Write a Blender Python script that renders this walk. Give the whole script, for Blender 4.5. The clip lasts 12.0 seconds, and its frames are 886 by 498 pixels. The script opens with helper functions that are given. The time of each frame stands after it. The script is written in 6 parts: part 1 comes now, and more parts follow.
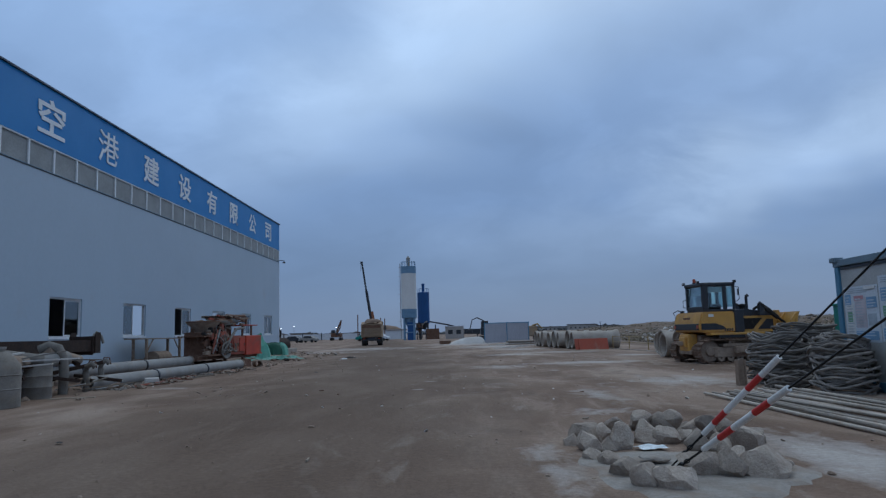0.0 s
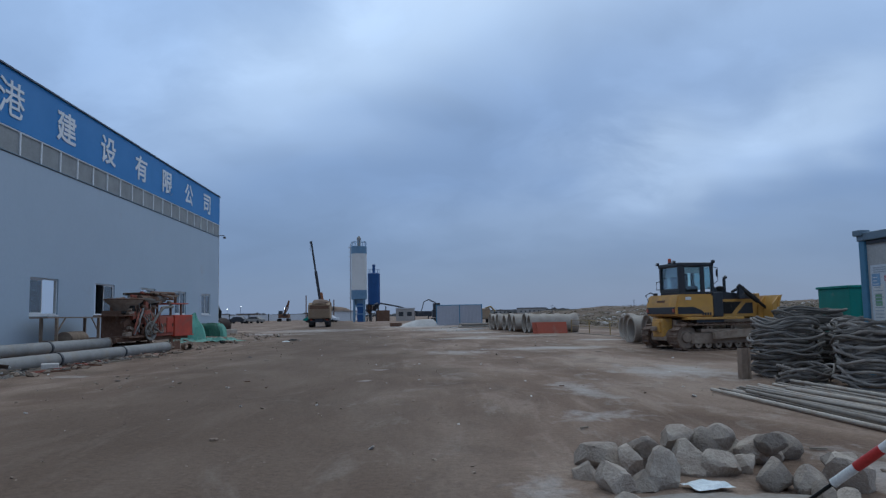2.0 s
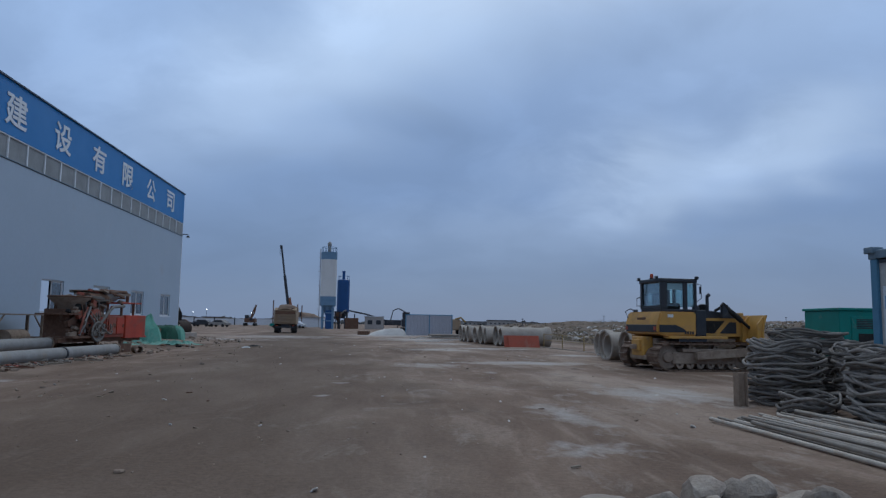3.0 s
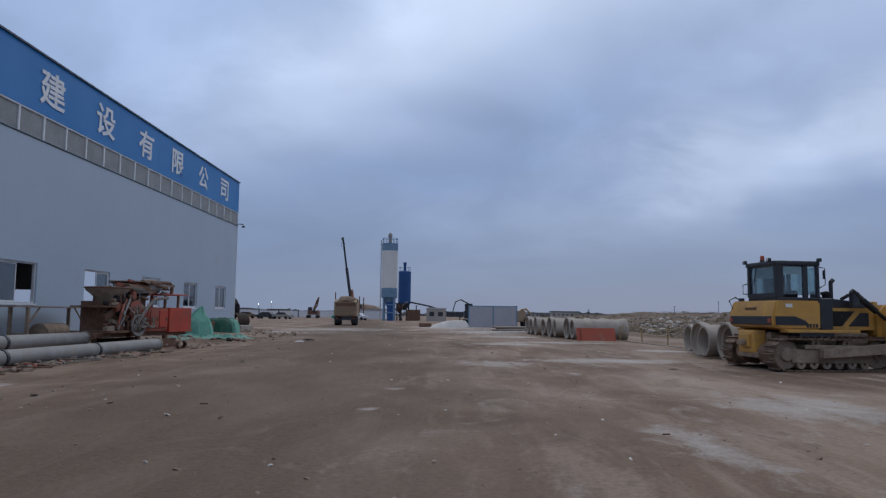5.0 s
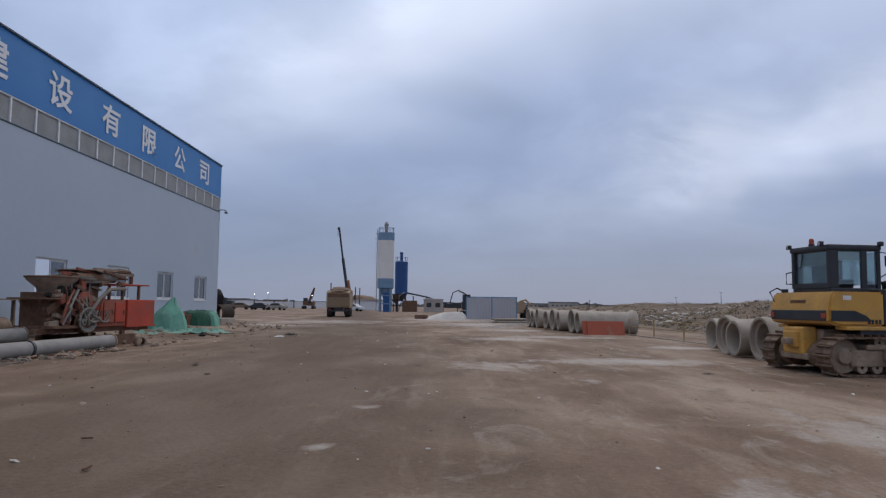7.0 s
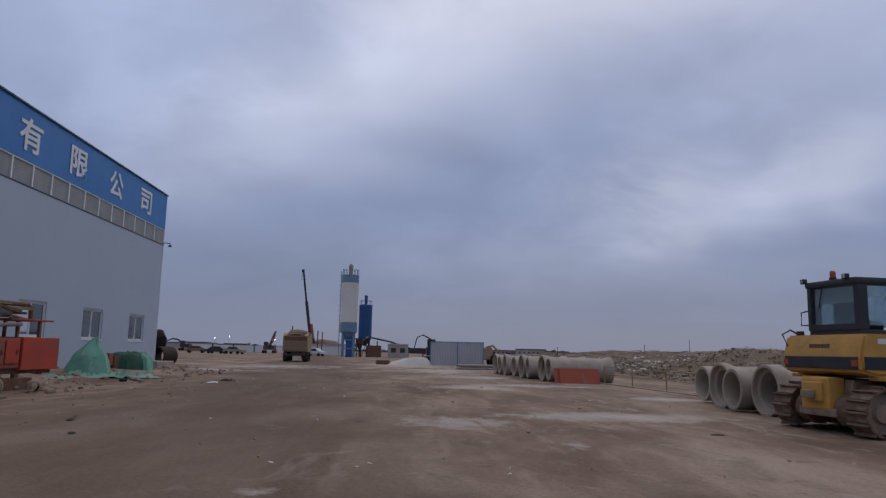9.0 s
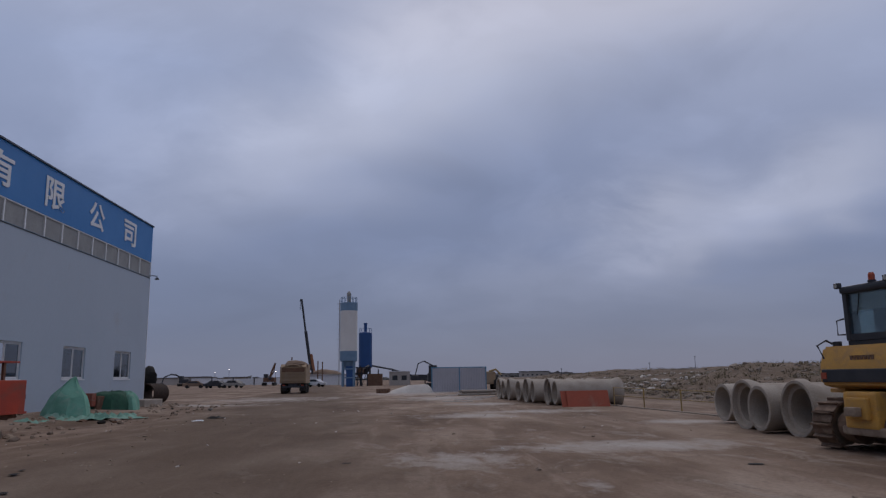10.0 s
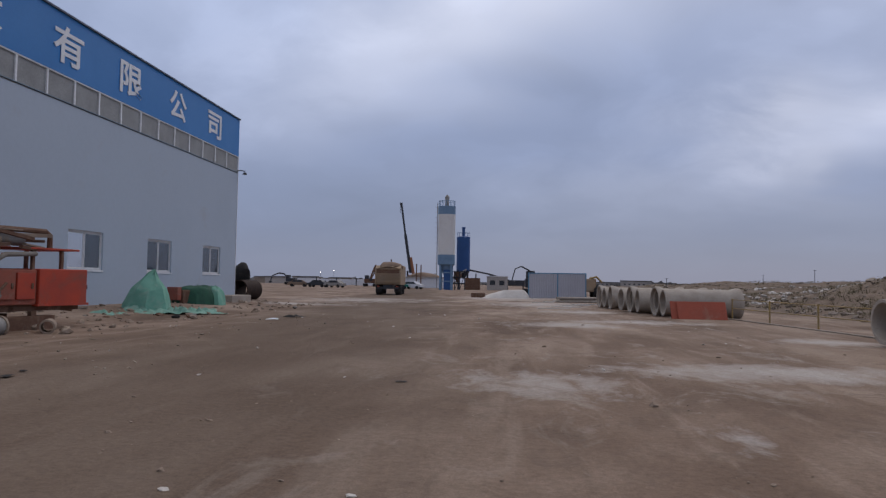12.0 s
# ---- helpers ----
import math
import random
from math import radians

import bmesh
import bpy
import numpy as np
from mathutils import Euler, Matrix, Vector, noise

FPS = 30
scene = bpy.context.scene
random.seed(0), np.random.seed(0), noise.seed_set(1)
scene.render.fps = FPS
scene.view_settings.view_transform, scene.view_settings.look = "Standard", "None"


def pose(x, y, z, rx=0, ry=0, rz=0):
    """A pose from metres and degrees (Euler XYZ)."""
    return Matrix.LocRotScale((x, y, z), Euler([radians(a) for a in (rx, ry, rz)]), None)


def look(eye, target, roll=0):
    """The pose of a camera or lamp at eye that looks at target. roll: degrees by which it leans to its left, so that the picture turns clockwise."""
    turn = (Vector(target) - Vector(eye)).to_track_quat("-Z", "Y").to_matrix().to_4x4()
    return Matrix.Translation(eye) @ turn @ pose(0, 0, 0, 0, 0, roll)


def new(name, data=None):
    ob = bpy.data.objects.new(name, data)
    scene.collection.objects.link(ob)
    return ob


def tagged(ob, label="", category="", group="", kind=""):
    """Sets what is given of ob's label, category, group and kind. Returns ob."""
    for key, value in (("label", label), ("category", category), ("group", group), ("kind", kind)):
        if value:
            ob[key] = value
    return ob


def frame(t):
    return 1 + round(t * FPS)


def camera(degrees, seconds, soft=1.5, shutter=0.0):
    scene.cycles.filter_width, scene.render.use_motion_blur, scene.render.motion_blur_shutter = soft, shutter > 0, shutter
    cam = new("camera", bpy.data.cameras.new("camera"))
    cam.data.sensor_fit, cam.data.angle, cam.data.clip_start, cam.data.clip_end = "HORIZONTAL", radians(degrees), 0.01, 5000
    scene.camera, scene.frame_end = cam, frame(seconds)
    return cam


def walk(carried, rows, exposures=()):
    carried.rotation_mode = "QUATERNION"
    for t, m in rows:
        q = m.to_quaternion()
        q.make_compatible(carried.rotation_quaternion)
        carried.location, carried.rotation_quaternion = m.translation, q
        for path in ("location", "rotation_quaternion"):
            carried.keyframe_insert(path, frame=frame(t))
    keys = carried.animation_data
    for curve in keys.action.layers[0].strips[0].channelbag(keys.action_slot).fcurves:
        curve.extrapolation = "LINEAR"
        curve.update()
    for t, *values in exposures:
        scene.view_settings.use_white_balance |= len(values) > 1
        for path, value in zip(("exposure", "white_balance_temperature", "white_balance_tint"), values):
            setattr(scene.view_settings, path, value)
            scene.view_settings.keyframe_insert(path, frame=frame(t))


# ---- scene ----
cam = camera(63.9, 12.0, soft=1.3)
PATH = [
    (0, (0.306, -0.238, 1.423), (0.269, 1.748, 1.656), -1.6),
    (0.5, (0.229, 0.534, 1.382), (0.283, 2.523, 1.58), -1.3),
    (1, (0.139, 1.264, 1.411), (0.231, 3.25, 1.624), -1.1),
    (1.5, (0.134, 1.939, 1.407), (0.222, 3.927, 1.602), -0.2),
    (2, (0.2, 2.704, 1.398), (0.298, 4.693, 1.579), -1.0),
    (2.5, (0.326, 3.433, 1.383), (0.481, 5.42, 1.542), -0.1),
    (3, (0.285, 4.172, 1.403), (0.461, 6.153, 1.612), 0.9),
    (5, (0.301, 7.34, 1.419), (0.306, 9.331, 1.602), 0.7),
    (5.5, (0.351, 8.117, 1.436), (0.343, 10.11, 1.611), 0.5),
    (6, (0.32, 8.993, 1.455), (0.287, 10.984, 1.639), 0.2),
    (6.5, (0.454, 9.759, 1.473), (0.418, 11.755, 1.595), 0.2),
    (7, (0.489, 10.529, 1.496), (0.499, 12.523, 1.653), 0.7),
    (9, (0.885, 13.732, 1.4), (0.982, 15.709, 1.686), 1.3),
    (9.5, (1.078, 14.524, 1.461), (1.197, 16.487, 1.827), -1.5),
    (10, (1.1, 15.285, 1.448), (1.2, 17.251, 1.803), -0.9),
    (10.5, (1.241, 16.082, 1.417), (1.328, 18.042, 1.801), -2.7),
    (11, (1.312, 16.807, 1.416), (1.252, 18.792, 1.645), 0.7),
    (11.5, (1.414, 17.654, 1.383), (1.24, 19.641, 1.529), -2.2),
    (12, (1.458, 18.424, 1.361), (1.275, 20.413, 1.455), 0.9),
]
EXPOSURES = [(0.0, -0.14, 5450, 3), (1.5, -0.06, 5550, 3), (2.5, 0.04, 5650, 4), (3.0, -0.12, 5650, 5), (3.2, -0.1, 5750, 6), (5.0, 0.05, 6150, 11), (6.0, 0.08, 6350, 12), (7.0, 0.25, 6700, 13), (9.0, -0.16, 6650, 18), (9.5, -0.42, 6600, 19), (10.5, -0.44, 6600, 19), (11.0, -0.50, 6600, 19), (11.5, -0.2, 6700, 18), (12.0, 0.06, 6800, 17)]
walk(cam, [(t, look(eye, target, roll)) for t, eye, target, roll in PATH], EXPOSURES)

# ---- sky and sun: thick overcast with a few thinner, brighter breaks ----
world = bpy.data.worlds.new("sky")
scene.world = world
world.use_nodes = True


class Nodes:
    """Short hand for a node tree."""

    def __init__(self, tree):
        self.tree = tree
        tree.nodes.clear()

    def add(self, kind, **sockets):
        n = self.tree.nodes.new(kind)
        for key, value in sockets.items():
            key = key.replace("_", " ")
            slot = n.inputs[int(key[1:])] if key[0] == "i" and key[1:].isdigit() else n.inputs[key]
            self.put(slot, value)
        return n

    def put(self, slot, value):
        if isinstance(value, bpy.types.NodeSocket):
            self.tree.links.new(value, slot)
        elif isinstance(value, bpy.types.Node):
            self.tree.links.new(value.outputs[0], slot)
        else:
            slot.default_value = value

    def math(self, op, a, b=0.0, clamp=False):
        n = self.tree.nodes.new("ShaderNodeMath")
        n.operation, n.use_clamp = op, clamp
        self.put(n.inputs[0], a), self.put(n.inputs[1], b)
        return n.outputs[0]

    def vmath(self, op, a, b=(0, 0, 0)):
        n = self.tree.nodes.new("ShaderNodeVectorMath")
        n.operation = op
        self.put(n.inputs[0], a)
        if op == "SCALE":
            self.put(n.inputs["Scale"], b)
        else:
            self.put(n.inputs[1], b)
        return n.outputs["Value"] if op in ("LENGTH", "DOT_PRODUCT") else n.outputs[0]

    def mix(self, fac, a, b, blend="MIX"):
        n = self.tree.nodes.new("ShaderNodeMix")
        n.data_type, n.blend_type = "RGBA", blend
        self.put(n.inputs[0], fac), self.put(n.inputs[6], a), self.put(n.inputs[7], b)
        return n.outputs[2]

    def ramp(self, fac, stops, ease=False):
        n = self.tree.nodes.new("ShaderNodeValToRGB")
        e = n.color_ramp.elements
        if ease:
            n.color_ramp.interpolation = "EASE"
        while len(e) < len(stops):
            e.new(0.5)
        for slot, (at, c) in zip(e, stops):
            slot.position = at
            slot.color = (*c, 1) if isinstance(c, tuple) else (c, c, c, 1)
        self.put(n.inputs[0], fac)
        return n.outputs[0]

    def noise(self, vec, scale, detail=4.0, rough=0.55, warp=0.0):
        n = self.tree.nodes.new("ShaderNodeTexNoise")
        self.put(n.inputs["Vector"], vec)
        n.inputs["Scale"].default_value, n.inputs["Detail"].default_value = scale, detail
        n.inputs["Roughness"].default_value, n.inputs["Distortion"].default_value = rough, warp
        return n.outputs[0]


def sky_nodes():
    n = Nodes(world.node_tree)
    tc = n.tree.nodes.new("ShaderNodeTexCoord").outputs["Generated"]
    sep = n.tree.nodes.new("ShaderNodeSeparateXYZ")
    n.put(sep.inputs[0], tc)
    z = n.math("MAXIMUM", sep.outputs[2], 0.0)
    az = n.math("MULTIPLY", n.math("ARCTAN2", sep.outputs[0], sep.outputs[1]), 180 / math.pi)
    el = n.math("MULTIPLY", n.math("ARCSINE", sep.outputs[2]), 180 / math.pi)
    flat = n.math("ADD", z, 0.42)
    comb = n.tree.nodes.new("ShaderNodeCombineXYZ")
    n.put(comb.inputs[0], n.math("DIVIDE", sep.outputs[0], flat))
    n.put(comb.inputs[1], n.math("DIVIDE", sep.outputs[1], flat))
    turned = n.tree.nodes.new("ShaderNodeMapping")
    n.put(turned.inputs[0], comb.outputs[0])
    turned.inputs["Rotation"].default_value = (0, 0, radians(24))
    turned.inputs["Scale"].default_value = (0.9, 1.1, 1)
    turned.inputs["Location"].default_value = (3.1, 1.7, 0)
    big = n.noise(turned.outputs[0], 1.6, 3.0, 0.5, 0.3)
    fine = n.noise(turned.outputs[0], 4.2, 6.0, 0.55, 0.35)
    body = n.math("ADD", n.math("MULTIPLY", big, 0.6), n.math("MULTIPLY", fine, 0.4))
    base = n.ramp(z, [(0.0, (0.188, 0.240, 0.355)), (0.07, (0.180, 0.236, 0.368)), (0.2, (0.242, 0.318, 0.485)), (0.40, (0.345, 0.445, 0.645)), (0.62, (0.55, 0.61, 0.72)), (1.0, (0.70, 0.71, 0.72))])
    shade = n.ramp(body, [(0.34, 0.86), (0.47, 0.97), (0.54, 1.04), (0.66, 1.18)], ease=True)
    soft = n.ramp(z, [(0.0, 0.2), (0.16, 0.8), (0.3, 1.0)])
    shade = n.mix(soft, (1, 1, 1, 1), shade)
    cloud = n.mix(1.0, base, shade, "MULTIPLY")
    # banks and breaks in the cloud, each torn at its edge
    warp_a = n.math("MULTIPLY", n.math("SUBTRACT", fine, 0.5), 15.0)
    warp_e = n.math("MULTIPLY", n.math("SUBTRACT", big, 0.5), 14.0)
    lift = 1.0
    for at, up, wide, tall, tilt, gain in BANKS:
        da = n.math("ADD", n.math("SUBTRACT", az, at), warp_a)
        de = n.math("ADD", n.math("SUBTRACT", el, up), warp_e)
        c, k = math.cos(radians(tilt)), math.sin(radians(tilt))
        u = n.math("ADD", n.math("MULTIPLY", da, c / wide), n.math("MULTIPLY", de, k / wide))
        v = n.math("SUBTRACT", n.math("MULTIPLY", de, c / tall), n.math("MULTIPLY", da, k / tall))
        far = n.math("ADD", n.math("MULTIPLY", u, u), n.math("MULTIPLY", v, v))
        lift = n.math("ADD", lift, n.math("MULTIPLY", n.math("EXPONENT", n.math("MULTIPLY", far, -1.0)), gain))
    tone = n.tree.nodes.new("ShaderNodeCombineXYZ")
    for k, tint in enumerate((1.3, 1.0, 0.62)):
        n.put(tone.inputs[k], n.math("ADD", 1.0, n.math("MULTIPLY", n.math("SUBTRACT", lift, 1.0), tint)))
    cloud = n.mix(1.0, cloud, tone.outputs[0], "MULTIPLY")
    clear = n.tree.nodes.new("ShaderNodeTexSky")
    clear.sky_type, clear.sun_disc = "NISHITA", False
    clear.sun_elevation, clear.sun_rotation = radians(SUN_UP), radians(SUN_AT)
    one = n.add("ShaderNodeBackground", Color=clear.outputs[0], Strength=0.1)
    two = n.add("ShaderNodeBackground", Color=cloud, Strength=SKY)
    both = n.add("ShaderNodeMixShader", i0=0.93, i1=one, i2=two)
    n.add("ShaderNodeOutputWorld", Surface=both)


SUN_UP, SUN_AT, SKY = 42.0, 20.0, 1.0
# direction, height, width and depth in degrees, tilt, and how much brighter or darker
BANKS = [(-8, 19, 16, 5, 18, 0.40), (2, 25, 14, 5, 30, 0.30), (-24, 22, 12, 6, -10, 0.10), (20.5, 11.5, 3.5, 2.8, 30, 0.28), (29.5, 14, 9, 1.9, 12, 0.62), (2, 12, 12, 2.4, 8, -0.10), (17, 18.5, 10, 3.5, 24, -0.08), (30, 9.5, 12, 2.0, 10, -0.10), (15, 8, 16, 4, 0, 0.20), (30, 26, 20, 8, 0, 0.22), (16, 25, 12, 5, 20, 0.16)]
sky_nodes()
sun = new("sun", bpy.data.lights.new("sun", "SUN"))
sun.data.energy, sun.data.angle, sun.data.color = 0.55, radians(50), (1.0, 0.95, 0.88)
sun.matrix_world = look((30, 80, 80), (0, 0, 0))


# ---- materials ----
def surface(name, colour, second=None, rough=0.8, metal=0.0, scale=3.0, fine=40.0, bump=0.15, dirt=None, dirt_amount=0.0, stretch=(1, 1, 1), rnd=0.0, spec=0.3, grain=1.0):
    """A worn surface: two tones at two scales, a coat of dirt in patches, and relief."""
    m = bpy.data.materials.new(name)
    m.use_nodes = True
    n = Nodes(m.node_tree)
    tc = n.tree.nodes.new("ShaderNodeTexCoord").outputs["Object"]
    mp = n.tree.nodes.new("ShaderNodeMapping")
    n.put(mp.inputs[0], tc)
    mp.inputs["Scale"].default_value = stretch
    at = mp.outputs[0]
    second = second or tuple(c * 0.72 for c in colour)
    big = n.noise(at, scale, 4.0, 0.6, 0.3)
    small = n.noise(at, fine, 3.0, 0.6)
    tone = n.mix(n.ramp(big, [(0.35, 0.0), (0.68, 1.0)]), (*colour, 1), (*second, 1))
    tone = n.mix(1.0, tone, n.ramp(small, [(0.25, 1 - 0.18 * grain), (0.75, 1 + 0.12 * grain)]), "MULTIPLY")
    if dirt:
        grime = n.noise(at, scale * 0.63 + 0.4, 5.0, 0.68, 0.6)
        tone = n.mix(n.ramp(grime, [(0.62 - 0.3 * dirt_amount, 0.0), (0.78 - 0.25 * dirt_amount, min(1.0, 0.5 + dirt_amount * 0.5))]), tone, (*dirt, 1))
    if rnd:
        info = n.tree.nodes.new("ShaderNodeObjectInfo")
        tone = n.mix(1.0, tone, n.ramp(info.outputs["Random"], [(0.0, 1.0 - rnd), (1.0, 1.0 + rnd)]), "MULTIPLY")
    b = n.tree.nodes.new("ShaderNodeBump")
    b.inputs["Strength"].default_value, b.inputs["Distance"].default_value = bump, 0.02
    n.put(b.inputs["Height"], small)
    p = n.add("ShaderNodeBsdfPrincipled", Base_Color=tone, Metallic=metal, Normal=b.outputs[0])
    p.inputs["Specular IOR Level"].default_value = spec
    n.put(p.inputs["Roughness"], n.ramp(big, [(0.2, max(0.0, rough - 0.08)), (0.8, min(1.0, rough + 0.08))]))
    n.add("ShaderNodeOutputMaterial", Surface=p)
    return m


def glass(name, tint, gloss=0.16):
    m = bpy.data.materials.new(name)
    m.use_nodes = True
    n = Nodes(m.node_tree)
    clear = n.add("ShaderNodeBsdfTransparent", Color=(*tint, 1))
    shine = n.add("ShaderNodeBsdfGlossy", Color=(0.9, 0.95, 1, 1), Roughness=0.04)
    fr = n.add("ShaderNodeFresnel", IOR=1.5)
    fac = n.math("ADD", n.math("MULTIPLY", fr.outputs[0], 0.8), gloss, True)
    both = n.add("ShaderNodeMixShader", i0=fac, i1=clear, i2=shine)
    n.add("ShaderNodeOutputMaterial", Surface=both)
    return m


def lamp_glow(name, colour, strength):
    m = bpy.data.materials.new(name)
    m.use_nodes = True
    n = Nodes(m.node_tree)
    e = n.add("ShaderNodeEmission", Color=(*colour, 1), Strength=strength)
    n.add("ShaderNodeOutputMaterial", Surface=e)
    return m


def cloth(name, colour, through_light):
    """Thin woven cloth that lets part of the light through."""
    m = bpy.data.materials.new(name)
    m.use_nodes = True
    n = Nodes(m.node_tree)
    tc = n.tree.nodes.new("ShaderNodeTexCoord").outputs["Object"]
    tone = n.mix(n.ramp(n.noise(tc, 5.0, 4.0, 0.6), [(0.35, 0.0), (0.7, 1.0)]), (*colour, 1), (*(c * 0.85 for c in colour), 1))
    front = n.add("ShaderNodeBsdfDiffuse", Color=tone)
    back = n.add("ShaderNodeBsdfTranslucent", Color=tone)
    both = n.add("ShaderNodeMixShader", i0=through_light, i1=front, i2=back)
    n.add("ShaderNodeOutputMaterial", Surface=both)
    return m


DUST = (0.30, 0.25, 0.20)
PANEL = surface("grey_wall_panel", (0.39, 0.46, 0.54), (0.375, 0.445, 0.525), 0.5, 0.0, 0.25, 6, 0.0, (0.37, 0.38, 0.41), 0.03, grain=0.15)
SIGN_BLUE = surface("blue_sign_panel", (0.016, 0.19, 0.50), (0.014, 0.175, 0.47), 0.5, 0, 0.4, 8, 0.0, grain=0.2)
SIGN_WHITE = surface("white_letters", (0.78, 0.80, 0.82), (0.7, 0.72, 0.74), 0.55, 0, 2, 30, 0.02)
STRIP = surface("grey_translucent_strip", (0.30, 0.31, 0.31), (0.24, 0.25, 0.25), 0.6, 0, 1.2, 20, 0.05)
WHITE = surface("white_paint", (0.72, 0.72, 0.70), (0.62, 0.62, 0.60), 0.5, 0, 4, 60, 0.04, DUST, 0.1)
DARKTRIM = surface("dark_roof_trim", (0.05, 0.07, 0.11), None, 0.5)
BRICK = surface("brick_footing", (0.30, 0.16, 0.11), (0.36, 0.28, 0.22), 0.9, 0, 6, 30, 0.4, (0.35, 0.33, 0.3), 0.3)
YELLOW = surface("dozer_yellow", (0.62, 0.34, 0.075), (0.50, 0.28, 0.075), 0.5, 0, 2.2, 50, 0.08, (0.34, 0.22, 0.12), 0.38)
YELLOW2 = surface("rail_yellow", (0.36, 0.25, 0.09), (0.28, 0.20, 0.10), 0.7, 0, 5, 50, 0.08, (0.30, 0.24, 0.18), 0.45)
CABGREY = surface("dark_grey_cab", (0.030, 0.034, 0.042), (0.045, 0.048, 0.055), 0.45, 0, 3, 50, 0.05, (0.12, 0.11, 0.10), 0.1)
BLACK = surface("black_rubber", (0.018, 0.018, 0.019), (0.03, 0.028, 0.026), 0.85, 0, 6, 60, 0.15, (0.12, 0.10, 0.08), 0.2)
TRACK = surface("muddy_track_steel", (0.135, 0.085, 0.058), (0.21, 0.145, 0.105), 0.75, 0.15, 5, 60, 0.4, (0.30, 0.225, 0.165), 0.3, rnd=0.2)
MUDSTEEL = surface("mud_caked_steel", (0.23, 0.17, 0.125), (0.31, 0.24, 0.185), 0.9, 0.0, 4, 40, 0.5, (0.37, 0.30, 0.23), 0.5)
RUST = surface("rusty_steel", (0.13, 0.07, 0.047), (0.20, 0.115, 0.075), 0.85, 0.1, 5, 50, 0.4, (0.27, 0.20, 0.155), 0.3)
REDPAINT = surface("weathered_red_paint", (0.50, 0.07, 0.035), (0.40, 0.065, 0.04), 0.55, 0, 1.6, 40, 0.08, (0.20, 0.09, 0.065), 0.35)
REDOLD = surface("rusted_red_paint", (0.36, 0.10, 0.065), (0.27, 0.10, 0.07), 0.75, 0, 4, 50, 0.2, (0.32, 0.22, 0.17), 0.3)
REDPLATE = surface("red_formwork_plate", (0.36, 0.085, 0.05), (0.31, 0.085, 0.055), 0.75, 0, 1.5, 30, 0.1, (0.3, 0.19, 0.14), 0.2)
CONC = surface("grey_concrete", (0.41, 0.365, 0.315), (0.32, 0.275, 0.23), 0.9, 0, 1.6, 30, 0.3, (0.36, 0.29, 0.22), 0.25, rnd=0.08)
PIPEGREY = surface("dusty_grey_pipe", (0.30, 0.29, 0.275), (0.235, 0.225, 0.21), 0.75, 0, 2.0, 30, 0.12, (0.30, 0.245, 0.19), 0.35)
ROCK = surface("quarried_rock", (0.42, 0.36, 0.30), (0.29, 0.235, 0.19), 0.95, 0, 4, 38, 0.9, (0.50, 0.44, 0.37), 0.25, rnd=0.3)
SLAB = surface("rough_cast_slab", (0.33, 0.305, 0.275), (0.25, 0.22, 0.19), 0.95, 0, 2.2, 26, 0.5, (0.24, 0.18, 0.135), 0.45)
RUSTDARK = surface("dark_rusty_steel", (0.030, 0.020, 0.016), (0.055, 0.034, 0.025), 0.85, 0.1, 5, 50, 0.4, (0.10, 0.07, 0.055), 0.12)
SLURRY = surface("dried_cement", (0.24, 0.22, 0.195), (0.165, 0.15, 0.13), 0.95, 0, 2.5, 30, 0.3, (0.22, 0.18, 0.14), 0.35)
HOSE = surface("old_grey_hose", (0.17, 0.155, 0.14), (0.26, 0.235, 0.21), 0.85, 0, 4, 50, 0.25, (0.40, 0.345, 0.29), 0.3, rnd=0.45)
RODS = surface("scaffold_tube", (0.36, 0.32, 0.275), (0.46, 0.41, 0.35), 0.75, 0.1, 3, 50, 0.25, (0.30, 0.215, 0.15), 0.4, rnd=0.4)
TARP = surface("green_dust_net", (0.13, 0.33, 0.25), (0.17, 0.40, 0.31), 0.85, 0, 3, 120, 0.3, (0.28, 0.36, 0.30), 0.3)
TARP_PALE = surface("pale_green_dust_net", (0.21, 0.38, 0.31), (0.15, 0.33, 0.26), 0.85, 0, 3, 120, 0.3, (0.30, 0.30, 0.25), 0.25)
TARPDARK = surface("dark_green_cover", (0.02, 0.075, 0.05), (0.03, 0.11, 0.07), 0.8, 0, 4, 80, 0.3)
CABINBLUE = surface("light_blue_frame", (0.10, 0.24, 0.36), (0.085, 0.20, 0.31), 0.5, 0, 2, 40, 0.05, DUST, 0.08)
CABINBEAM = surface("grey_blue_roof_beam", (0.17, 0.235, 0.29), (0.145, 0.20, 0.25), 0.5, 0, 2, 40, 0.05, DUST, 0.1)
CABINWALL = surface("grey_white_cabin_panel", (0.46, 0.46, 0.45), (0.40, 0.40, 0.39), 0.55, 0, 1, 30, 0.05, DUST, 0.12)
POSTER = surface("white_poster_sheet", (0.62, 0.66, 0.70), (0.56, 0.61, 0.66), 0.4, 0, 1.5, 30, 0.02)
GREENBOX = surface("teal_green_enclosure", (0.015, 0.21, 0.175), (0.02, 0.18, 0.15), 0.5, 0, 2, 30, 0.05, DUST, 0.12)
SHEET = surface("grey_blue_fence_sheet", (0.43, 0.43, 0.47), (0.40, 0.40, 0.44), 0.6, 0.0, 0.8, 20, 0.06)
SILOWHITE = surface("white_silo_paint", (0.70, 0.69, 0.67), (0.62, 0.61, 0.59), 0.5, 0, 0.4, 15, 0.04, (0.5, 0.47, 0.43), 0.2, (1, 1, 0.4))
SILOBLUE = surface("silo_light_blue", (0.17, 0.28, 0.40), (0.13, 0.22, 0.33), 0.5, 0, 0.6, 15, 0.04)
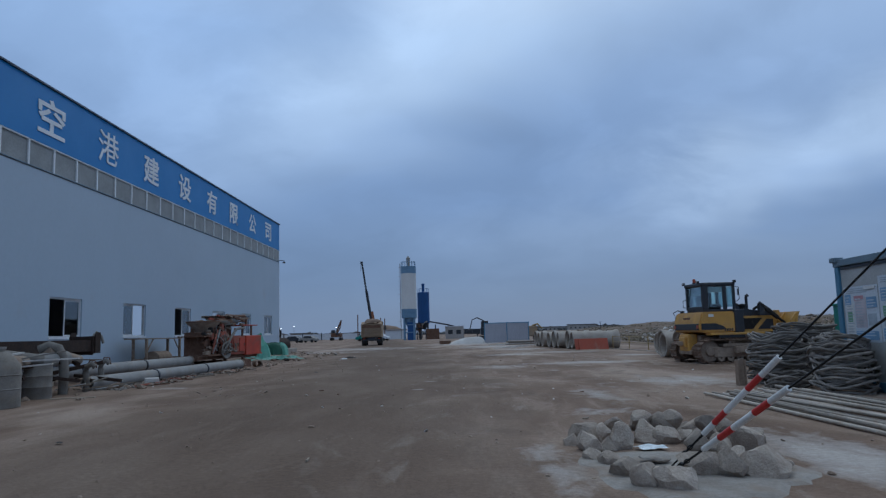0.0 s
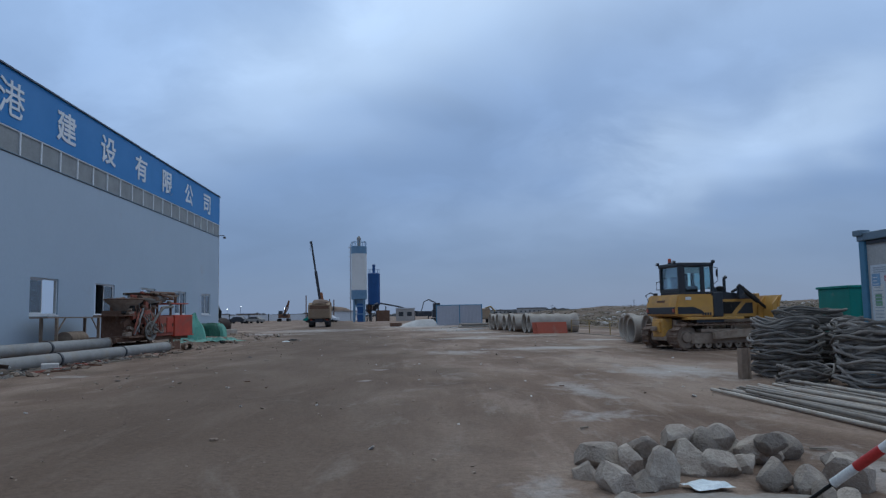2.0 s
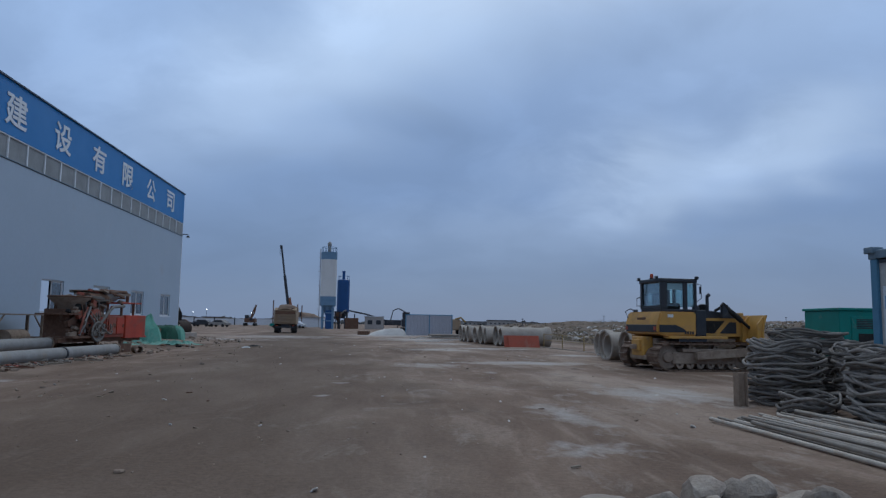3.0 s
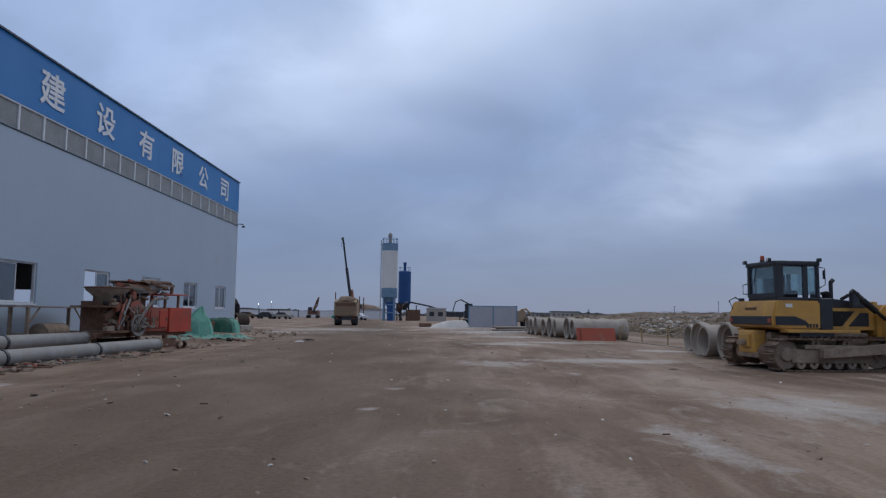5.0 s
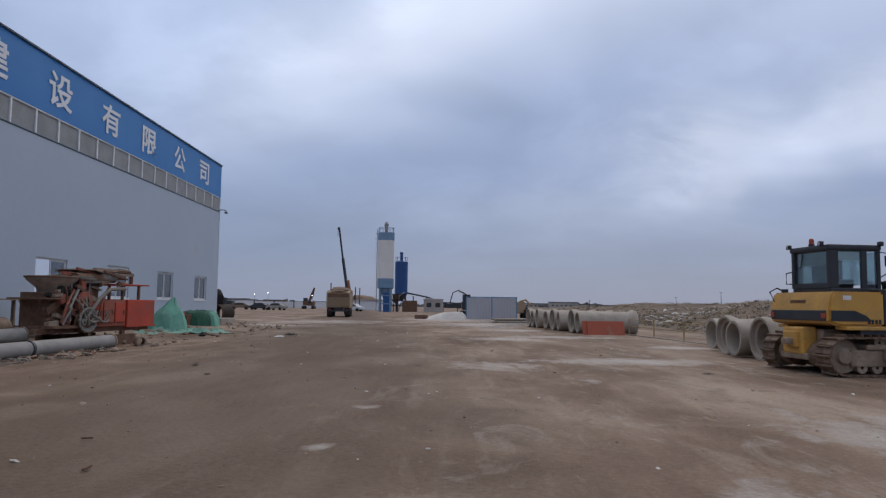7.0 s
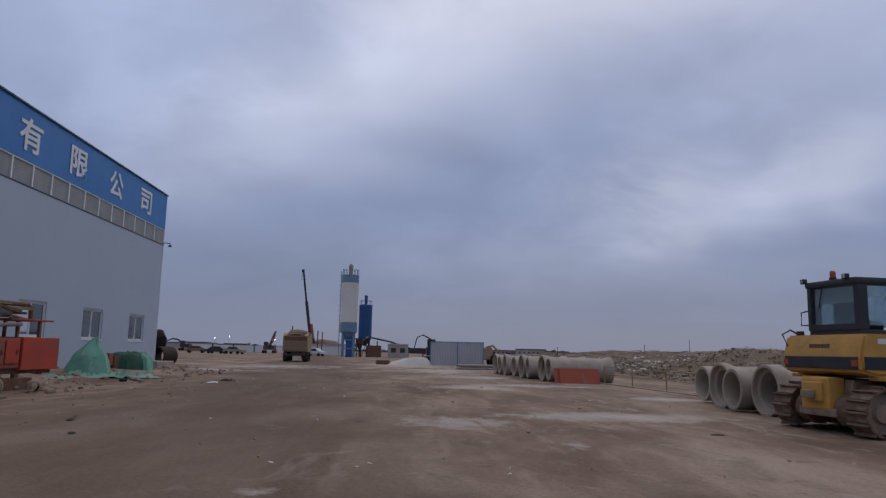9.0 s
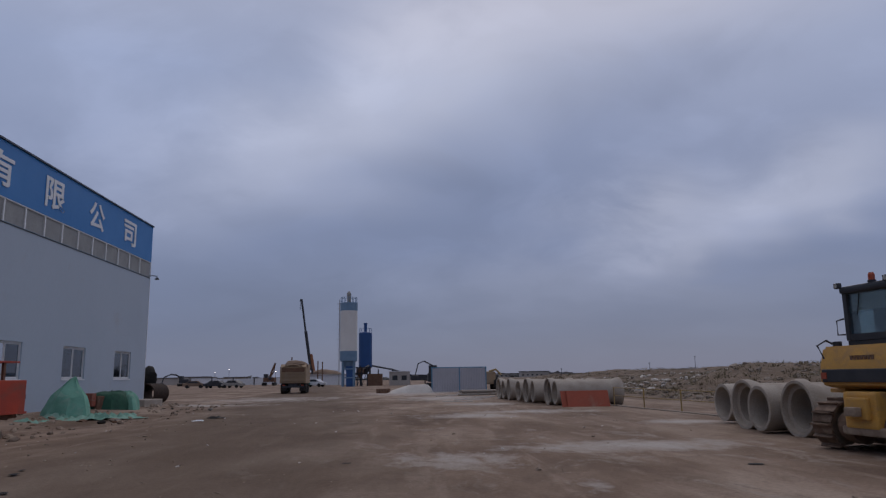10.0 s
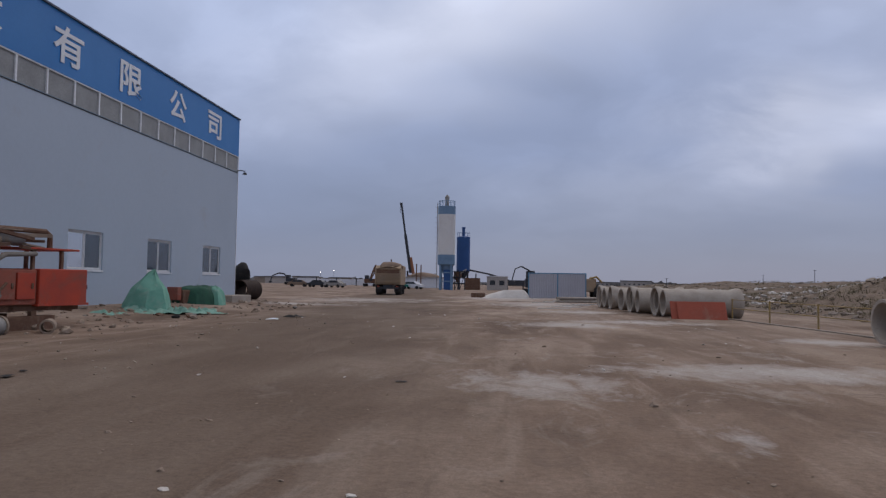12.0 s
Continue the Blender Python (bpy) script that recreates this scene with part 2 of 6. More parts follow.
SILODEEP = surface("silo_deep_blue", (0.025, 0.085, 0.25), (0.022, 0.075, 0.21), 0.5, 0, 0.6, 15, 0.04)
TAN = surface("dusty_truck_tan", (0.34, 0.245, 0.155), (0.26, 0.19, 0.13), 0.75, 0, 1.2, 25, 0.1, (0.36, 0.29, 0.22), 0.35)
FARGREY = surface("far_building_wall", (0.42, 0.38, 0.35), (0.32, 0.30, 0.28), 0.9, 0, 0.1, 3, 0.0)
FARWHITE = surface("white_hoarding", (0.66, 0.67, 0.70), (0.58, 0.59, 0.62), 0.8, 0, 0.1, 3, 0.0)
SHRUB = surface("dry_shrub", (0.20, 0.165, 0.105), (0.13, 0.115, 0.07), 0.95, 0, 1.2, 8, 0.4, (0.27, 0.21, 0.145), 0.3)
FARTREES = surface("far_tree_belt", (0.15, 0.145, 0.14), (0.11, 0.11, 0.11), 0.95, 0, 0.06, 2, 0.0)
RUBBLE = surface("pale_rubble", (0.30, 0.255, 0.21), (0.21, 0.17, 0.14), 0.95, 0, 3, 12, 0.4, (0.28, 0.22, 0.165), 0.3)
SPOIL = surface("brown_spoil", (0.24, 0.17, 0.125), (0.17, 0.12, 0.09), 0.95, 0, 0.6, 6, 0.4)
CHALK = surface("white_powder", (0.62, 0.59, 0.55), (0.52, 0.48, 0.44), 0.95, 0, 1.2, 25, 0.3)
TIMBER = surface("grey_timber", (0.30, 0.25, 0.19), (0.22, 0.18, 0.14), 0.85, 0, 6, 60, 0.3, stretch=(1, 8, 8), rnd=0.2)
PAPER = surface("white_plastic_bag", (0.72, 0.78, 0.80), (0.6, 0.66, 0.68), 0.5, 0, 8, 60, 0.3)
ORANGE = surface("crane_orange", (0.30, 0.13, 0.07), (0.25, 0.11, 0.06), 0.6, 0, 1, 20, 0.05)
WIRE = surface("dark_wire_rope", (0.02, 0.02, 0.02), None, 0.6, 0.5)
BANDRED = surface("red_band_paint", (0.50, 0.035, 0.03), (0.42, 0.04, 0.035), 0.5, 0, 4, 50, 0.04, DUST, 0.1)
FRAME = surface("white_window_frame", (0.68, 0.69, 0.70), (0.60, 0.61, 0.62), 0.5, 0, 4, 40, 0.03)
INK_BLUE = surface("poster_blue", (0.26, 0.42, 0.62), None, 0.5)
INK_PINK = surface("poster_pink", (0.60, 0.54, 0.57), None, 0.5)
INK_RED = surface("poster_red", (0.55, 0.28, 0.30), None, 0.5)
INK_GREEN = surface("poster_green", (0.22, 0.42, 0.25), None, 0.5)
INK_GREY = surface("poster_text_grey", (0.45, 0.50, 0.55), None, 0.5)
BLIND = cloth("pale_window_blind", (0.80, 0.80, 0.77), 0.55)
PANE = glass("window_glass", (0.36, 0.43, 0.46), 0.10)
# Same glass with its reflection raised, so one pane looks sky-lit.
PANE_SKY = glass("sky_bright_glass", (0.5, 0.6, 0.65), 0.62)
CABPANE = glass("tinted_cab_glass", (0.88, 0.97, 0.96), 0.05)
BEACON = surface("amber_beacon", (0.42, 0.09, 0.05), None, 0.3)
NIGHTLAMP = lamp_glow("distant_flood_lamp", (1.0, 0.96, 0.9), 6.0)

# pale cement powder on the yard: place, reach across and along, strength
PATCHES = [(5.9, 30.4, 2.3, 1.1, 1.0), (1.9, 28.3, 1.2, 1.2, 0.85), (9.6, 37.2, 1.1, 0.9, 1.1), (6.3, 18.8, 1.2, 1.7, 0.95), (3.3, 15.3, 0.55, 1.4, 0.7), (2.8, 12.2, 0.8, 0.6, 0.6), (4.3, 7.6, 0.6, 1.8, 0.95), (-0.75, 18.1, 0.16, 0.22, 0.72), (-0.55, 21.0, 0.25, 0.3, 0.55), (3.6, 25.1, 0.22, 0.8, 0.7), (1.25, 7.2, 0.3, 1.3, 0.7), (3.4, 42.6, 1.9, 1.5, 0.95), (6.0, 45.2, 2.4, 1.5, 0.95), (5.0, 54.0, 2.0, 2.4, 0.95), (3.5, 66.0, 3.0, 5.0, 1.0), (1.5, 84.0, 4.0, 8.0, 1.1), (-10.5, 58.5, 2.8, 1.8, 0.95), (-9.0, 70.0, 5.0, 6.0, 0.8), (-8.2, 21.0, 0.8, 0.5, 0.7)]


def dirt_ground():
    m = bpy.data.materials.new("packed_dirt")
    m.use_nodes = True
    n = Nodes(m.node_tree)
    tc = n.tree.nodes.new("ShaderNodeTexCoord").outputs["Object"]

    def along(sx, sy, turn):
        mp = n.tree.nodes.new("ShaderNodeMapping")
        n.put(mp.inputs[0], tc)
        mp.inputs["Scale"].default_value = (sx, sy, 1.0)
        mp.inputs["Rotation"].default_value = (0, 0, radians(turn))
        return mp.outputs[0]

    drift = along(1.0, 0.45, 6)
    broad = n.noise(drift, 0.30, 4.0, 0.55, 0.5)
    ruts = n.noise(along(1.0, 0.16, 4), 1.5, 5.0, 0.6, 0.5)
    blot = n.noise(along(1.0, 0.7, -8), 0.55, 7.0, 0.62, 0.6)
    chips = n.noise(along(1.0, 0.6, 12), 2.6, 6.0, 0.66, 0.5)
    grain = n.noise(tc, 14.0, 5.0, 0.7)
    grit = n.noise(tc, 70.0, 3.0, 0.7)
    sep = n.tree.nodes.new("ShaderNodeSeparateXYZ")
    n.put(sep.inputs[0], tc)
    c = n.ramp(broad, [(0.32, (0.145, 0.098, 0.070)), (0.45, (0.208, 0.144, 0.105)), (0.55, (0.268, 0.196, 0.148)), (0.67, (0.36, 0.278, 0.218))])
    c = n.mix(n.ramp(ruts, [(0.50, 0.0), (0.64, 0.34)]), c, (0.140, 0.095, 0.068, 1))
    c = n.mix(n.ramp(ruts, [(0.34, 0.45), (0.45, 0.0)]), c, (0.37, 0.29, 0.23, 1))
    c = n.mix(n.ramp(blot, [(0.54, 0.0), (0.68, 0.42)]), c, (0.33, 0.255, 0.20, 1))
    c = n.mix(n.ramp(blot, [(0.30, 0.42), (0.43, 0.0)]), c, (0.120, 0.085, 0.062, 1))
    # compacted darker lane that the lorries keep to, bending with the yard
    bend = n.math("MULTIPLY", n.math("POWER", n.math("DIVIDE", n.math("MAXIMUM", n.math("SUBTRACT", sep.outputs[1], 20.0), 0.0), 60.0), 1.3), 5.0)
    lane = n.math("ABSOLUTE", n.math("ADD", n.math("ADD", sep.outputs[0], 2.6), bend))
    lane = n.math("ADD", lane, n.math("MULTIPLY", n.math("SUBTRACT", blot, 0.5), 5.0))
    lane = n.ramp(n.math("DIVIDE", lane, 7.0), [(0.20, 0.66), (0.80, 0.0)], ease=True)
    c = n.mix(lane, c, (0.120, 0.087, 0.064, 1))
    # worn damp hollows on the right-hand half
    chip = n.math("MULTIPLY", n.ramp(chips, [(0.56, 0.0), (0.66, 0.5)]), n.ramp(n.math("DIVIDE", n.math("ADD", sep.outputs[0], 2.0), 12.0), [(0.0, 0.1), (0.3, 1.0)]))
    c = n.mix(chip, c, (0.150, 0.108, 0.082, 1))
    total = None
    for x, y, rx, ry, power in PATCHES:
        off = n.vmath("MULTIPLY", n.vmath("SUBTRACT", tc, (x, y, 0)), (1 / rx, 1 / ry, 0))
        near = n.math("MULTIPLY", n.math("SUBTRACT", 1.0, n.math("MULTIPLY", n.vmath("LENGTH", off), 0.5), True), power)
        total = near if total is None else n.math("MAXIMUM", total, near)
    edge = n.math("ADD", n.math("ADD", n.math("MULTIPLY", blot, 0.6), n.math("MULTIPLY", chips, 0.55)), n.math("MULTIPLY", ruts, 0.35))
    torn = n.math("ADD", total, n.math("MULTIPLY", n.math("SUBTRACT", edge, 0.75), 2.0))
    powder = n.math("MULTIPLY", n.ramp(torn, [(0.36, 0.0), (0.58, 0.46), (0.95, 0.86)]), n.ramp(total, [(0.0, 0.0), (0.2, 1.0)]))
    c = n.mix(powder, c, (0.46, 0.42, 0.385, 1))
    scraps = n.noise(drift, 0.95, 6.0, 0.7, 0.9)
    right = n.ramp(n.math("DIVIDE", n.math("ADD", sep.outputs[0], 3.0), 24.0), [(0.0, 0.1), (0.25, 1.0), (0.6, 1.0), (0.75, 0.12)])
    c = n.mix(n.math("MULTIPLY", n.ramp(scraps, [(0.56, 0.0), (0.66, 0.6)]), right), c, (0.36, 0.31, 0.265, 1))
    wild = n.ramp(n.math("DIVIDE", sep.outputs[0], 40.0), [(0.34, 0.0), (0.42, 0.75)])
    c = n.mix(n.math("MULTIPLY", wild, n.ramp(blot, [(0.35, 1.0), (0.65, 0.45)])), c, (0.125, 0.098, 0.073, 1))
    c = n.mix(1.0, c, n.ramp(grain, [(0.25, 0.76), (0.75, 1.20)]), "MULTIPLY")
    c = n.mix(1.0, c, n.ramp(grit, [(0.3, 0.84), (0.7, 1.14)]), "MULTIPLY")
    b = n.tree.nodes.new("ShaderNodeBump")
    b.inputs["Strength"].default_value, b.inputs["Distance"].default_value = 0.5, 0.05
    n.put(b.inputs["Height"], n.math("ADD", grain, n.math("MULTIPLY", n.math("ADD", ruts, chips), 0.9)))
    p = n.add("ShaderNodeBsdfPrincipled", Base_Color=c, Roughness=0.95, Normal=b.outputs[0])
    p.inputs["Specular IOR Level"].default_value = 0.15
    n.add("ShaderNodeOutputMaterial", Surface=p)
    return m


DIRT = dirt_ground()


# ---- shape helpers ----
def box(bm, x0, x1, y0, y1, z0, z1, m=None, bevel=0.0):
    r = bmesh.ops.create_cube(bm, size=1.0)
    vs = r["verts"]
    t = Matrix.Translation(((x0 + x1) / 2, (y0 + y1) / 2, (z0 + z1) / 2)) @ Matrix.Diagonal((abs(x1 - x0), abs(y1 - y0), abs(z1 - z0), 1))
    bmesh.ops.transform(bm, matrix=t, verts=vs)
    if bevel:
        edges = list({e for v in vs for e in v.link_edges})
        got = bmesh.ops.bevel(bm, geom=edges, offset=bevel, segments=2, affect="EDGES", profile=0.6)
        vs = list({v for f in got["faces"] for v in f.verts} | {v for v in vs if v.is_valid})
    if m is not None:
        bmesh.ops.transform(bm, matrix=m, verts=vs)
    return bm


def cyl(bm, a, b, r, r2=None, seg=16, caps=True):
    a, b = Vector(a), Vector(b)
    t = Matrix.Translation((a + b) / 2) @ (b - a).to_track_quat("Z", "Y").to_matrix().to_4x4()
    bmesh.ops.create_cone(bm, cap_ends=caps, segments=seg, radius1=r, radius2=r if r2 is None else r2, depth=(b - a).length, matrix=t)
    return bm


def tube(bm, points, r, seg=8, closed=False):
    """A round hose along a line of points."""
    pts = [Vector(p) for p in points]
    rings, up = [], Vector((0.13, 0.21, 1)).normalized()
    for i, p in enumerate(pts):
        a = pts[i - 1] if i or closed else p
        b = pts[(i + 1) % len(pts)] if i + 1 < len(pts) or closed else p
        way = (b - a).normalized()
        side = way.cross(up)
        side = side.normalized() if side.length > 0.05 else way.orthogonal().normalized()
        top = side.cross(way)
        rings.append([bm.verts.new(p + (side * math.cos(k * math.tau / seg) + top * math.sin(k * math.tau / seg)) * r) for k in range(seg)])
    for i in range(len(rings) if closed else len(rings) - 1):
        one, two = rings[i], rings[(i + 1) % len(rings)]
        for k in range(seg):
            bm.faces.new((one[k], one[(k + 1) % seg], two[(k + 1) % seg], two[k]))
    if not closed:
        bm.faces.new(rings[0]), bm.faces.new(rings[-1])
    return bm


def lathe(bm, profile, m=None, seg=28, closed=False):
    """Turns rows of (radius, height) about z."""
    rows = []
    for r, z in profile:
        rows.append([bm.verts.new((r * math.cos(k * math.tau / seg), r * math.sin(k * math.tau / seg), z)) for k in range(seg)])
    for i in range(len(rows) if closed else len(rows) - 1):
        one, two = rows[i], rows[(i + 1) % len(rows)]
        for k in range(seg):
            bm.faces.new((one[k], one[(k + 1) % seg], two[(k + 1) % seg], two[k]))
    if m is not None:
        bmesh.ops.transform(bm, matrix=m, verts=[v for row in rows for v in row])
    return bm


def prism(bm, outline, y0, y1):
    """An outline of (x, z) drawn out along y."""
    one = [bm.verts.new((x, y0, z)) for x, z in outline]
    two = [bm.verts.new((x, y1, z)) for x, z in outline]
    bm.faces.new(one), bm.faces.new(two[::-1])
    for i in range(len(one)):
        j = (i + 1) % len(one)
        bm.faces.new((one[j], one[i], two[i], two[j]))
    return bm


def finish(bm, name, material, smooth=False, crease=38):
    bmesh.ops.recalc_face_normals(bm, faces=bm.faces[:])
    me = bpy.data.meshes.new(name)
    bm.to_mesh(me)
    bm.free()
    me.materials.append(material)
    if smooth:
        me.shade_smooth()
        me.set_sharp_from_angle(angle=radians(crease))
    return me


def part(name, bm, material, parent, label="", smooth=False):
    ob = new(name, finish(bm, name, material, smooth))
    ob.parent = parent
    if label:
        ob["label"] = label
    return ob


def thing(name, at, label, category, group="", kind=""):
    ob = new(name)
    ob.matrix_world = at
    ob.empty_display_size = 0.3
    return tagged(ob, label, category, group, kind)


def solid(name, bm, material, at, label, category, group="", kind="", smooth=False, crease=38):
    ob = new(name, finish(bm, name, material, smooth, crease))
    ob.matrix_world = at
    return tagged(ob, label, category, group, kind)


def B():
    return bmesh.new()


def stone(size, seed, flat=0.7, cuts=7):
    """A broken stone: a ball cut by a few flat faces, then roughened."""
    rng = random.Random(seed)
    bm = B()
    bmesh.ops.create_icosphere(bm, subdivisions=3, radius=1.0)
    planes = []
    for _ in range(cuts):
        d = Vector((rng.uniform(-1, 1), rng.uniform(-1, 1), rng.uniform(-0.8, 1))).normalized()
        planes.append((d, rng.uniform(0.50, 0.80)))
    for v in bm.verts:
        p = v.co.copy()
        for d, k in planes:
            s = p.dot(d)
            if s > k:
                p -= d * (s - k)
        p += Vector(noise.noise_vector(p * 2.6 + Vector((seed * 3.1, 0, 0)))) * 0.07 + p.normalized() * 0.03 * noise.noise(p * 6.0 + Vector((0, seed, 0)))
        v.co = p
    sx, sy = rng.uniform(0.85, 1.15), rng.uniform(0.7, 1.0)
    bmesh.ops.transform(bm, matrix=Matrix.Diagonal((size / 1.6 * sx, size / 1.6 * sy, size / 1.6 * flat, 1)), verts=bm.verts[:])
    return bm


def smooth_step(a, b, x):
    t = max(0.0, min(1.0, (x - a) / (b - a)))
    return t * t * (3 - 2 * t)


def ground_height(x, y):
    """The lie of the land: flat yard, a low bank at the workshop wall, spoil heaps on the right, then level country."""
    h = 0.24 * smooth_step(-10.2, -14.3, x) * smooth_step(-16, -14.9, x) if x < 0 else 0.0
    h *= smooth_step(64, 56, y)
    edge = 14.0 + max(0.0, (y - 40.0)) * 0.09
    side = smooth_step(edge, edge + 9, x) * smooth_step(24, 46, y) * smooth_step(300, 180, y)
    if side > 0:
        rough = noise.fractal(Vector((x * 0.06, y * 0.045, 3.0)), 0.8, 2.1, 4)
        h += side * max(0.0, 0.75 + 1.0 * rough + 0.022 * min(60.0, x - edge) + 0.5 * smooth_step(22, 34, x) * smooth_step(95, 60, y))
    rear = smooth_step(100, 150, y) * smooth_step(10, 40, x)
    h += rear * 0.6
    if abs(x) < 40 and -10 < y < 110:
        h += 0.018 * noise.fractal(Vector((x * 0.5, y * 0.3, 9.0)), 0.9, 2.0, 4)
    return h


# ---- ground ----
def build_ground():
    def steps(near0, near1, fine, far0, far1):
        out = list(np.arange(near0, near1 + 1e-6, fine))
        d, at = fine, near1
        while at < far1:
            d *= 1.13
            at += d
            out.append(min(at, far1))
        d, at = fine, near0
        while at > far0:
            d *= 1.13
            at -= d
            out.insert(0, max(at, far0))
        return out

    xs, ys = steps(-18, 30, 0.4, -1500, 1500), steps(-6, 70, 0.4, -300, 3500)
    verts = [(x, y, ground_height(x, y)) for y in ys for x in xs]
    w = len(xs)
    faces = [(j * w + i, j * w + i + 1, (j + 1) * w + i + 1, (j + 1) * w + i) for j in range(len(ys) - 1) for i in range(w - 1)]
    me = bpy.data.meshes.new("ground")
    me.from_pydata(verts, [], faces)
    me.materials.append(DIRT)
    me.shade_smooth()
    tagged(new("ground", me), "brown packed dirt yard with pale cement stains", "ground", kind="structure")


build_ground()

# ---- workshop on the west side ----
WALL_X, WALL_Y0, WALL_Y1 = -14.79, -12.0, 59.56
WIN_Y = [25.77 + 5.85 * i for i in range(6)]
WIN_W, WIN_Z0, WIN_Z1 = 2.3, 1.63, 3.14


def build_workshop():
    bd = thing("workshop_building", pose(0, 0, 0), "long grey panel-clad workshop with a blue sign fascia", "building")
    ys = [WALL_Y0]
    for y in WIN_Y:
        ys += [y, y + WIN_W]
    ys.append(WALL_Y1)
    zs = [0.25, WIN_Z0, WIN_Z1, 7.7]
    x0, x1 = WALL_X - 0.2, WALL_X
    bm = B()
    vv = [[bm.verts.new((x0, y, z)) for z in zs] for y in ys]
    for i in range(len(ys) - 1):
        for j in range(3):
            if not (i % 2 == 1 and j == 1):
                bm.faces.new((vv[i][j], vv[i + 1][j], vv[i + 1][j + 1], vv[i][j + 1]))
    got = bmesh.ops.extrude_face_region(bm, geom=bm.faces[:])
    bmesh.ops.translate(bm, vec=(0.2, 0, 0), verts=[v for v in got["geom"] if isinstance(v, bmesh.types.BMVert)])
    part("front_wall", bm, PANEL, bd, "blue-grey sandwich panel wall")
    part("footing", box(B(), x0 - 0.02, x1 + 0.03, WALL_Y0, WALL_Y1, -0.1, 0.25), BRICK, bd, "rough brick footing")
    # far end wall, with an open vehicle gate and a window beside it
    bm = B()
    for a, b, c, d in ((-45, -31.2, -0.1, 10.7), (-31.2, -28.95, -0.1, 1.63), (-31.2, -28.95, 2.85, 10.7), (-28.95, -28.6, -0.1, 10.7), (-28.6, -24.05, 5.0, 10.7), (-24.05, x0, -0.1, 10.7)):
        box(bm, a, b, WALL_Y1 - 0.2, WALL_Y1, c, d)
    part("end_wall", bm, PANEL, bd)
    bm = B()
    for a, b, c, d in ((-28.6, -28.5, 0.2, 5.0), (-24.15, -24.05, 0.2, 5.0), (-28.5, -24.15, 4.9, 5.0)):
        box(bm, a, b, WALL_Y1 - 0.24, WALL_Y1 + 0.04, c, d)
    part("gate_frame", bm, DARKTRIM, bd)
    part("back_wall", box(B(), -45.2, -45, WALL_Y0, WALL_Y1, -0.1, 10.7), PANEL, bd)
    part("rear_end_wall", box(B(), -45, x0, WALL_Y0, WALL_Y0 + 0.2, -0.1, 10.7), PANEL, bd)
    part("roof", box(B(), -45.2, x0, WALL_Y0, WALL_Y1, 10.7, 10.9), DARKTRIM, bd)
    part("floor_slab", box(B(), -45, x0, WALL_Y0 + 0.2, WALL_Y1 - 0.2, -0.1, 0.2), CONC, bd)
    part("sign_fascia", box(B(), x0, x1 + 0.03, WALL_Y0, WALL_Y1, 8.72, 10.93), SIGN_BLUE, bd, "royal blue sign fascia")
    part("roof_edge", box(B(), x0 - 0.1, x1 + 0.10, WALL_Y0, WALL_Y1 + 0.04, 10.93, 11.0), DARKTRIM, bd)
    part("corner_trim", box(B(), x1 - 0.02, x1 + 0.02, WALL_Y1 + 0.002, WALL_Y1 + 0.05, 0.25, 8.7), SIGN_WHITE, bd)
    part("light_strip", box(B(), x0, x1 - 0.03, WALL_Y0, WALL_Y1, 7.7, 8.72), STRIP, bd, "dull grey translucent strip")
    part("strip_sill", box(B(), x1 - 0.03, x1 + 0.035, WALL_Y0, WALL_Y1, 7.745, 7.775), CABINBEAM, bd)
    part("strip_head", box(B(), x1 - 0.03, x1 + 0.02, WALL_Y0, WALL_Y1, 8.67, 8.72), SIGN_WHITE, bd)
    me = finish(box(B(), -0.03, 0.02, -0.045, 0.045, 7.75, 8.67), "mullion", SIGN_WHITE)
    y = 57.8
    while y > 8:
        o = new("mullion", me)
        o.parent, o.location = bd, (x1, y, 0)
        y -= 1.603
    for i, ch in enumerate("空港建设有限公司"):
        cu = bpy.data.curves.new("letter", "FONT")
        cu.body, cu.extrude, cu.offset, cu.resolution_u = ch, 0.012, 0.004 if ch == "港" else 0.018, 4
        tmp = bpy.data.objects.new("letter_form", cu)
        scene.collection.objects.link(tmp)
        bpy.context.view_layer.update()
        me = bpy.data.meshes.new_from_object(tmp.evaluated_get(bpy.context.evaluated_depsgraph_get()))
        bpy.data.objects.remove(tmp)
        me.name = "letter"
        co = np.array([v.co for v in me.vertices])
        lo, hi = co.min(0), co.max(0)
        wide, tall = 1.78, 1.38
        me.transform(Matrix.Translation((0, 0, 0.02)) @ Matrix.Diagonal((wide / (hi[0] - lo[0]), tall / (hi[1] - lo[1]), 1, 1)) @ Matrix.Translation((-(lo[0] + hi[0]) / 2, -(lo[1] + hi[1]) / 2, 0)))
        me.materials.clear()
        me.materials.append(SIGN_WHITE)
        o = new("letter", me)
        o.parent = bd
        o.matrix_basis = Matrix.Translation((x1 + 0.03, 25.42 + 4.36 * i, 9.81)) @ Matrix(((0, 0, 1, 0), (1, 0, 0, 0), (0, 1, 0, 0), (0, 0, 0, 1)))
    # windows: white sliding frames, some sashes pushed open
    for i, y in enumerate(WIN_Y):
        win = part("window", box(B(), x0, x1 + 0.03, y - 0.03, y + WIN_W + 0.03, WIN_Z0 - 0.06, WIN_Z0), SIGN_WHITE, bd)
        bm = B()
        box(bm, x0 + 0.04, x0 + 0.14, y, y + 0.06, WIN_Z0, WIN_Z1)
        box(bm, x0 + 0.04, x0 + 0.14, y + WIN_W - 0.06, y + WIN_W, WIN_Z0, WIN_Z1)
        box(bm, x0 + 0.04, x0 + 0.14, y + 0.06, y + WIN_W - 0.06, WIN_Z1 - 0.06, WIN_Z1)
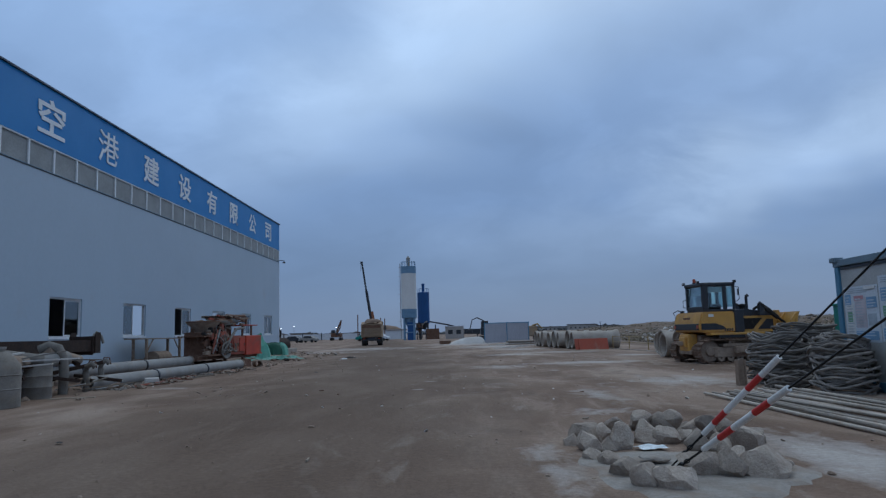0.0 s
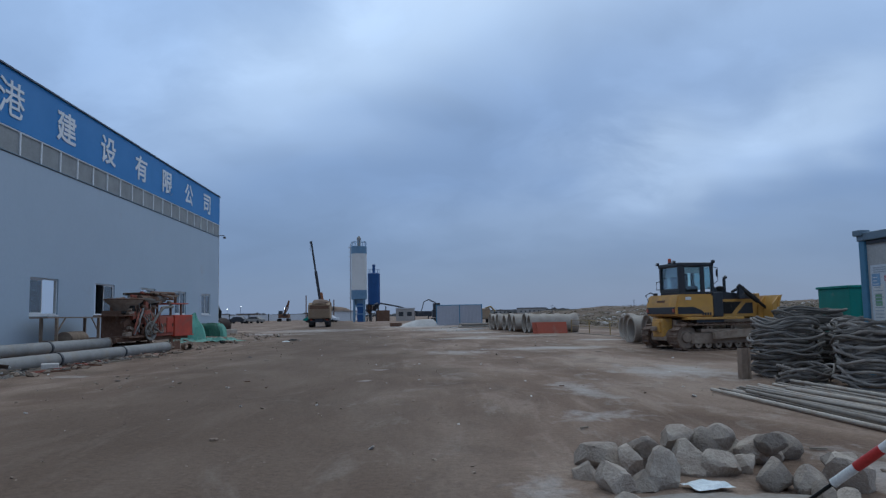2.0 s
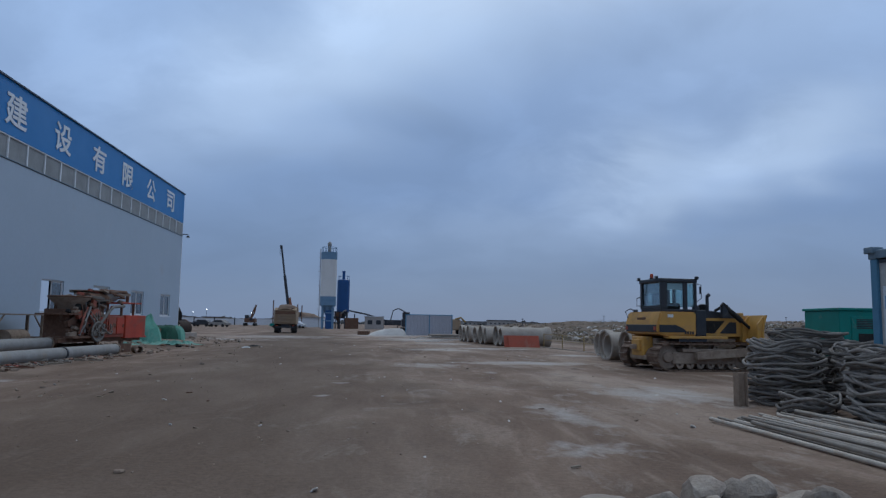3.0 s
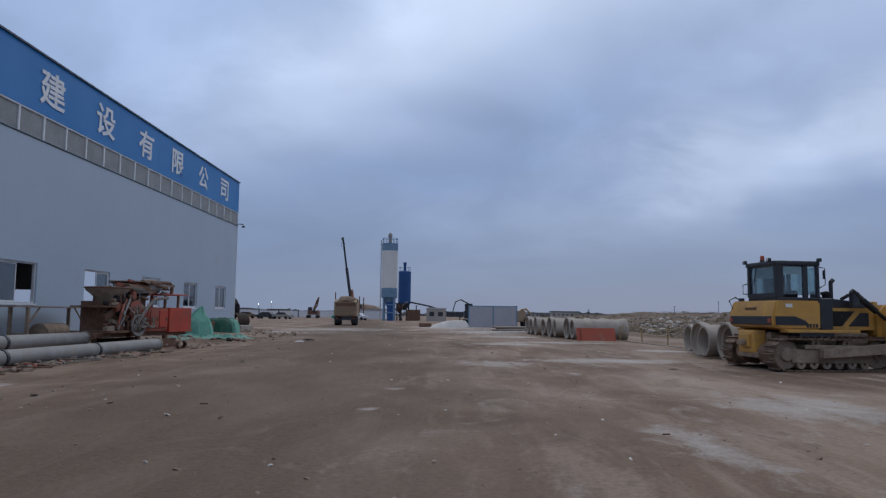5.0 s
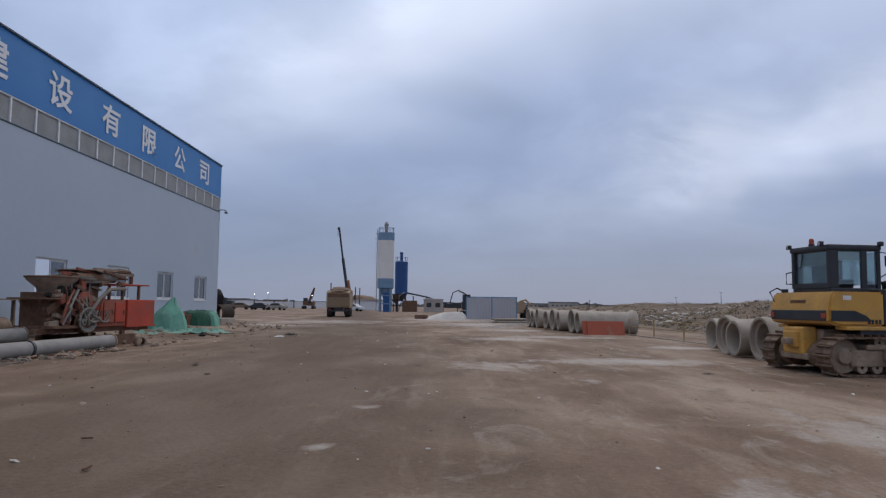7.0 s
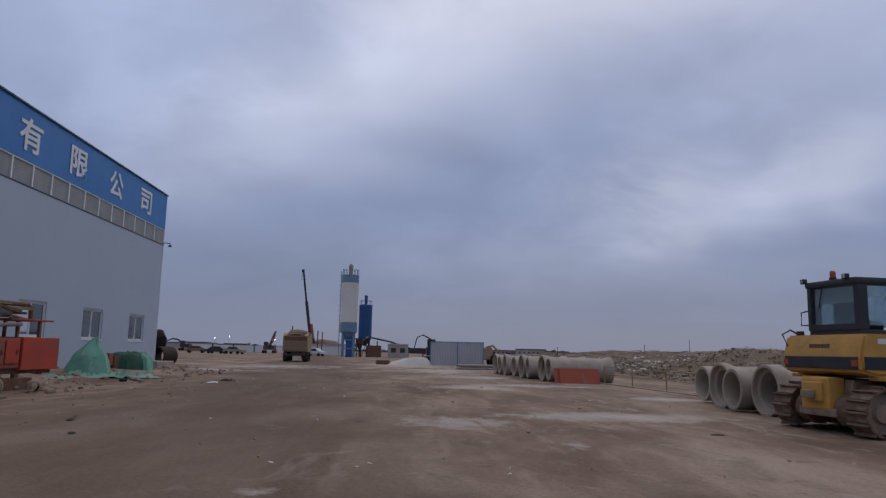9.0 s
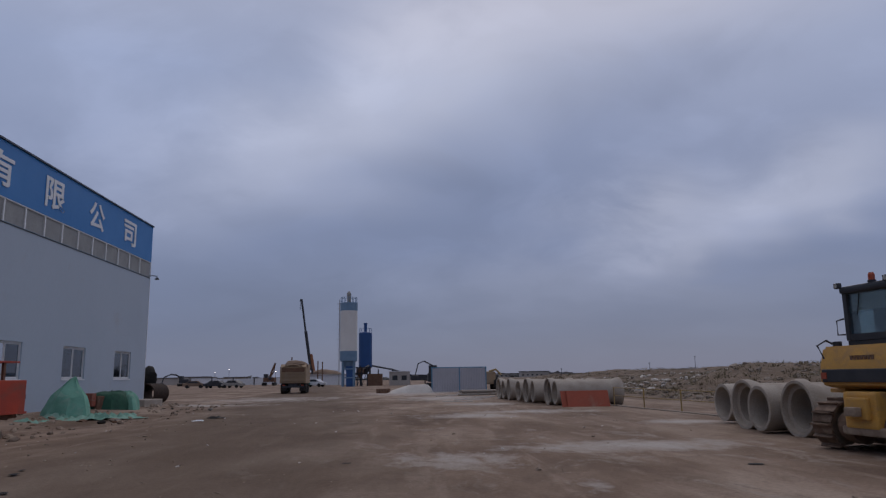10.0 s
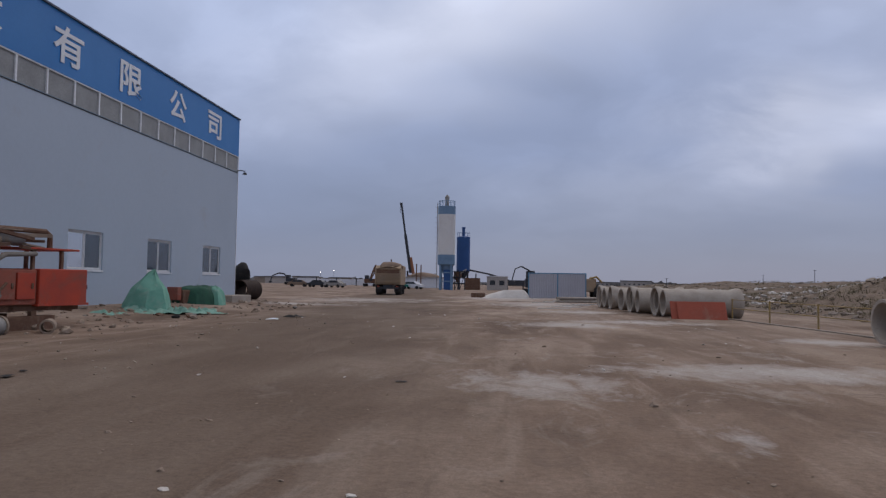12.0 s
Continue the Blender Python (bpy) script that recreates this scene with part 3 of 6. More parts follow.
        box(bm, x0 + 0.04, x0 + 0.14, y + 0.06, y + WIN_W - 0.06, WIN_Z0, WIN_Z0 + 0.05)
        part("window_frame", bm, FRAME, win)
        half = WIN_W / 2 - 0.06
        spots = ([1], [0], [1], [0, 1], [0, 1], [0, 1])[i]
        for k in spots:
            a = y + 0.06 + k * half
            bm = B()
            d = 0.02 * k
            for p0, p1, q0, q1 in ((a, a + 0.05, WIN_Z0 + 0.05, WIN_Z1 - 0.06), (a + half - 0.05, a + half, WIN_Z0 + 0.05, WIN_Z1 - 0.06), (a + 0.05, a + half - 0.05, WIN_Z1 - 0.11, WIN_Z1 - 0.06), (a + 0.05, a + half - 0.05, WIN_Z0 + 0.05, WIN_Z0 + 0.1)):
                box(bm, x0 + 0.07 + d, x0 + 0.1 + d, p0, p1, q0, q1)
            part("sash", bm, FRAME, win)
            pane = part("pane", box(B(), x0 + 0.082 + d, x0 + 0.088 + d, a + 0.05, a + half - 0.05, WIN_Z0 + 0.1, WIN_Z1 - 0.11), PANE_SKY if (i, k) == (3, 0) else PANE, win, "grey reflecting pane")
            pane.visible_shadow = False
    # bracket with a small camera on the far corner
    br = part("camera_bracket", tube(B(), [(x1, WALL_Y1 - 0.1, 7.85), (x1 + 0.2, WALL_Y1 - 0.05, 7.88), (x1 + 0.46, WALL_Y1, 7.84)], 0.03, 6), CABGREY, bd)
    part("camera_head", lathe(B(), [(0.03, 0.14), (0.08, 0.12), (0.14, 0.0), (0.02, 0.0)], Matrix.Translation((x1 + 0.44, WALL_Y1, 7.64)), 10), CABGREY, br)


build_workshop()


# ---- bulldozer ----
def build_bulldozer():
    dz = thing("bulldozer", pose(9.62, 27.75, -0.02, 0, 0, 7), "dusty yellow bulldozer with dark glazed cab, parked on dirt", "bulldozer")
    # tracks: an oval of steel shoes round sprocket, idler and rollers
    r, rear, front = 0.42, -0.36, 2.34
    loop = []
    straight = front - rear
    total = 2 * straight + math.tau * r
    count = 40
    for i in range(count):
        s = i * total / count
        if s < straight:
            loop.append((rear + s, 0.05, 0.0))
        elif s < straight + math.pi * r:
            a = (s - straight) / r
            loop.append((front + r * math.sin(a), 0.05 + r - r * math.cos(a), a))
        elif s < 2 * straight + math.pi * r:
            loop.append((front - (s - straight - math.pi * r), 0.05 + 2 * r, math.pi))
        else:
            a = (s - 2 * straight - math.pi * r) / r
            loop.append((rear - r * math.sin(a), 0.05 + r + r * math.cos(a), math.pi + a))
    bm = box(B(), -0.092, 0.092, -0.26, 0.26, -0.02, 0.02)
    box(bm, -0.092, -0.062, -0.26, 0.26, -0.075, -0.02)
    shoe_me = finish(bm, "shoe", TRACK)
    for side in (-1.02, 1.02):
        bm = B()
        box(bm, rear + 0.15, front - 0.25, side - 0.16, side + 0.16, 0.24, 0.62, bevel=0.04)
        box(bm, rear + 0.5, front - 0.6, side - 0.2, side + 0.2, 0.62, 0.74, bevel=0.03)
        tr = part("track", bm, MUDSTEEL, dz, "mud-caked crawler track")
        tr.location = (0.17, -0.08 if side < 0 else 0.0, 0)
        for x, z, a in loop:
            o = new("shoe", shoe_me)
            o.parent = tr
            o.matrix_basis = Matrix.Translation((x, side, z)) @ Matrix.Rotation(-a, 4, "Y")
        part("sprocket", lathe(B(), [(0.001, -0.2), (0.20, -0.2), (0.24, -0.16), (0.37, -0.14), (0.39, -0.06), (0.38, 0.06), (0.2, 0.08), (0.16, 0.15), (0.001, 0.15)], Matrix.Translation((rear + 0.02, side, 0.47)) @ Matrix.Rotation(math.pi / 2, 4, "X"), 20), MUDSTEEL, tr)
        part("idler", lathe(B(), [(0.001, -0.13), (0.12, -0.13), (0.16, -0.06), (0.36, -0.07), (0.36, 0.07), (0.16, 0.06), (0.12, 0.13), (0.05, 0.12)], Matrix.Translation((front, side, 0.47)) @ Matrix.Rotation(math.pi / 2, 4, "X"), 20), MUDSTEEL, tr)
        rm = finish(lathe(B(), [(0.03, -0.14), (0.13, -0.14), (0.13, -0.05), (0.10, -0.05), (0.10, 0.05), (0.13, 0.05), (0.13, 0.14), (0.03, 0.14)], Matrix.Rotation(math.pi / 2, 4, "X"), 14), "roller", MUDSTEEL)
        for i in range(6):
            o = new("roller", rm)
            o.parent, o.location = tr, (rear + 0.42 + i * 0.37, side, 0.22)
        for x in (0.5, 1.4):
            o = new("roller", rm)
            o.parent, o.location = tr, (x, side, 0.78)
        part("fender", box(B(), -0.15, 1.95, side - 0.28 if side < 0 else side - 0.12, side + 0.12 if side < 0 else side + 0.28, 1.06, 1.14, bevel=0.015), YELLOW, dz)
        part("side_step", box(B(), 0.2, 1.2, side - 0.24, side + 0.24, 0.96, 1.055), CABGREY, dz)
    part("belly", box(B(), -0.25, 2.7, -0.62, 0.62, 0.42, 1.06, bevel=0.05), MUDSTEEL, dz)
    # rear transmission case and hitch
    bm = box(B(), -0.62, -0.25, -0.40, 0.40, 0.46, 1.10, bevel=0.05)
    box(bm, -0.70, -0.61, -0.26, 0.26, 0.62, 1.0, bevel=0.03)
    rear_case = part("rear_case", bm, YELLOW, dz, "muddy yellow rear casing")
    part("hitch", box(B(), -0.84, -0.70, -0.14, 0.14, 0.68, 0.84, bevel=0.03), MUDSTEEL, rear_case)
    part("mud_guard", box(B(), -0.60, -0.25, -0.52, 0.52, 0.34, 0.50, bevel=0.04), MUDSTEEL, rear_case)
    for y in (-0.55, 0.55):
        part("final_drive", lathe(B(), [(0.02, -0.2), (0.25, -0.2), (0.30, -0.1), (0.30, 0.2), (0.02, 0.2)], Matrix.Translation((-0.26, y, 0.47)) @ Matrix.Rotation(math.pi / 2, 4, "X"), 18), TRACK, dz)
    # rear tank: sloping yellow shell with a dark band
    bm = prism(B(), [(-0.48, 1.22), (-0.48, 1.52), (-0.36, 1.93), (0.92, 1.93), (0.92, 1.14), (-0.2, 1.14)], -1.14, 1.14)
    bmesh.ops.bevel(bm, geom=[e for e in bm.edges], offset=0.05, segments=2, affect="EDGES")
    tank = part("rear_tank", bm, YELLOW, dz, "dusty yellow rear tank", smooth=True)
    part("rear_band", box(B(), -0.495, -0.3, -1.05, 1.05, 1.26, 1.50, bevel=0.02), CABGREY, tank)
    bm = prism(B(), [(-0.42, 1.26), (-0.42, 1.50), (0.15, 1.50), (0.45, 1.38), (0.58, 1.26)], -1.155, -1.0)
    part("side_band", bm, CABGREY, tank)
    part("side_band", prism(B(), [(-0.42, 1.26), (-0.42, 1.50), (0.15, 1.50), (0.45, 1.38), (0.58, 1.26)], 1.0, 1.155), CABGREY, tank)
    for y in (-0.98, 0.98):
        part("tail_lamp", box(B(), -0.51, -0.49, y - 0.07, y + 0.07, 1.32, 1.44), BEACON, tank)
    bm = B()
    for k in range(7):
        box(bm, -0.449, -0.42, -0.25 + k * 0.085, -0.19 + k * 0.085, 1.66, 1.74, m=Matrix.Translation((0.005, 0, 0)))
    part("maker_plate", bm, RUST, tank)
    bm = B()
    for k in range(4):
        box(bm, 0.48 + k * 0.09, 0.54 + k * 0.09, -1.15, -1.14, 1.20, 1.30)
    part("model_plate", bm, CABGREY, tank)
    part("notice_plate", box(B(), -0.12, 0.08, -1.15, -1.135, 1.74, 1.84), WHITE, tank)
    part("fuel_cap", cyl(B(), (-0.2, 0.9, 1.93), (-0.2, 0.9, 2.02), 0.08, seg=14), CABGREY, tank)
    tube_bm = tube(B(), [(-0.42, 1.02, 1.7), (-0.5, 1.08, 1.95), (-0.3, 1.08, 2.05), (-0.1, 1.02, 1.93)], 0.02, 6)
    part("grab_rail", tube_bm, CABGREY, tank)
    # cab
    cabp = part("cab", box(B(), -0.03, 1.38, -0.82, 0.82, 1.93, 2.03, bevel=0.02), CABGREY, dz, "dark grey framed cab")
    for x0, x1, y0, y1 in ((-0.06, 0.20, -0.82, -0.70), (-0.06, 0.20, 0.70, 0.82), (0.84, 1.0, -0.82, -0.74), (0.84, 1.0, 0.74, 0.82), (1.28, 1.38, -0.82, -0.70), (1.28, 1.38, 0.70, 0.82)):
        part("post", box(B(), x0, x1, y0, y1, 2.03, 2.94, bevel=0.015), CABGREY, cabp)
    part("rear_sill", box(B(), -0.05, 0.06, -0.70, 0.70, 2.03, 2.15), CABGREY, cabp)
    part("cab_roof", box(B(), -0.10, 1.40, -0.85, 0.85, 2.92, 3.06, bevel=0.05), CABGREY, cabp)
    for y0, y1 in ((-1.10, -0.60), (0.60, 1.10)):
        part("door_column", box(B(), 0.93, 1.30, y0, y1, 1.15, 2.0, bevel=0.03), CABGREY, dz)
    for x0, x1, y0, y1 in ((-0.01, 0.0, -0.7, 0.7), (0.20, 0.84, -0.79, -0.78), (1.0, 1.28, -0.79, -0.78), (0.20, 0.84, 0.78, 0.79), (1.0, 1.28, 0.78, 0.79), (1.33, 1.34, -0.70, 0.70)):
        pane = part("cab_window", box(B(), x0, x1, y0, y1, 2.12, 2.90), CABPANE, cabp)
        pane.visible_shadow = False
    cabp.scale, cabp.location = (0.92, 0.88, 1.0), (0.0, 0.10, 0.0)
    part("sun_blind", box(B(), 0.03, 0.04, -0.66, 0.66, 2.58, 2.89), BLIND, cabp, "pale sun blind")
    part("sun_blind", box(B(), 0.22, 0.82, -0.765, -0.755, 2.68, 2.89), BLIND, cabp)
    # Added block, fills the dark lower right part of the rear window.
    part("dark_rear_block", box(B(), 0.06, 0.16, -0.64, 0.14, 2.03, 2.58, bevel=0.02), BLACK, cabp, "plain black block behind the rear glass")
    part("driver_seat", box(B(), 0.45, 0.6, -0.3, 0.3, 2.03, 2.7, bevel=0.05), BLACK, cabp)
    part("seat_base", box(B(), 0.5, 1.0, -0.3, 0.3, 2.03, 2.25, bevel=0.05), BLACK, cabp)
    wiper = tube(B(), [(-0.02, 0.35, 2.9), (-0.03, 0.45, 2.5)], 0.012, 5)
    part("wiper", wiper, BLACK, cabp)
    for x, y in ((-0.1, 0.86), (-0.1, -0.55), (1.36, -0.86), (1.36, 0.86)):
        bm = box(B(), x - 0.05, x + 0.05, y - 0.075, y + 0.075, 3.03, 3.14, bevel=0.025)
        lm = part("work_lamp", bm, CABGREY, cabp)
        sx = -0.055 if x < 0 else 0.055
        part("lens", cyl(B(), (x + sx * 0.9, y, 3.085), (x + sx * 1.05, y, 3.085), 0.042, seg=12), BLIND, lm)
    bm = cyl(B(), (-0.02, -0.05, 3.06), (-0.02, -0.05, 3.10), 0.08, seg=14)
    bc = part("beacon_base", bm, CABGREY, cabp)
    part("beacon", lathe(B(), [(0.065, 3.1), (0.065, 3.2), (0.045, 3.24), (0.0, 3.25)], Matrix.Translation((-0.02, -0.05, 0)), 14), BEACON, bc, "amber beacon")
    part("mirror", box(B(), 1.44, 1.48, -0.98, -0.88, 2.55, 2.8, bevel=0.015), CABGREY, cabp)
    part("mirror_arm", tube(B(), [(1.36, -0.8, 2.9), (1.48, -0.95, 2.85), (1.48, -0.95, 2.4), (1.38, -0.82, 2.3)], 0.014, 6), CABGREY, cabp)
    part("side_rail", tube(B(), [(-0.05, 0.84, 2.15), (-0.12, 0.98, 2.15), (-0.12, 0.98, 2.42), (-0.05, 0.84, 2.45)], 0.018, 6), CABGREY, cabp)
    # engine hood
    bm = prism(B(), [(1.28, 1.14), (1.28, 1.95), (1.6, 2.02), (2.75, 1.90), (2.85, 1.8), (2.85, 1.14)], -0.58, 0.58)
    bmesh.ops.bevel(bm, geom=[e for e in bm.edges], offset=0.035, segments=2, affect="EDGES")
    hood = part("engine_hood", bm, CABGREY, dz, "dark grey engine hood", smooth=True)
    for y0, y1 in ((-0.68, -0.585), (0.585, 0.68)):
        bm = prism(B(), [(1.40, 1.14), (1.40, 1.75), (2.85, 1.75), (2.85, 1.14)], y0, y1)
        part("side_frame", bm, YELLOW, hood)
        part("side_screen", prism(B(), [(1.5, 1.24), (1.5, 1.66), (2.25, 1.66), (1.85, 1.24)], y0 - 0.01, y1 + 0.01), BLACK, hood, "dark slotted side screen")
        part("side_screen", prism(B(), [(2.05, 1.24), (2.42, 1.62), (2.68, 1.62), (2.68, 1.24)], y0 - 0.01, y1 + 0.01), CABGREY, hood)
    bm = B()
    for k in range(6):
        box(bm, 1.52 + k * 0.07, 1.55 + k * 0.07, -0.70, -0.69, 1.28, 1.62)
    part("grille", bm, BLACK, hood)
    ex = part("exhaust", cyl(B(), (1.98, -0.1, 1.95), (1.98, -0.1, 2.5), 0.055, seg=14), CABGREY, hood)
    part("rain_cap", cyl(B(), (1.98, -0.1, 2.5), (2.06, -0.1, 2.57), 0.062, seg=14), CABGREY, ex)
    part("air_filter", lathe(B(), [(0.0, 1.95), (0.11, 1.95), (0.11, 2.12), (0.15, 2.13), (0.15, 2.2), (0.0, 2.24)], Matrix.Translation((1.72, -0.25, 0)), 16), BLACK, hood)
    part("hood_hose", tube(B(), [(2.1, -0.35, 2.0), (2.3, -0.4, 2.12), (2.55, -0.42, 2.1), (2.75, -0.45, 1.95)], 0.05, 8), BLACK, hood)
    part("radiator_guard", box(B(), 2.85, 3.0, -0.66, 0.66, 1.0, 1.95, bevel=0.04), YELLOW, dz)
    # blade: curved plate, ribs, push arms and lift rams
    bm = B()
    outline = [(3.20 + 0.16 * (2 * (k / 8) - 1) ** 2 * 0.9, 0.75 + 1.25 * k / 8) for k in range(9)]
    outline += [(x + 0.06, z) for x, z in outline[::-1]]
    prism(bm, outline, -1.62, 1.62)
    blade = part("blade", bm, YELLOW, dz, "raised yellow dozer blade", smooth=True)
    blade.location = (-0.2, 0, -0.14)
    for y in (-1.58, -0.8, 0, 0.8, 1.52):
        part("blade_rib", prism(B(), [(3.18, 0.8), (3.05, 1.0), (3.05, 1.7), (3.3, 1.98), (3.2, 1.4)], y, y + 0.06), YELLOW, blade)
    for y in (-1.42, 1.42):
        bm = B()
        prism(bm, [(0.7, 0.40), (0.7, 0.62), (2.6, 0.78), (3.2, 1.05), (3.2, 0.8), (2.7, 0.52)], y - 0.09, y + 0.09)
        part("push_arm", bm, MUDSTEEL, dz, "muddy push arm")
    for y in (-0.86, 0.86):
        ram = part("lift_ram", cyl(B(), (2.05, y, 2.22), (2.75, y * 1.05, 1.66), 0.085, seg=12), BLACK, dz)
        part("ram_rod", cyl(B(), (2.75, y * 1.05, 1.66), (3.2, y * 1.08, 1.30), 0.05, seg=10), BLACK, ram)
        part("ram_bracket", box(B(), 2.02, 2.24, y - 0.08, y + 0.08, 1.75, 2.2, bevel=0.03), CABGREY, ram)


build_bulldozer()


# ---- concrete pipes ----
def build_concrete_pipes():
    def pipe_mesh(r, length):
        barrel, bore = r - 0.105, r - 0.195
        prof = [(r - 0.015, 0.0), (r, 0.02), (r, 0.20), (barrel, 0.50), (barrel, length - 0.01), (barrel - 0.012, length), (bore + 0.01, length), (bore, length - 0.02), (bore, 0.15), (r - 0.095, 0.13), (r - 0.08, 0.0)]
        return finish(lathe(B(), prof, None, 40, closed=True), "concrete_pipe", CONC, True)

    lay = Matrix.Rotation(math.pi / 2, 4, "Y")

    def rows(mesh, length, spots, height, label, group):
        for x, y, a, spigot in spots:
            ob = new("concrete_pipe", mesh)
            if spigot:
                ob.matrix_world = pose(x, y, height - 0.03, 0, 0, a) @ Matrix.Translation((length, 0, 0)) @ Matrix.Rotation(math.pi, 4, "Z") @ lay
            else:
                ob.matrix_world = pose(x, y, height, 0, 0, a) @ lay
            tagged(ob, label, "concrete pipe", group)

    rows(pipe_mesh(0.645, 2.6), 2.6, ((9.85, 31.3, 4, False), (9.56, 32.5, 2, True), (9.88, 33.95, 4, False), (10.32, 36.2, 3, True)), 0.62, "large grey concrete drainage pipe lying on dirt", "pipes beside the bulldozer")
    rows(pipe_mesh(0.68, 3.3), 3.3, ((8.25, 50.5, 3, True), (8.15, 51.8, 6, False), (7.75, 53.9, 1, True), (7.6, 55.2, 5, False), (7.4, 56.7, 8, True), (7.25, 59.6, 2, False), (7.1, 61.0, 5, True), (7.0, 62.5, 7, False)), 0.65, "large grey concrete drainage pipe in a row on dirt", "row of pipes along the yard")
    for x, w, t in ((8.45, 2.0, 0.0), (8.2, 2.0, 0.1)):
        bm = box(B(), 0, w, -0.02, 0.02, 0.0, 0.80, bevel=0.006)
        sh = solid("formwork_plate", bm, REDPLATE, pose(x, 48.9 - 0.45 + t, -0.01, -24, 0, 3), "dull red steel formwork plate leaning on a pipe", "formwork", "red plates")
        for k in range(4):
            part("stiffener", box(B(), 0.02 + k * (w - 0.1) / 3, 0.08 + k * (w - 0.1) / 3, 0.02, 0.07, 0.02, 0.78), REDPLATE, sh)


build_concrete_pipes()


# ---- anchor pit with rocks and guy wires ----
def build_rocks():
    low = [(1.92, 9.2, 0.33), (1.80, 8.28, 0.28), (1.75, 7.78, 0.19), (2.02, 8.29, 0.22), (2.15, 8.36, 0.33), (1.84, 7.49, 0.21), (1.88, 6.92, 0.26), (1.97, 6.42, 0.27), (2.19, 6.26, 0.31), (2.58, 6.86, 0.32), (2.85, 6.73, 0.28), (3.17, 6.74, 0.42), (2.62, 8.88, 0.38), (2.81, 8.73, 0.25), (3.24, 9.5, 0.26), (3.05, 8.29, 0.29), (3.21, 7.85, 0.17), (3.31, 7.72, 0.18), (3.61, 8.25, 0.40), (3.24, 8.11, 0.22), (3.64, 9.4, 0.33), (3.37, 9.2, 0.31), (3.07, 8.82, 0.20), (2.35, 9.2, 0.34), (3.45, 6.96, 0.14), (2.9, 9.3, 0.34), (1.66, 8.75, 0.24), (3.85, 8.7, 0.28), (2.1, 8.9, 0.26)]
    high = [(2.62, 9.2, 0.30), (2.98, 9.22, 0.26), (2.25, 8.95, 0.22), (3.42, 9.0, 0.24)]
    for i, (x, y, w) in enumerate(low + high):
        up = i >= len(low)
        f = (0.80, 0.95, 0.70)[i % 3] if w < 0.36 else 0.72
        bm = stone(w * 1.1, 11 + i, f, 9)
        lift = w * 1.1 / 1.6 * f * 0.60 + (0.15 if up else 0.0)
        solid("rock", bm, ROCK, pose(x, y, lift - 0.02, random.uniform(-14, 14), random.uniform(-14, 14), random.uniform(0, 360)), "rough grey-brown broken rock ringing an anchor pit", "rock", "rocks round the anchor", smooth=True, crease=21)
    # cement slab cast round the anchors
    bm = B()
    rng = random.Random(4)
    rim = []
    for k in range(40):
        a = k * math.tau / 40
        w = 1 + 0.12 * math.sin(3 * a + 1) + rng.uniform(-0.09, 0.09)
        rim.append((2.55 + 1.0 * w * math.cos(a), 7.05 + 1.15 * w * math.sin(a)))
    top = [bm.verts.new((x, y, 0.014)) for x, y in rim]
    low_v = [bm.verts.new((2.55 + (x - 2.55) * 1.12, 7.05 + (y - 7.05) * 1.12, -0.02)) for x, y in rim]
    bm.faces.new(top)
    for k in range(40):
        bm.faces.new((top[k], low_v[k], low_v[(k + 1) % 40], top[(k + 1) % 40]))
    solid("anchor_slab", bm, SLAB, pose(0, 0, 0), "rough grey cement slab under the anchor rocks", "slab")
    bm = stone(0.3, 78, 0.3, 4)
    solid("flat_stone", bm, SLAB, pose(2.32, 7.45, 0.06, 3, 0, 10), "flat pale broken stone on the slab", "rock", smooth=True)


GUYS = (((2.42, 7.15, 0.04), (0.50, -0.93, 0.87), 0.55, 1.72, ((0.73, 0.92), (1.26, 1.46))), ((2.25, 6.70, 0.04), (0.32, -0.82, 0.52), 0.58, 1.75, ((0.83, 1.03), (1.32, 1.52))))


def build_guys():
    for foot, way, start, end, bands in GUYS:
        foot, way = Vector(foot), Vector(way).normalized()
        g = thing("guy_wire", Matrix.Translation(foot), "dark steel guy wire with a red and white guard tube", "guy wire", "guy wires")
        part("wire", tube(B(), [way * 0.18, way * 6.5], 0.009, 6), WIRE, g)
        part("guard_tube", cyl(B(), way * start, way * end, 0.027, seg=14), WHITE, g, "white painted guard tube", True)
        for a, b in bands:
            part("red_band", cyl(B(), way * a, way * b, 0.0285, seg=14), BANDRED, g, "red reflective band", True)
        part("turnbuckle", cyl(B(), way * 0.34, way * start, 0.011, seg=8), WIRE, g)
        side = way.orthogonal().normalized()
        up = way.cross(side)
        ring = [way * 0.16 + (side * math.cos(k * math.tau / 14) + way * math.sin(k * math.tau / 14)) * 0.055 for k in range(14)]
        part("shackle", tube(B(), ring, 0.010, 6, True), WIRE, g)
        for q in range(3):
            across = side if q % 2 else up
            link = [way * (0.20 + 0.055 * q) + across * math.cos(k * math.tau / 12) * 0.018 + way * math.sin(k * math.tau / 12) * 0.036 for k in range(12)]
            part("chain_link", tube(B(), link, 0.006, 5, True), WIRE, g)
        part("anchor_rod", cyl(B(), way * -0.08, way * 0.13, 0.009, seg=8), WIRE, g)


build_rocks()
build_guys()


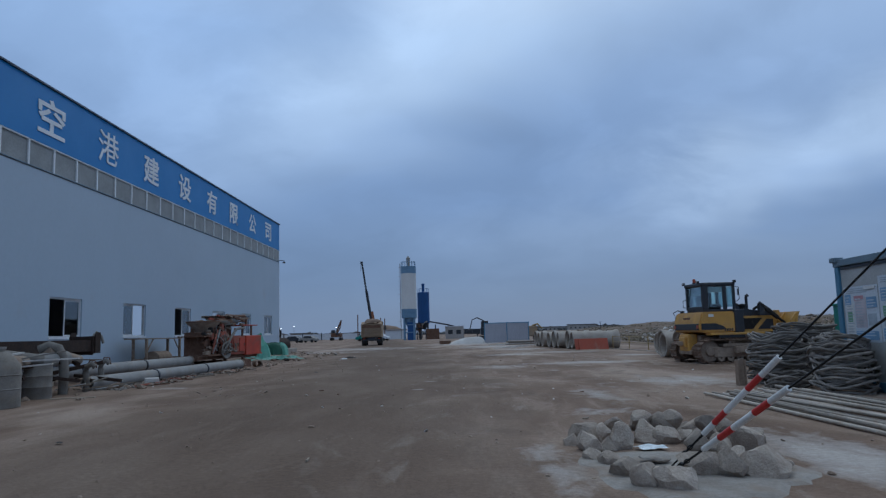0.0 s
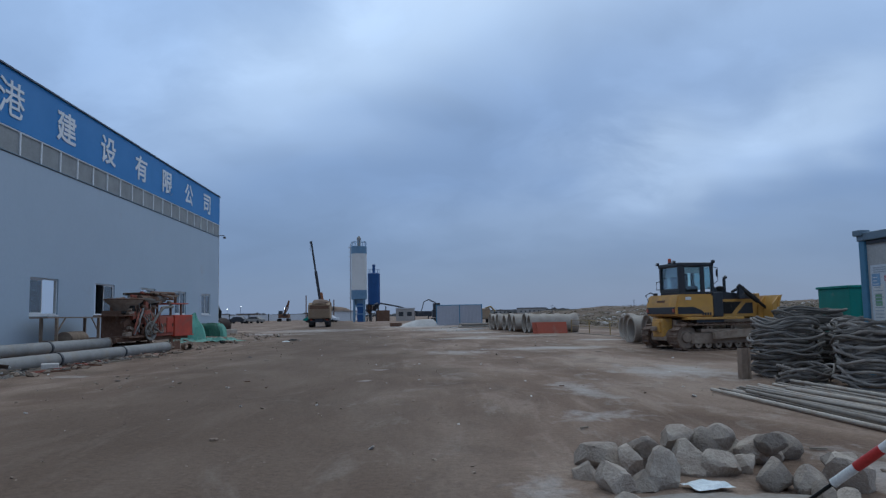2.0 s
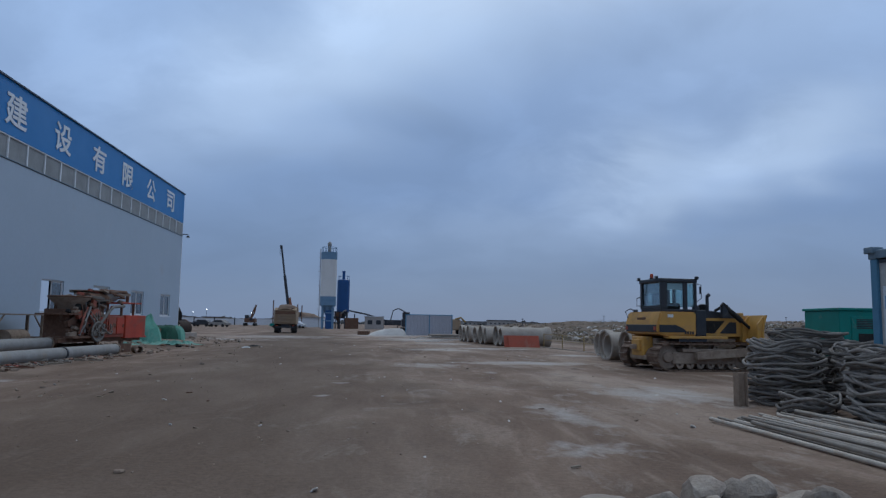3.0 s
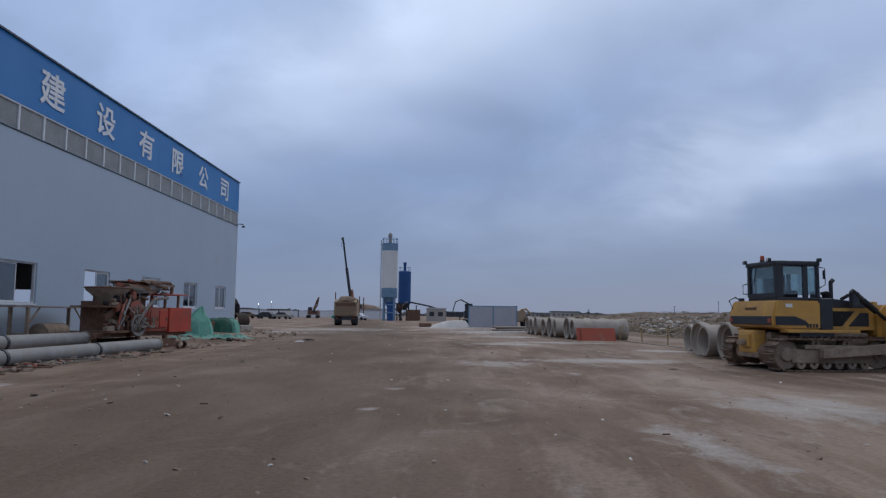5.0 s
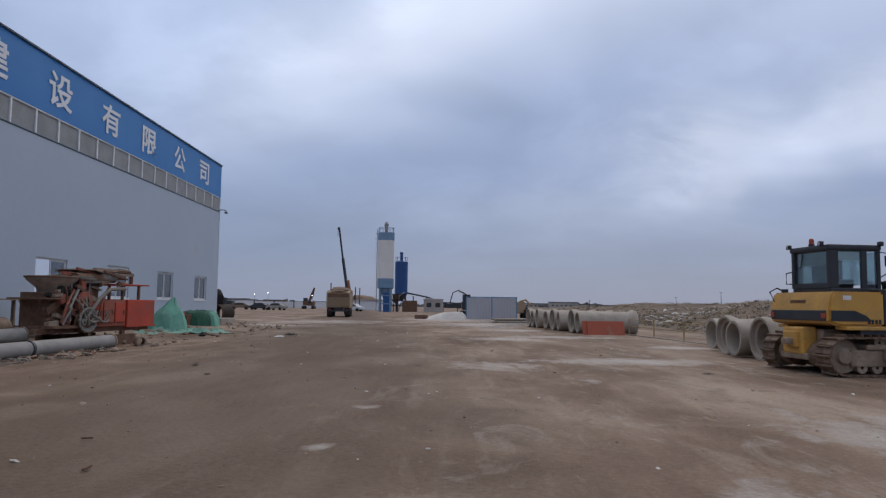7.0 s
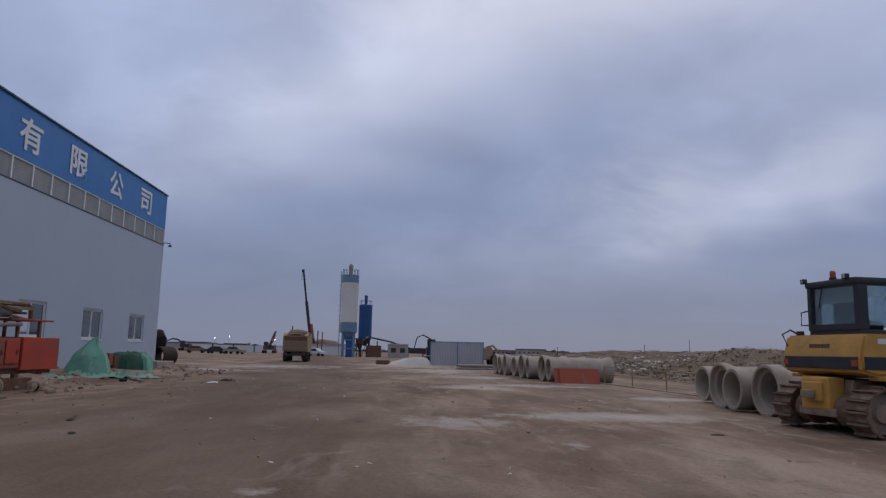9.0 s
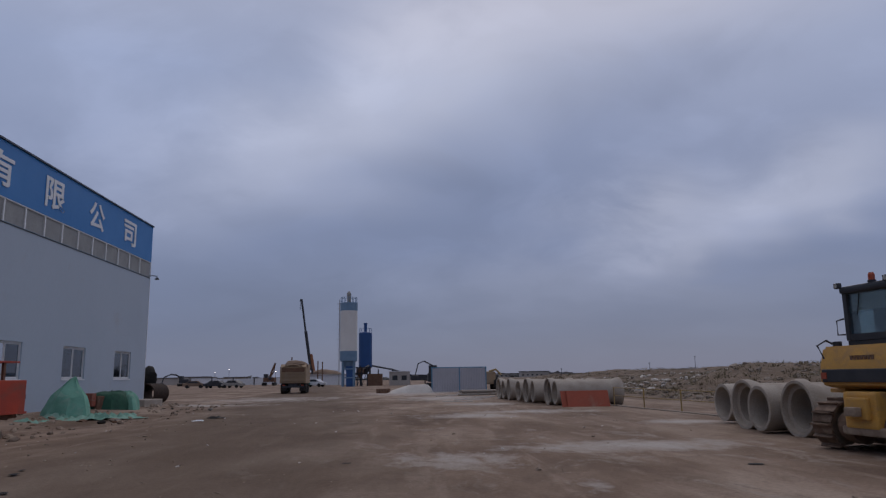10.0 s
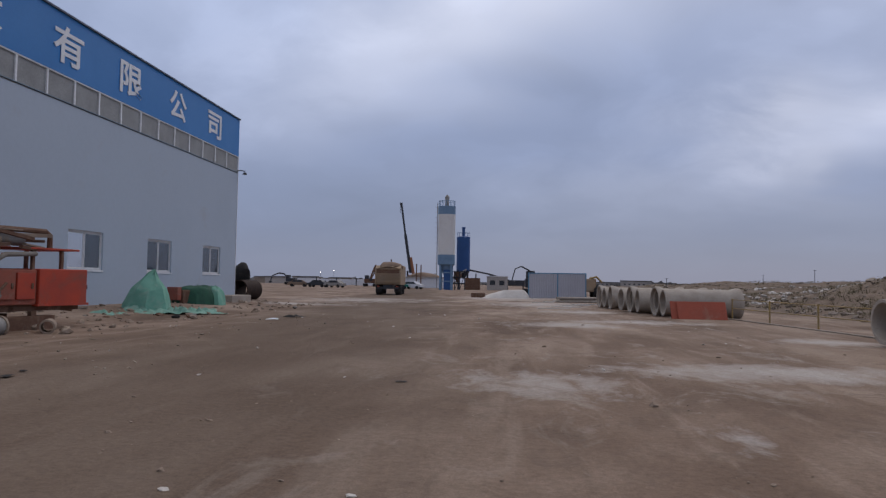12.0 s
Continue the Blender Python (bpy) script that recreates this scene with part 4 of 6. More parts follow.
# ---- west side: things along the workshop wall ----
def build_concrete_pump():
    cp = thing("concrete_pump", pose(-11.29, 30.84, 0.02, 0, 0, 78), "old red trailer concrete pump, rusty and stacked with scrap", "concrete pump")
    bm = B()
    for y in (0.25, 1.65):
        box(bm, 0.6, 6.1, y - 0.08, y + 0.08, 0.46, 0.62, bevel=0.01)
    for x in (0.8, 2.4, 4.0, 5.8):
        box(bm, x - 0.07, x + 0.07, 0.17, 1.73, 0.46, 0.60)
    part("chassis", bm, RUST, cp, "rusty steel chassis")
    for y in (0.15, 1.75):
        part("skid_beam", box(B(), 2.6, 5.2, y - 0.12, y + 0.12, -0.04, 0.34, bevel=0.02), RUST, cp)
        for x in (2.9, 4.6):
            part("skid_post", box(B(), x - 0.08, x + 0.08, y - 0.06, y + 0.06, 0.34, 0.46), RUST, cp)
    # engine box at the far end, brighter than the rest
    bx = part("engine_box", box(B(), 4.65, 6.2, 0.0, 1.9, 0.62, 1.53, bevel=0.025), REDPAINT, cp, "bright orange-red engine box")
    part("box_flange", box(B(), 4.6, 6.25, -0.03, 1.93, 0.58, 0.64), REDPAINT, bx)
    part("box_catch", box(B(), 6.2, 6.27, 0.05, 0.2, 1.0, 1.12), CABGREY, bx)
    mid = part("pump_housing", box(B(), 2.7, 4.62, 0.06, 1.84, 0.62, 1.50, bevel=0.03), REDOLD, cp, "dull rusted red housing")
    for k in range(3):
        dr = part("access_door", box(B(), 2.85 + k * 0.58, 3.37 + k * 0.58, 0.0, 0.06, 0.76, 1.42 + 0.06 * (k == 1), bevel=0.015), REDPAINT if k != 1 else REDOLD, mid)
        part("door_pull", box(B(), 3.25 + k * 0.58, 3.30 + k * 0.58, -0.03, 0.0, 1.02, 1.16), RUST, dr)
    # upper deck and canopy
    part("deck_plate", box(B(), 4.4, 6.0, 0.1, 1.5, 2.02, 2.07, bevel=0.01), REDPAINT, cp, "bent orange-red deck plate")
    for x in (4.6, 5.5):
        for y in (0.2, 1.4):
            part("deck_post", box(B(), x - 0.04, x + 0.04, y - 0.04, y + 0.04, 1.5, 2.02), RUST, cp)
    bm = tube(B(), [(3.2, 0.35, 2.07), (3.2, 0.35, 2.4), (3.3, 0.35, 2.5), (5.1, 0.35, 2.5), (5.25, 0.35, 2.4), (5.25, 0.35, 2.07)], 0.07, 8)
    part("guard_arch", bm, RUST, cp)
    part("top_cover", box(B(), 2.6, 4.3, 0.2, 1.2, 2.46, 2.50, bevel=0.01), MUDSTEEL, cp)
    part("pale_drum", cyl(B(), (3.6, 0.5, 2.28), (4.5, 0.5, 2.26), 0.17, seg=18), PIPEGREY, cp, "pale grey cylinder", True)
    part("scrap_sheet", box(B(), 2.2, 3.5, 0.1, 1.0, 1.62, 1.66, m=Matrix.Rotation(radians(4), 4, "Y")), RUST, cp)
    # hopper
    bm = lathe(B(), [(0.36, 1.66), (0.44, 1.86), (0.72, 2.10), (0.76, 2.19), (0.72, 2.19), (0.67, 2.11), (0.40, 1.88), (0.32, 1.68)], Matrix.Translation((1.75, 0.62, 0)), 26, closed=True)
    part("hopper", bm, MUDSTEEL, cp, "cement-caked round hopper", True)
    part("hopper_rim", tube(B(), [(1.75 + 0.76 * math.cos(k * math.tau / 24), 0.62 + 0.76 * math.sin(k * math.tau / 24), 2.19) for k in range(24)], 0.03, 6, True), RUST, cp)
    part("hopper_box", box(B(), 1.25, 2.15, 0.25, 1.3, 0.62, 1.72, bevel=0.03), RUST, cp, "dark rusty hopper box")
    part("tray", box(B(), 0.75, 1.5, -0.05, 1.3, 1.50, 1.55), RUST, cp)
    part("shelf", box(B(), 1.0, 2.6, -0.12, 0.9, 0.62, 0.70), RUST, cp)
    # engine block, drums, hoses between hopper and housing
    part("gear_case", box(B(), 2.2, 3.4, 0.2, 1.6, 0.62, 2.0, bevel=0.08), RUST, cp)
    part("valve_drum", cyl(B(), (2.45, -0.05, 1.42), (2.45, 1.2, 1.45), 0.34, seg=20), REDOLD, cp, "", True)
    part("air_drum", cyl(B(), (2.3, 0.3, 2.12), (3.6, 0.4, 2.16), 0.24, seg=18), RUST, cp, "", True)
    part("pulley", lathe(B(), [(0.06, -0.05), (0.30, -0.06), (0.27, 0.0), (0.30, 0.06), (0.06, 0.05)], Matrix.Translation((2.35, -0.06, 0.80)) @ Matrix.Rotation(math.pi / 2, 4, "X"), 20), RUST, cp, "", True)
    part("outlet_pipe", tube(B(), [(2.15, -0.12, 0.72), (2.5, -0.16, 1.05), (3.0, -0.16, 1.55), (3.6, -0.05, 1.85), (4.6, 0.1, 1.9)], 0.06, 10), SLURRY, cp, "grey rubber delivery hose", True)
    rng = random.Random(8)
    for k in range(5):
        x = 2.0 + 0.16 * k
        pts = [(x, 0.0, 1.5 + rng.uniform(0, 0.3))]
        for j in range(1, 9):
            a = j / 8
            pts.append((x + (0.4 + 0.35 * (k % 3)) * a + 0.2 * math.sin(j * 0.7 + k), -0.1 - 0.12 * math.sin(a * 3.1), 1.5 - 0.75 * math.sin(a * 2.7) + rng.uniform(-0.06, 0.06)))
        part("hydraulic_hose", tube(B(), pts, 0.034, 7), (SLURRY, SLURRY, RUST)[k % 3], cp, "", True)
    for q in range(4):
        ring = [(2.45 + (0.30 + 0.03 * q) * math.cos(k * math.tau / 22), -0.12 - 0.02 * q, 0.86 + (0.28 + 0.03 * q) * math.sin(k * math.tau / 22)) for k in range(22)]
        part("coiled_hose", tube(B(), ring, 0.036, 7, True), SLURRY, cp, "coiled grey hose", True)
    for k in range(26):
        x, y = rng.uniform(2.2, 4.7), rng.uniform(-0.05, 1.3)
        z = 2.0 + 0.017 * k
        a, l = rng.uniform(-25, 25), rng.uniform(0.5, 1.3)
        part("scrap_bar", box(B(), -l / 2, l / 2, -0.045, 0.045, 0, rng.uniform(0.04, 0.10), m=pose(x, y, z, 0, rng.uniform(-9, 9), a)), (RUST, MUDSTEEL, RUST, SLURRY, REDOLD, MUDSTEEL)[k % 6], cp)
    for k in range(46):
        x, z = rng.uniform(1.15, 3.1), rng.uniform(0.66, 2.0)
        sx, sz = rng.uniform(0.08, 0.34), rng.uniform(0.05, 0.26)
        part("machine_fitting", box(B(), -sx, sx, -0.05, 0.12, -sz / 2, sz / 2, m=pose(x, 0.12 + rng.uniform(-0.1, 0.08), z, 0, rng.uniform(-35, 35), 0), bevel=0.012), (RUST, REDOLD, BLACK, MUDSTEEL, RUST)[k % 5], cp)
    for k in range(9):
        x = rng.uniform(1.2, 3.2)
        part("machine_pipe", tube(B(), [(x, -0.02, rng.uniform(0.7, 1.0)), (x + rng.uniform(-0.2, 0.3), -0.1, rng.uniform(1.1, 1.4)), (x + rng.uniform(-0.1, 0.6), 0.05, rng.uniform(1.6, 2.1))], rng.uniform(0.018, 0.045), 7), (REDOLD, RUST, PIPEGREY)[k % 3], cp, "", True)
    for k in range(3):
        part("scrap_sack", stone(0.6, 90 + k, 0.5, 5), MUDSTEEL, cp, "", True).matrix_basis = pose(2.6 + k * 0.5, 0.55, 2.2 + 0.12 * (k == 1), 0, 0, 40 * k)
    part("tow_bar", cyl(B(), (5.9, 0.9, 0.5), (6.5, 0.8, 0.42), 0.05, seg=10), RUST, cp)


def build_steel_pipes():
    def one(a, b, r, joints, label):
        a, b = Vector(a), Vector(b)
        way = (b - a).normalized()
        p = thing("steel_pipe", Matrix.Translation(a), label, "pipe", "grey pipes along the wall")
        L = (b - a).length
        turn = way.to_track_quat("Z", "Y").to_matrix().to_4x4()
        bm = lathe(B(), [(r, 0), (r, L), (r - 0.02, L), (r - 0.02, 0)], turn, 26, closed=True)
        part("shell", bm, PIPEGREY, p, "", True)
        for s in joints:
            part("clamp", lathe(B(), [(r, s - 0.05), (r + 0.025, s - 0.05), (r + 0.025, s + 0.05), (r, s + 0.05)], turn, 26), CABGREY, p, "dark clamp ring")
        part("end_ring", lathe(B(), [(r, L - 0.03), (r + 0.03, L - 0.03), (r + 0.03, L + 0.03), (r - 0.02, L + 0.03)], turn, 26), MUDSTEEL, p)

    one((-10.75, 20.9, 0.20), (-10.15, 33.8, 0.20), 0.205, (4.2, 8.6), "long grey steel pipe lying on dirt")
    one((-12.6, 20.4, 0.46), (-11.75, 31.6, 0.47), 0.205, (3.0, 7.2), "long grey steel pipe resting on timber blocks")
    for y, x in ((21.5, -12.5), (26.0, -12.08), (30.8, -11.63)):
        solid("timber_block", box(B(), -0.35, 0.35, -0.12, 0.12, 0.0, 0.24, bevel=0.01), TIMBER, pose(x, y, 0.02, 0, 0, 4), "weathered timber block under a pipe", "timber", "blocks under the pipe")
    bm = lathe(B(), [(0.17, 0), (0.17, 0.7), (0.13, 0.7), (0.13, 0)], Matrix.Rotation(math.pi / 2, 4, "X"), 20, closed=True)
    solid("pipe_stub", bm, MUDSTEEL, pose(-9.75, 35.0, 0.16, 0, 0, 30), "short rusty pipe stub on the ground", "pipe", smooth=True)


def build_junk():
    # plastic tank with a domed top
    bm = lathe(B(), [(0.0, 0.0), (0.60, 0.0), (0.60, 0.5), (0.62, 0.52), (0.60, 0.54), (0.60, 0.9), (0.62, 0.92), (0.60, 0.94), (0.59, 1.18), (0.33, 1.55), (0.24, 1.58), (0.24, 1.66), (0.0, 1.68)], None, 30)
    tk = solid("water_tank", bm, SLURRY, pose(-10.3, 15.9, 0.0) @ Matrix.Diagonal((0.95, 0.95, 0.80, 1)), "cement-grey plastic water tank with tapered top", "tank", smooth=True)
    part("tank_lid", cyl(B(), (0, 0, 1.66), (0, 0, 1.72), 0.26, seg=20), PIPEGREY, tk)
    bm = lathe(B(), [(0.0, 0.02), (0.40, 0.0), (0.40, 0.33), (0.415, 0.35), (0.40, 0.37), (0.40, 0.66), (0.415, 0.68), (0.40, 0.70), (0.40, 1.0), (0.37, 1.0), (0.37, 0.2), (0.0, 0.2)], None, 28)
    solid("steel_drum", bm, SLURRY, pose(-10.75, 18.35, 0.0) @ Matrix.Diagonal((0.92, 0.92, 0.86, 1)), "open steel drum caked with grey cement", "drum", smooth=True)
    # rusty conveyor beam on legs
    bmm = thing("conveyor_beam", pose(-12.35, 21.3, 0.0, 0, 0, 0), "dark rusty steel conveyor beam on short legs", "conveyor")
    bm = B()
    box(bm, -0.35, -0.28, -9.0, 2.2, 1.12, 1.5)
    box(bm, 0.28, 0.35, -9.0, 2.2, 1.12, 1.5)
    box(bm, -0.28, 0.28, -9.0, 2.2, 1.14, 1.18)
    part("trough", bm, RUSTDARK, bmm, "dark rusty steel trough")
    part("end_plate", box(B(), -0.4, 0.4, 2.2, 2.26, 1.0, 1.62), RUSTDARK, bmm)
    for x in (-0.42, 0.42):
        part("bearing_bracket", prism(B(), [(-0.03, 1.05), (0.03, 1.05), (0.03, 1.75), (-0.03, 1.62)], 2.28, 2.62), RUSTDARK, bmm).location = (x, 0, 0)
    part("scraper", tube(B(), [(0.3, 2.3, 1.55), (0.36, 2.5, 1.75), (0.40, 2.75, 1.62), (0.42, 2.85, 1.38)], 0.045, 7), PIPEGREY, bmm)
    part("belt", box(B(), -0.26, 0.26, -9.0, 2.1, 1.46, 1.49), BLACK, bmm)
    part("end_drum", cyl(B(), (-0.38, 2.4, 1.32), (0.38, 2.4, 1.32), 0.14, seg=16), RUSTDARK, bmm)
    for y in (-6.0, -2.5, 0.6):
        for x in (-0.3, 0.3):
            part("leg", box(B(), x - 0.04, x + 0.04, y - 0.04, y + 0.04, 0.0, 1.12), RUSTDARK, bmm)
        part("brace", box(B(), -0.26, 0.26, y - 0.03, y + 0.03, 0.5, 0.56), RUSTDARK, bmm)
    # scrap heap: ducts, sacks, boards and posts caked in cement
    rng = random.Random(21)
    for k in range(9):
        x, y = rng.uniform(-12.0, -10.7), rng.uniform(15.8, 20.3)
        solid("cement_lump", stone(rng.uniform(0.6, 1.0), 130 + k, 0.6, 6), SLURRY, pose(x, y, 0.2, 0, 0, rng.uniform(0, 360)), "grey hardened cement lump in a scrap heap", "rubble", "scrap heap lumps", smooth=True)
    for k in range(6):
        x, y = -11.2 + 0.12 * (k % 3), 16.2 + k * 0.75
        l = rng.uniform(0.9, 1.6)
        bm = cyl(B(), (-l / 2, 0, 0), (l / 2, 0, 0), rng.uniform(0.10, 0.22), seg=16)
        solid("duct_piece", bm, (SLURRY, PIPEGREY, MUDSTEEL)[k % 3], pose(x, y, 0.95 + 0.1 * (k % 2), 0, rng.uniform(-14, 14), rng.uniform(40, 130)), "short grey duct lying on a scrap heap", "duct", "scrap ducts", smooth=True)
    for k in range(10):
        x, y = rng.uniform(-11.6, -10.5), rng.uniform(15.5, 20.6)
        l = rng.uniform(1.0, 1.9)
        solid("scrap_board", box(B(), -l / 2, l / 2, -0.07, 0.07, 0, 0.035), (CHALK, PIPEGREY, SLURRY)[k % 3], pose(x, y, 0.72 + 0.07 * k * 0.6, 0, rng.uniform(-10, 10), rng.uniform(0, 180)), "weathered board on a scrap heap", "board", "scrap boards")
    for k in range(12):
        x, y = rng.uniform(-11.9, -10.5), rng.uniform(15.8, 21.4)
        l = rng.uniform(0.8, 1.8)
        solid("scrap_iron", box(B(), -l / 2, l / 2, -0.05, 0.05, 0, 0.09), RUSTDARK, pose(x, y, 0.30 + 0.06 * k, rng.uniform(-20, 20), rng.uniform(-14, 14), rng.uniform(0, 180)), "dark rusty iron bar on a scrap heap", "scrap iron", "scrap iron bars")
    bm = tube(B(), [(0, 0, 0.0), (0.02, 0.02, 0.6), (-0.03, 0.0, 1.05), (-0.12, -0.05, 1.28), (-0.35, -0.1, 1.36), (-0.6, -0.15, 1.25)], 0.13, 10)
    solid("flexible_duct", bm, SLURRY, pose(-10.75, 19.6, 0.0), "cement-caked flexible duct bent over the scrap", "duct", smooth=True)
    for x, y, h in ((-10.55, 20.45, 0.85), (-10.9, 22.0, 0.95)):
        po = solid("caked_post", tube(B(), [(0, 0, -0.45 * h), (0.03, 0.01, -0.1), (-0.02, 0.03, 0.15), (0.02, 0, 0.34), (0.16, 0, 0.42), (0.26, 0.02, 0.33)], 0.085, 9), SLURRY, pose(x, y, h * 0.45, 3, 2, 0), "stub post caked in cement", "post", "caked posts", smooth=True)
        part("hook", tube(B(), [(0, 0, 0.3), (0.1, 0, 0.52), (0.25, 0.02, 0.5), (0.3, 0.02, 0.3)], 0.02, 6), RUST, po)
    for k in range(9):
        a = rng.uniform(0, 180)
        l = rng.uniform(0.8, 1.5)
        x, y = rng.uniform(-10.7, -9.9), rng.uniform(19.6, 22.2)
        solid("loose_stick", box(B(), -l / 2, l / 2, -0.02, 0.02, 0, 0.03), TIMBER if k % 3 else WHITE, pose(x, y, 0.06 + 0.04 * k, 0, rng.uniform(-16, 16), a), "loose timber stick among scrap", "stick", "loose sticks")
    solid("loose_board", box(B(), -0.55, 0.55, -0.09, 0.09, 0, 0.03), TIMBER, pose(-9.6, 18.0, 0.0, 0, 0, 12), "pale loose board lying on dirt", "board")
    # debris along the near pipe
    for k in range(84):
        y = rng.uniform(20.8, 32.5)
        x = -10.3 + rng.uniform(0.05, 0.95) + (y - 21) * 0.03
        if k % 3 != 1:
            l = rng.uniform(0.3, 1.0)
            solid("scrap_stick", box(B(), -l / 2, l / 2, -0.03, 0.03, 0, 0.04), (RUST, MUDSTEEL, RUST, TIMBER, REDOLD, RUST, TIMBER)[k % 7], pose(x, y, 0.01 + 0.01 * (k % 3), 0, rng.uniform(-4, 4), rng.uniform(0, 180)), "broken timber stick in roadside debris", "stick", "debris beside the pipe")
        else:
            s = rng.uniform(0.08, 0.24)
            solid("debris_stone", stone(s, 200 + k, 0.6, 6), (SLURRY, MUDSTEEL, ROCK)[k % 3] if k % 7 else BRICK, pose(x, y, s * 0.14, 0, 0, rng.uniform(0, 360)), "broken piece of masonry beside the pipe", "rubble", "debris beside the pipe", smooth=True)
    solid("foam_block", box(B(), -0.22, 0.22, -0.13, 0.13, 0, 0.2, bevel=0.03), CHALK, pose(-9.85, 23.3, 0.0, 3, 0, 25), "dirty white foam block on the ground", "block")
    # steel trestle bench against the wall with a tank below
    tb = thing("trestle_bench", pose(-14.0, 33.2, 0.2), "rusty steel trestle bench standing by the wall", "bench")
    part("bench_top", box(B(), -0.35, 0.35, -2.4, 2.4, 1.28, 1.33), MUDSTEEL, tb)
    for y in (-1.6, 2.2):
        for x in (-0.3, 0.3):
            part("bench_leg", box(B(), x - 0.05, x + 0.05, y - 0.05, y + 0.05, 0.0, 1.28), MUDSTEEL, tb)
        part("bench_brace", cyl(B(), (0.3, y + (0.08 if y < 2 else -0.08), 0.75), (0.3, y + (0.7 if y < 2 else -0.7), 1.27), 0.03, seg=8), MUDSTEEL, tb)
        part("bench_rung", box(B(), -0.25, 0.25, y - 0.03, y + 0.03, 0.35, 0.41), MUDSTEEL, tb)
    bm = cyl(B(), (0, -0.75, 0.36), (0, 0.75, 0.36), 0.36, seg=24)
    solid("lying_drum", bm, MUDSTEEL, pose(-13.9, 33.4, 0.2), "brown dusty drum lying under a bench", "drum", smooth=True)
    for k in range(14):
        s = rng.uniform(0.25, 0.5)
        solid("spoil_lump", stone(s, 300 + k, 0.6, 6), SLURRY, pose(-13.6 + rng.uniform(-0.5, 0.5), rng.uniform(24, 38), 0.22 + s * 0.12), "pale lump of spoil at the wall foot", "rubble", "spoil at the wall", smooth=True)


def drape(w, d, h, peak, seed, n=11, flat=1.0):
    """A cloth thrown over a thing: high at the peak, falling in folds to a ragged hem on the ground."""
    bm = B()
    rows = []
    for j in range(n + 1):
        row = []
        for i in range(n * 2):
            a = i * math.tau / (n * 2)
            t = j / n
            fold = 1 + 0.07 * math.sin(3 * a + seed) * t + 0.04 * math.sin(8 * a + 2 * seed + 3 * t) * t + 0.30 * noise.noise(Vector((math.cos(a) * 1.5, math.sin(a) * 1.5, seed + t * 2)))
            px, py = peak
            x = px * (1 - t) + w * math.cos(a) * fold * (0.18 + 0.82 * t ** 0.8) * (0.25 + 0.75 * min(1, t * 1.6))
            y = py * (1 - t) + d * math.sin(a) * fold * (0.18 + 0.82 * t ** 0.8) * (0.25 + 0.75 * min(1, t * 1.6))
            z = h * max(0.0, 1 - t ** flat) ** 0.8 * (1 + 0.05 * math.sin(5 * a + seed)) + 0.10 * h * noise.noise(Vector((math.cos(a) * 2.2, math.sin(a) * 2.2, seed * 2 + t * 3))) * (1 - t) + 0.02
            row.append(bm.verts.new((x, y, max(0.01, z))))
        rows.append(row)
    bm.faces.new(rows[0])
    for j in range(n):
        for i in range(n * 2):
            k = (i + 1) % (n * 2)
            bm.faces.new((rows[j][i], rows[j][k], rows[j + 1][k], rows[j + 1][i]))
    return bm


def ripple_sheet(w, d, seed, h=0.16, n=30):
    bm = B()
    grid = []
    for j in range(n + 1):
        row = []
        for i in range(n + 1):
            u, v = i / n * 2 - 1, j / n * 2 - 1
            p = Vector((u * w * 1.2, v * d * 1.2, seed))
            lump = abs(noise.fractal(p * 1.6, 0.8, 2.0, 3))
            k = max(0.0, 1 - (u * u + v * v) ** 2 * 0.6)
            row.append(bm.verts.new((u * w * (1 + 0.15 * noise.noise(p)), v * d * (1 + 0.2 * noise.noise(p + Vector((5, 0, 0)))), 0.015 + h * lump * 1.6 * k)))
        grid.append(row)
    for j in range(n):
        for i in range(n):
            bm.faces.new((grid[j][i], grid[j][i + 1], grid[j + 1][i + 1], grid[j + 1][i]))
    return bm


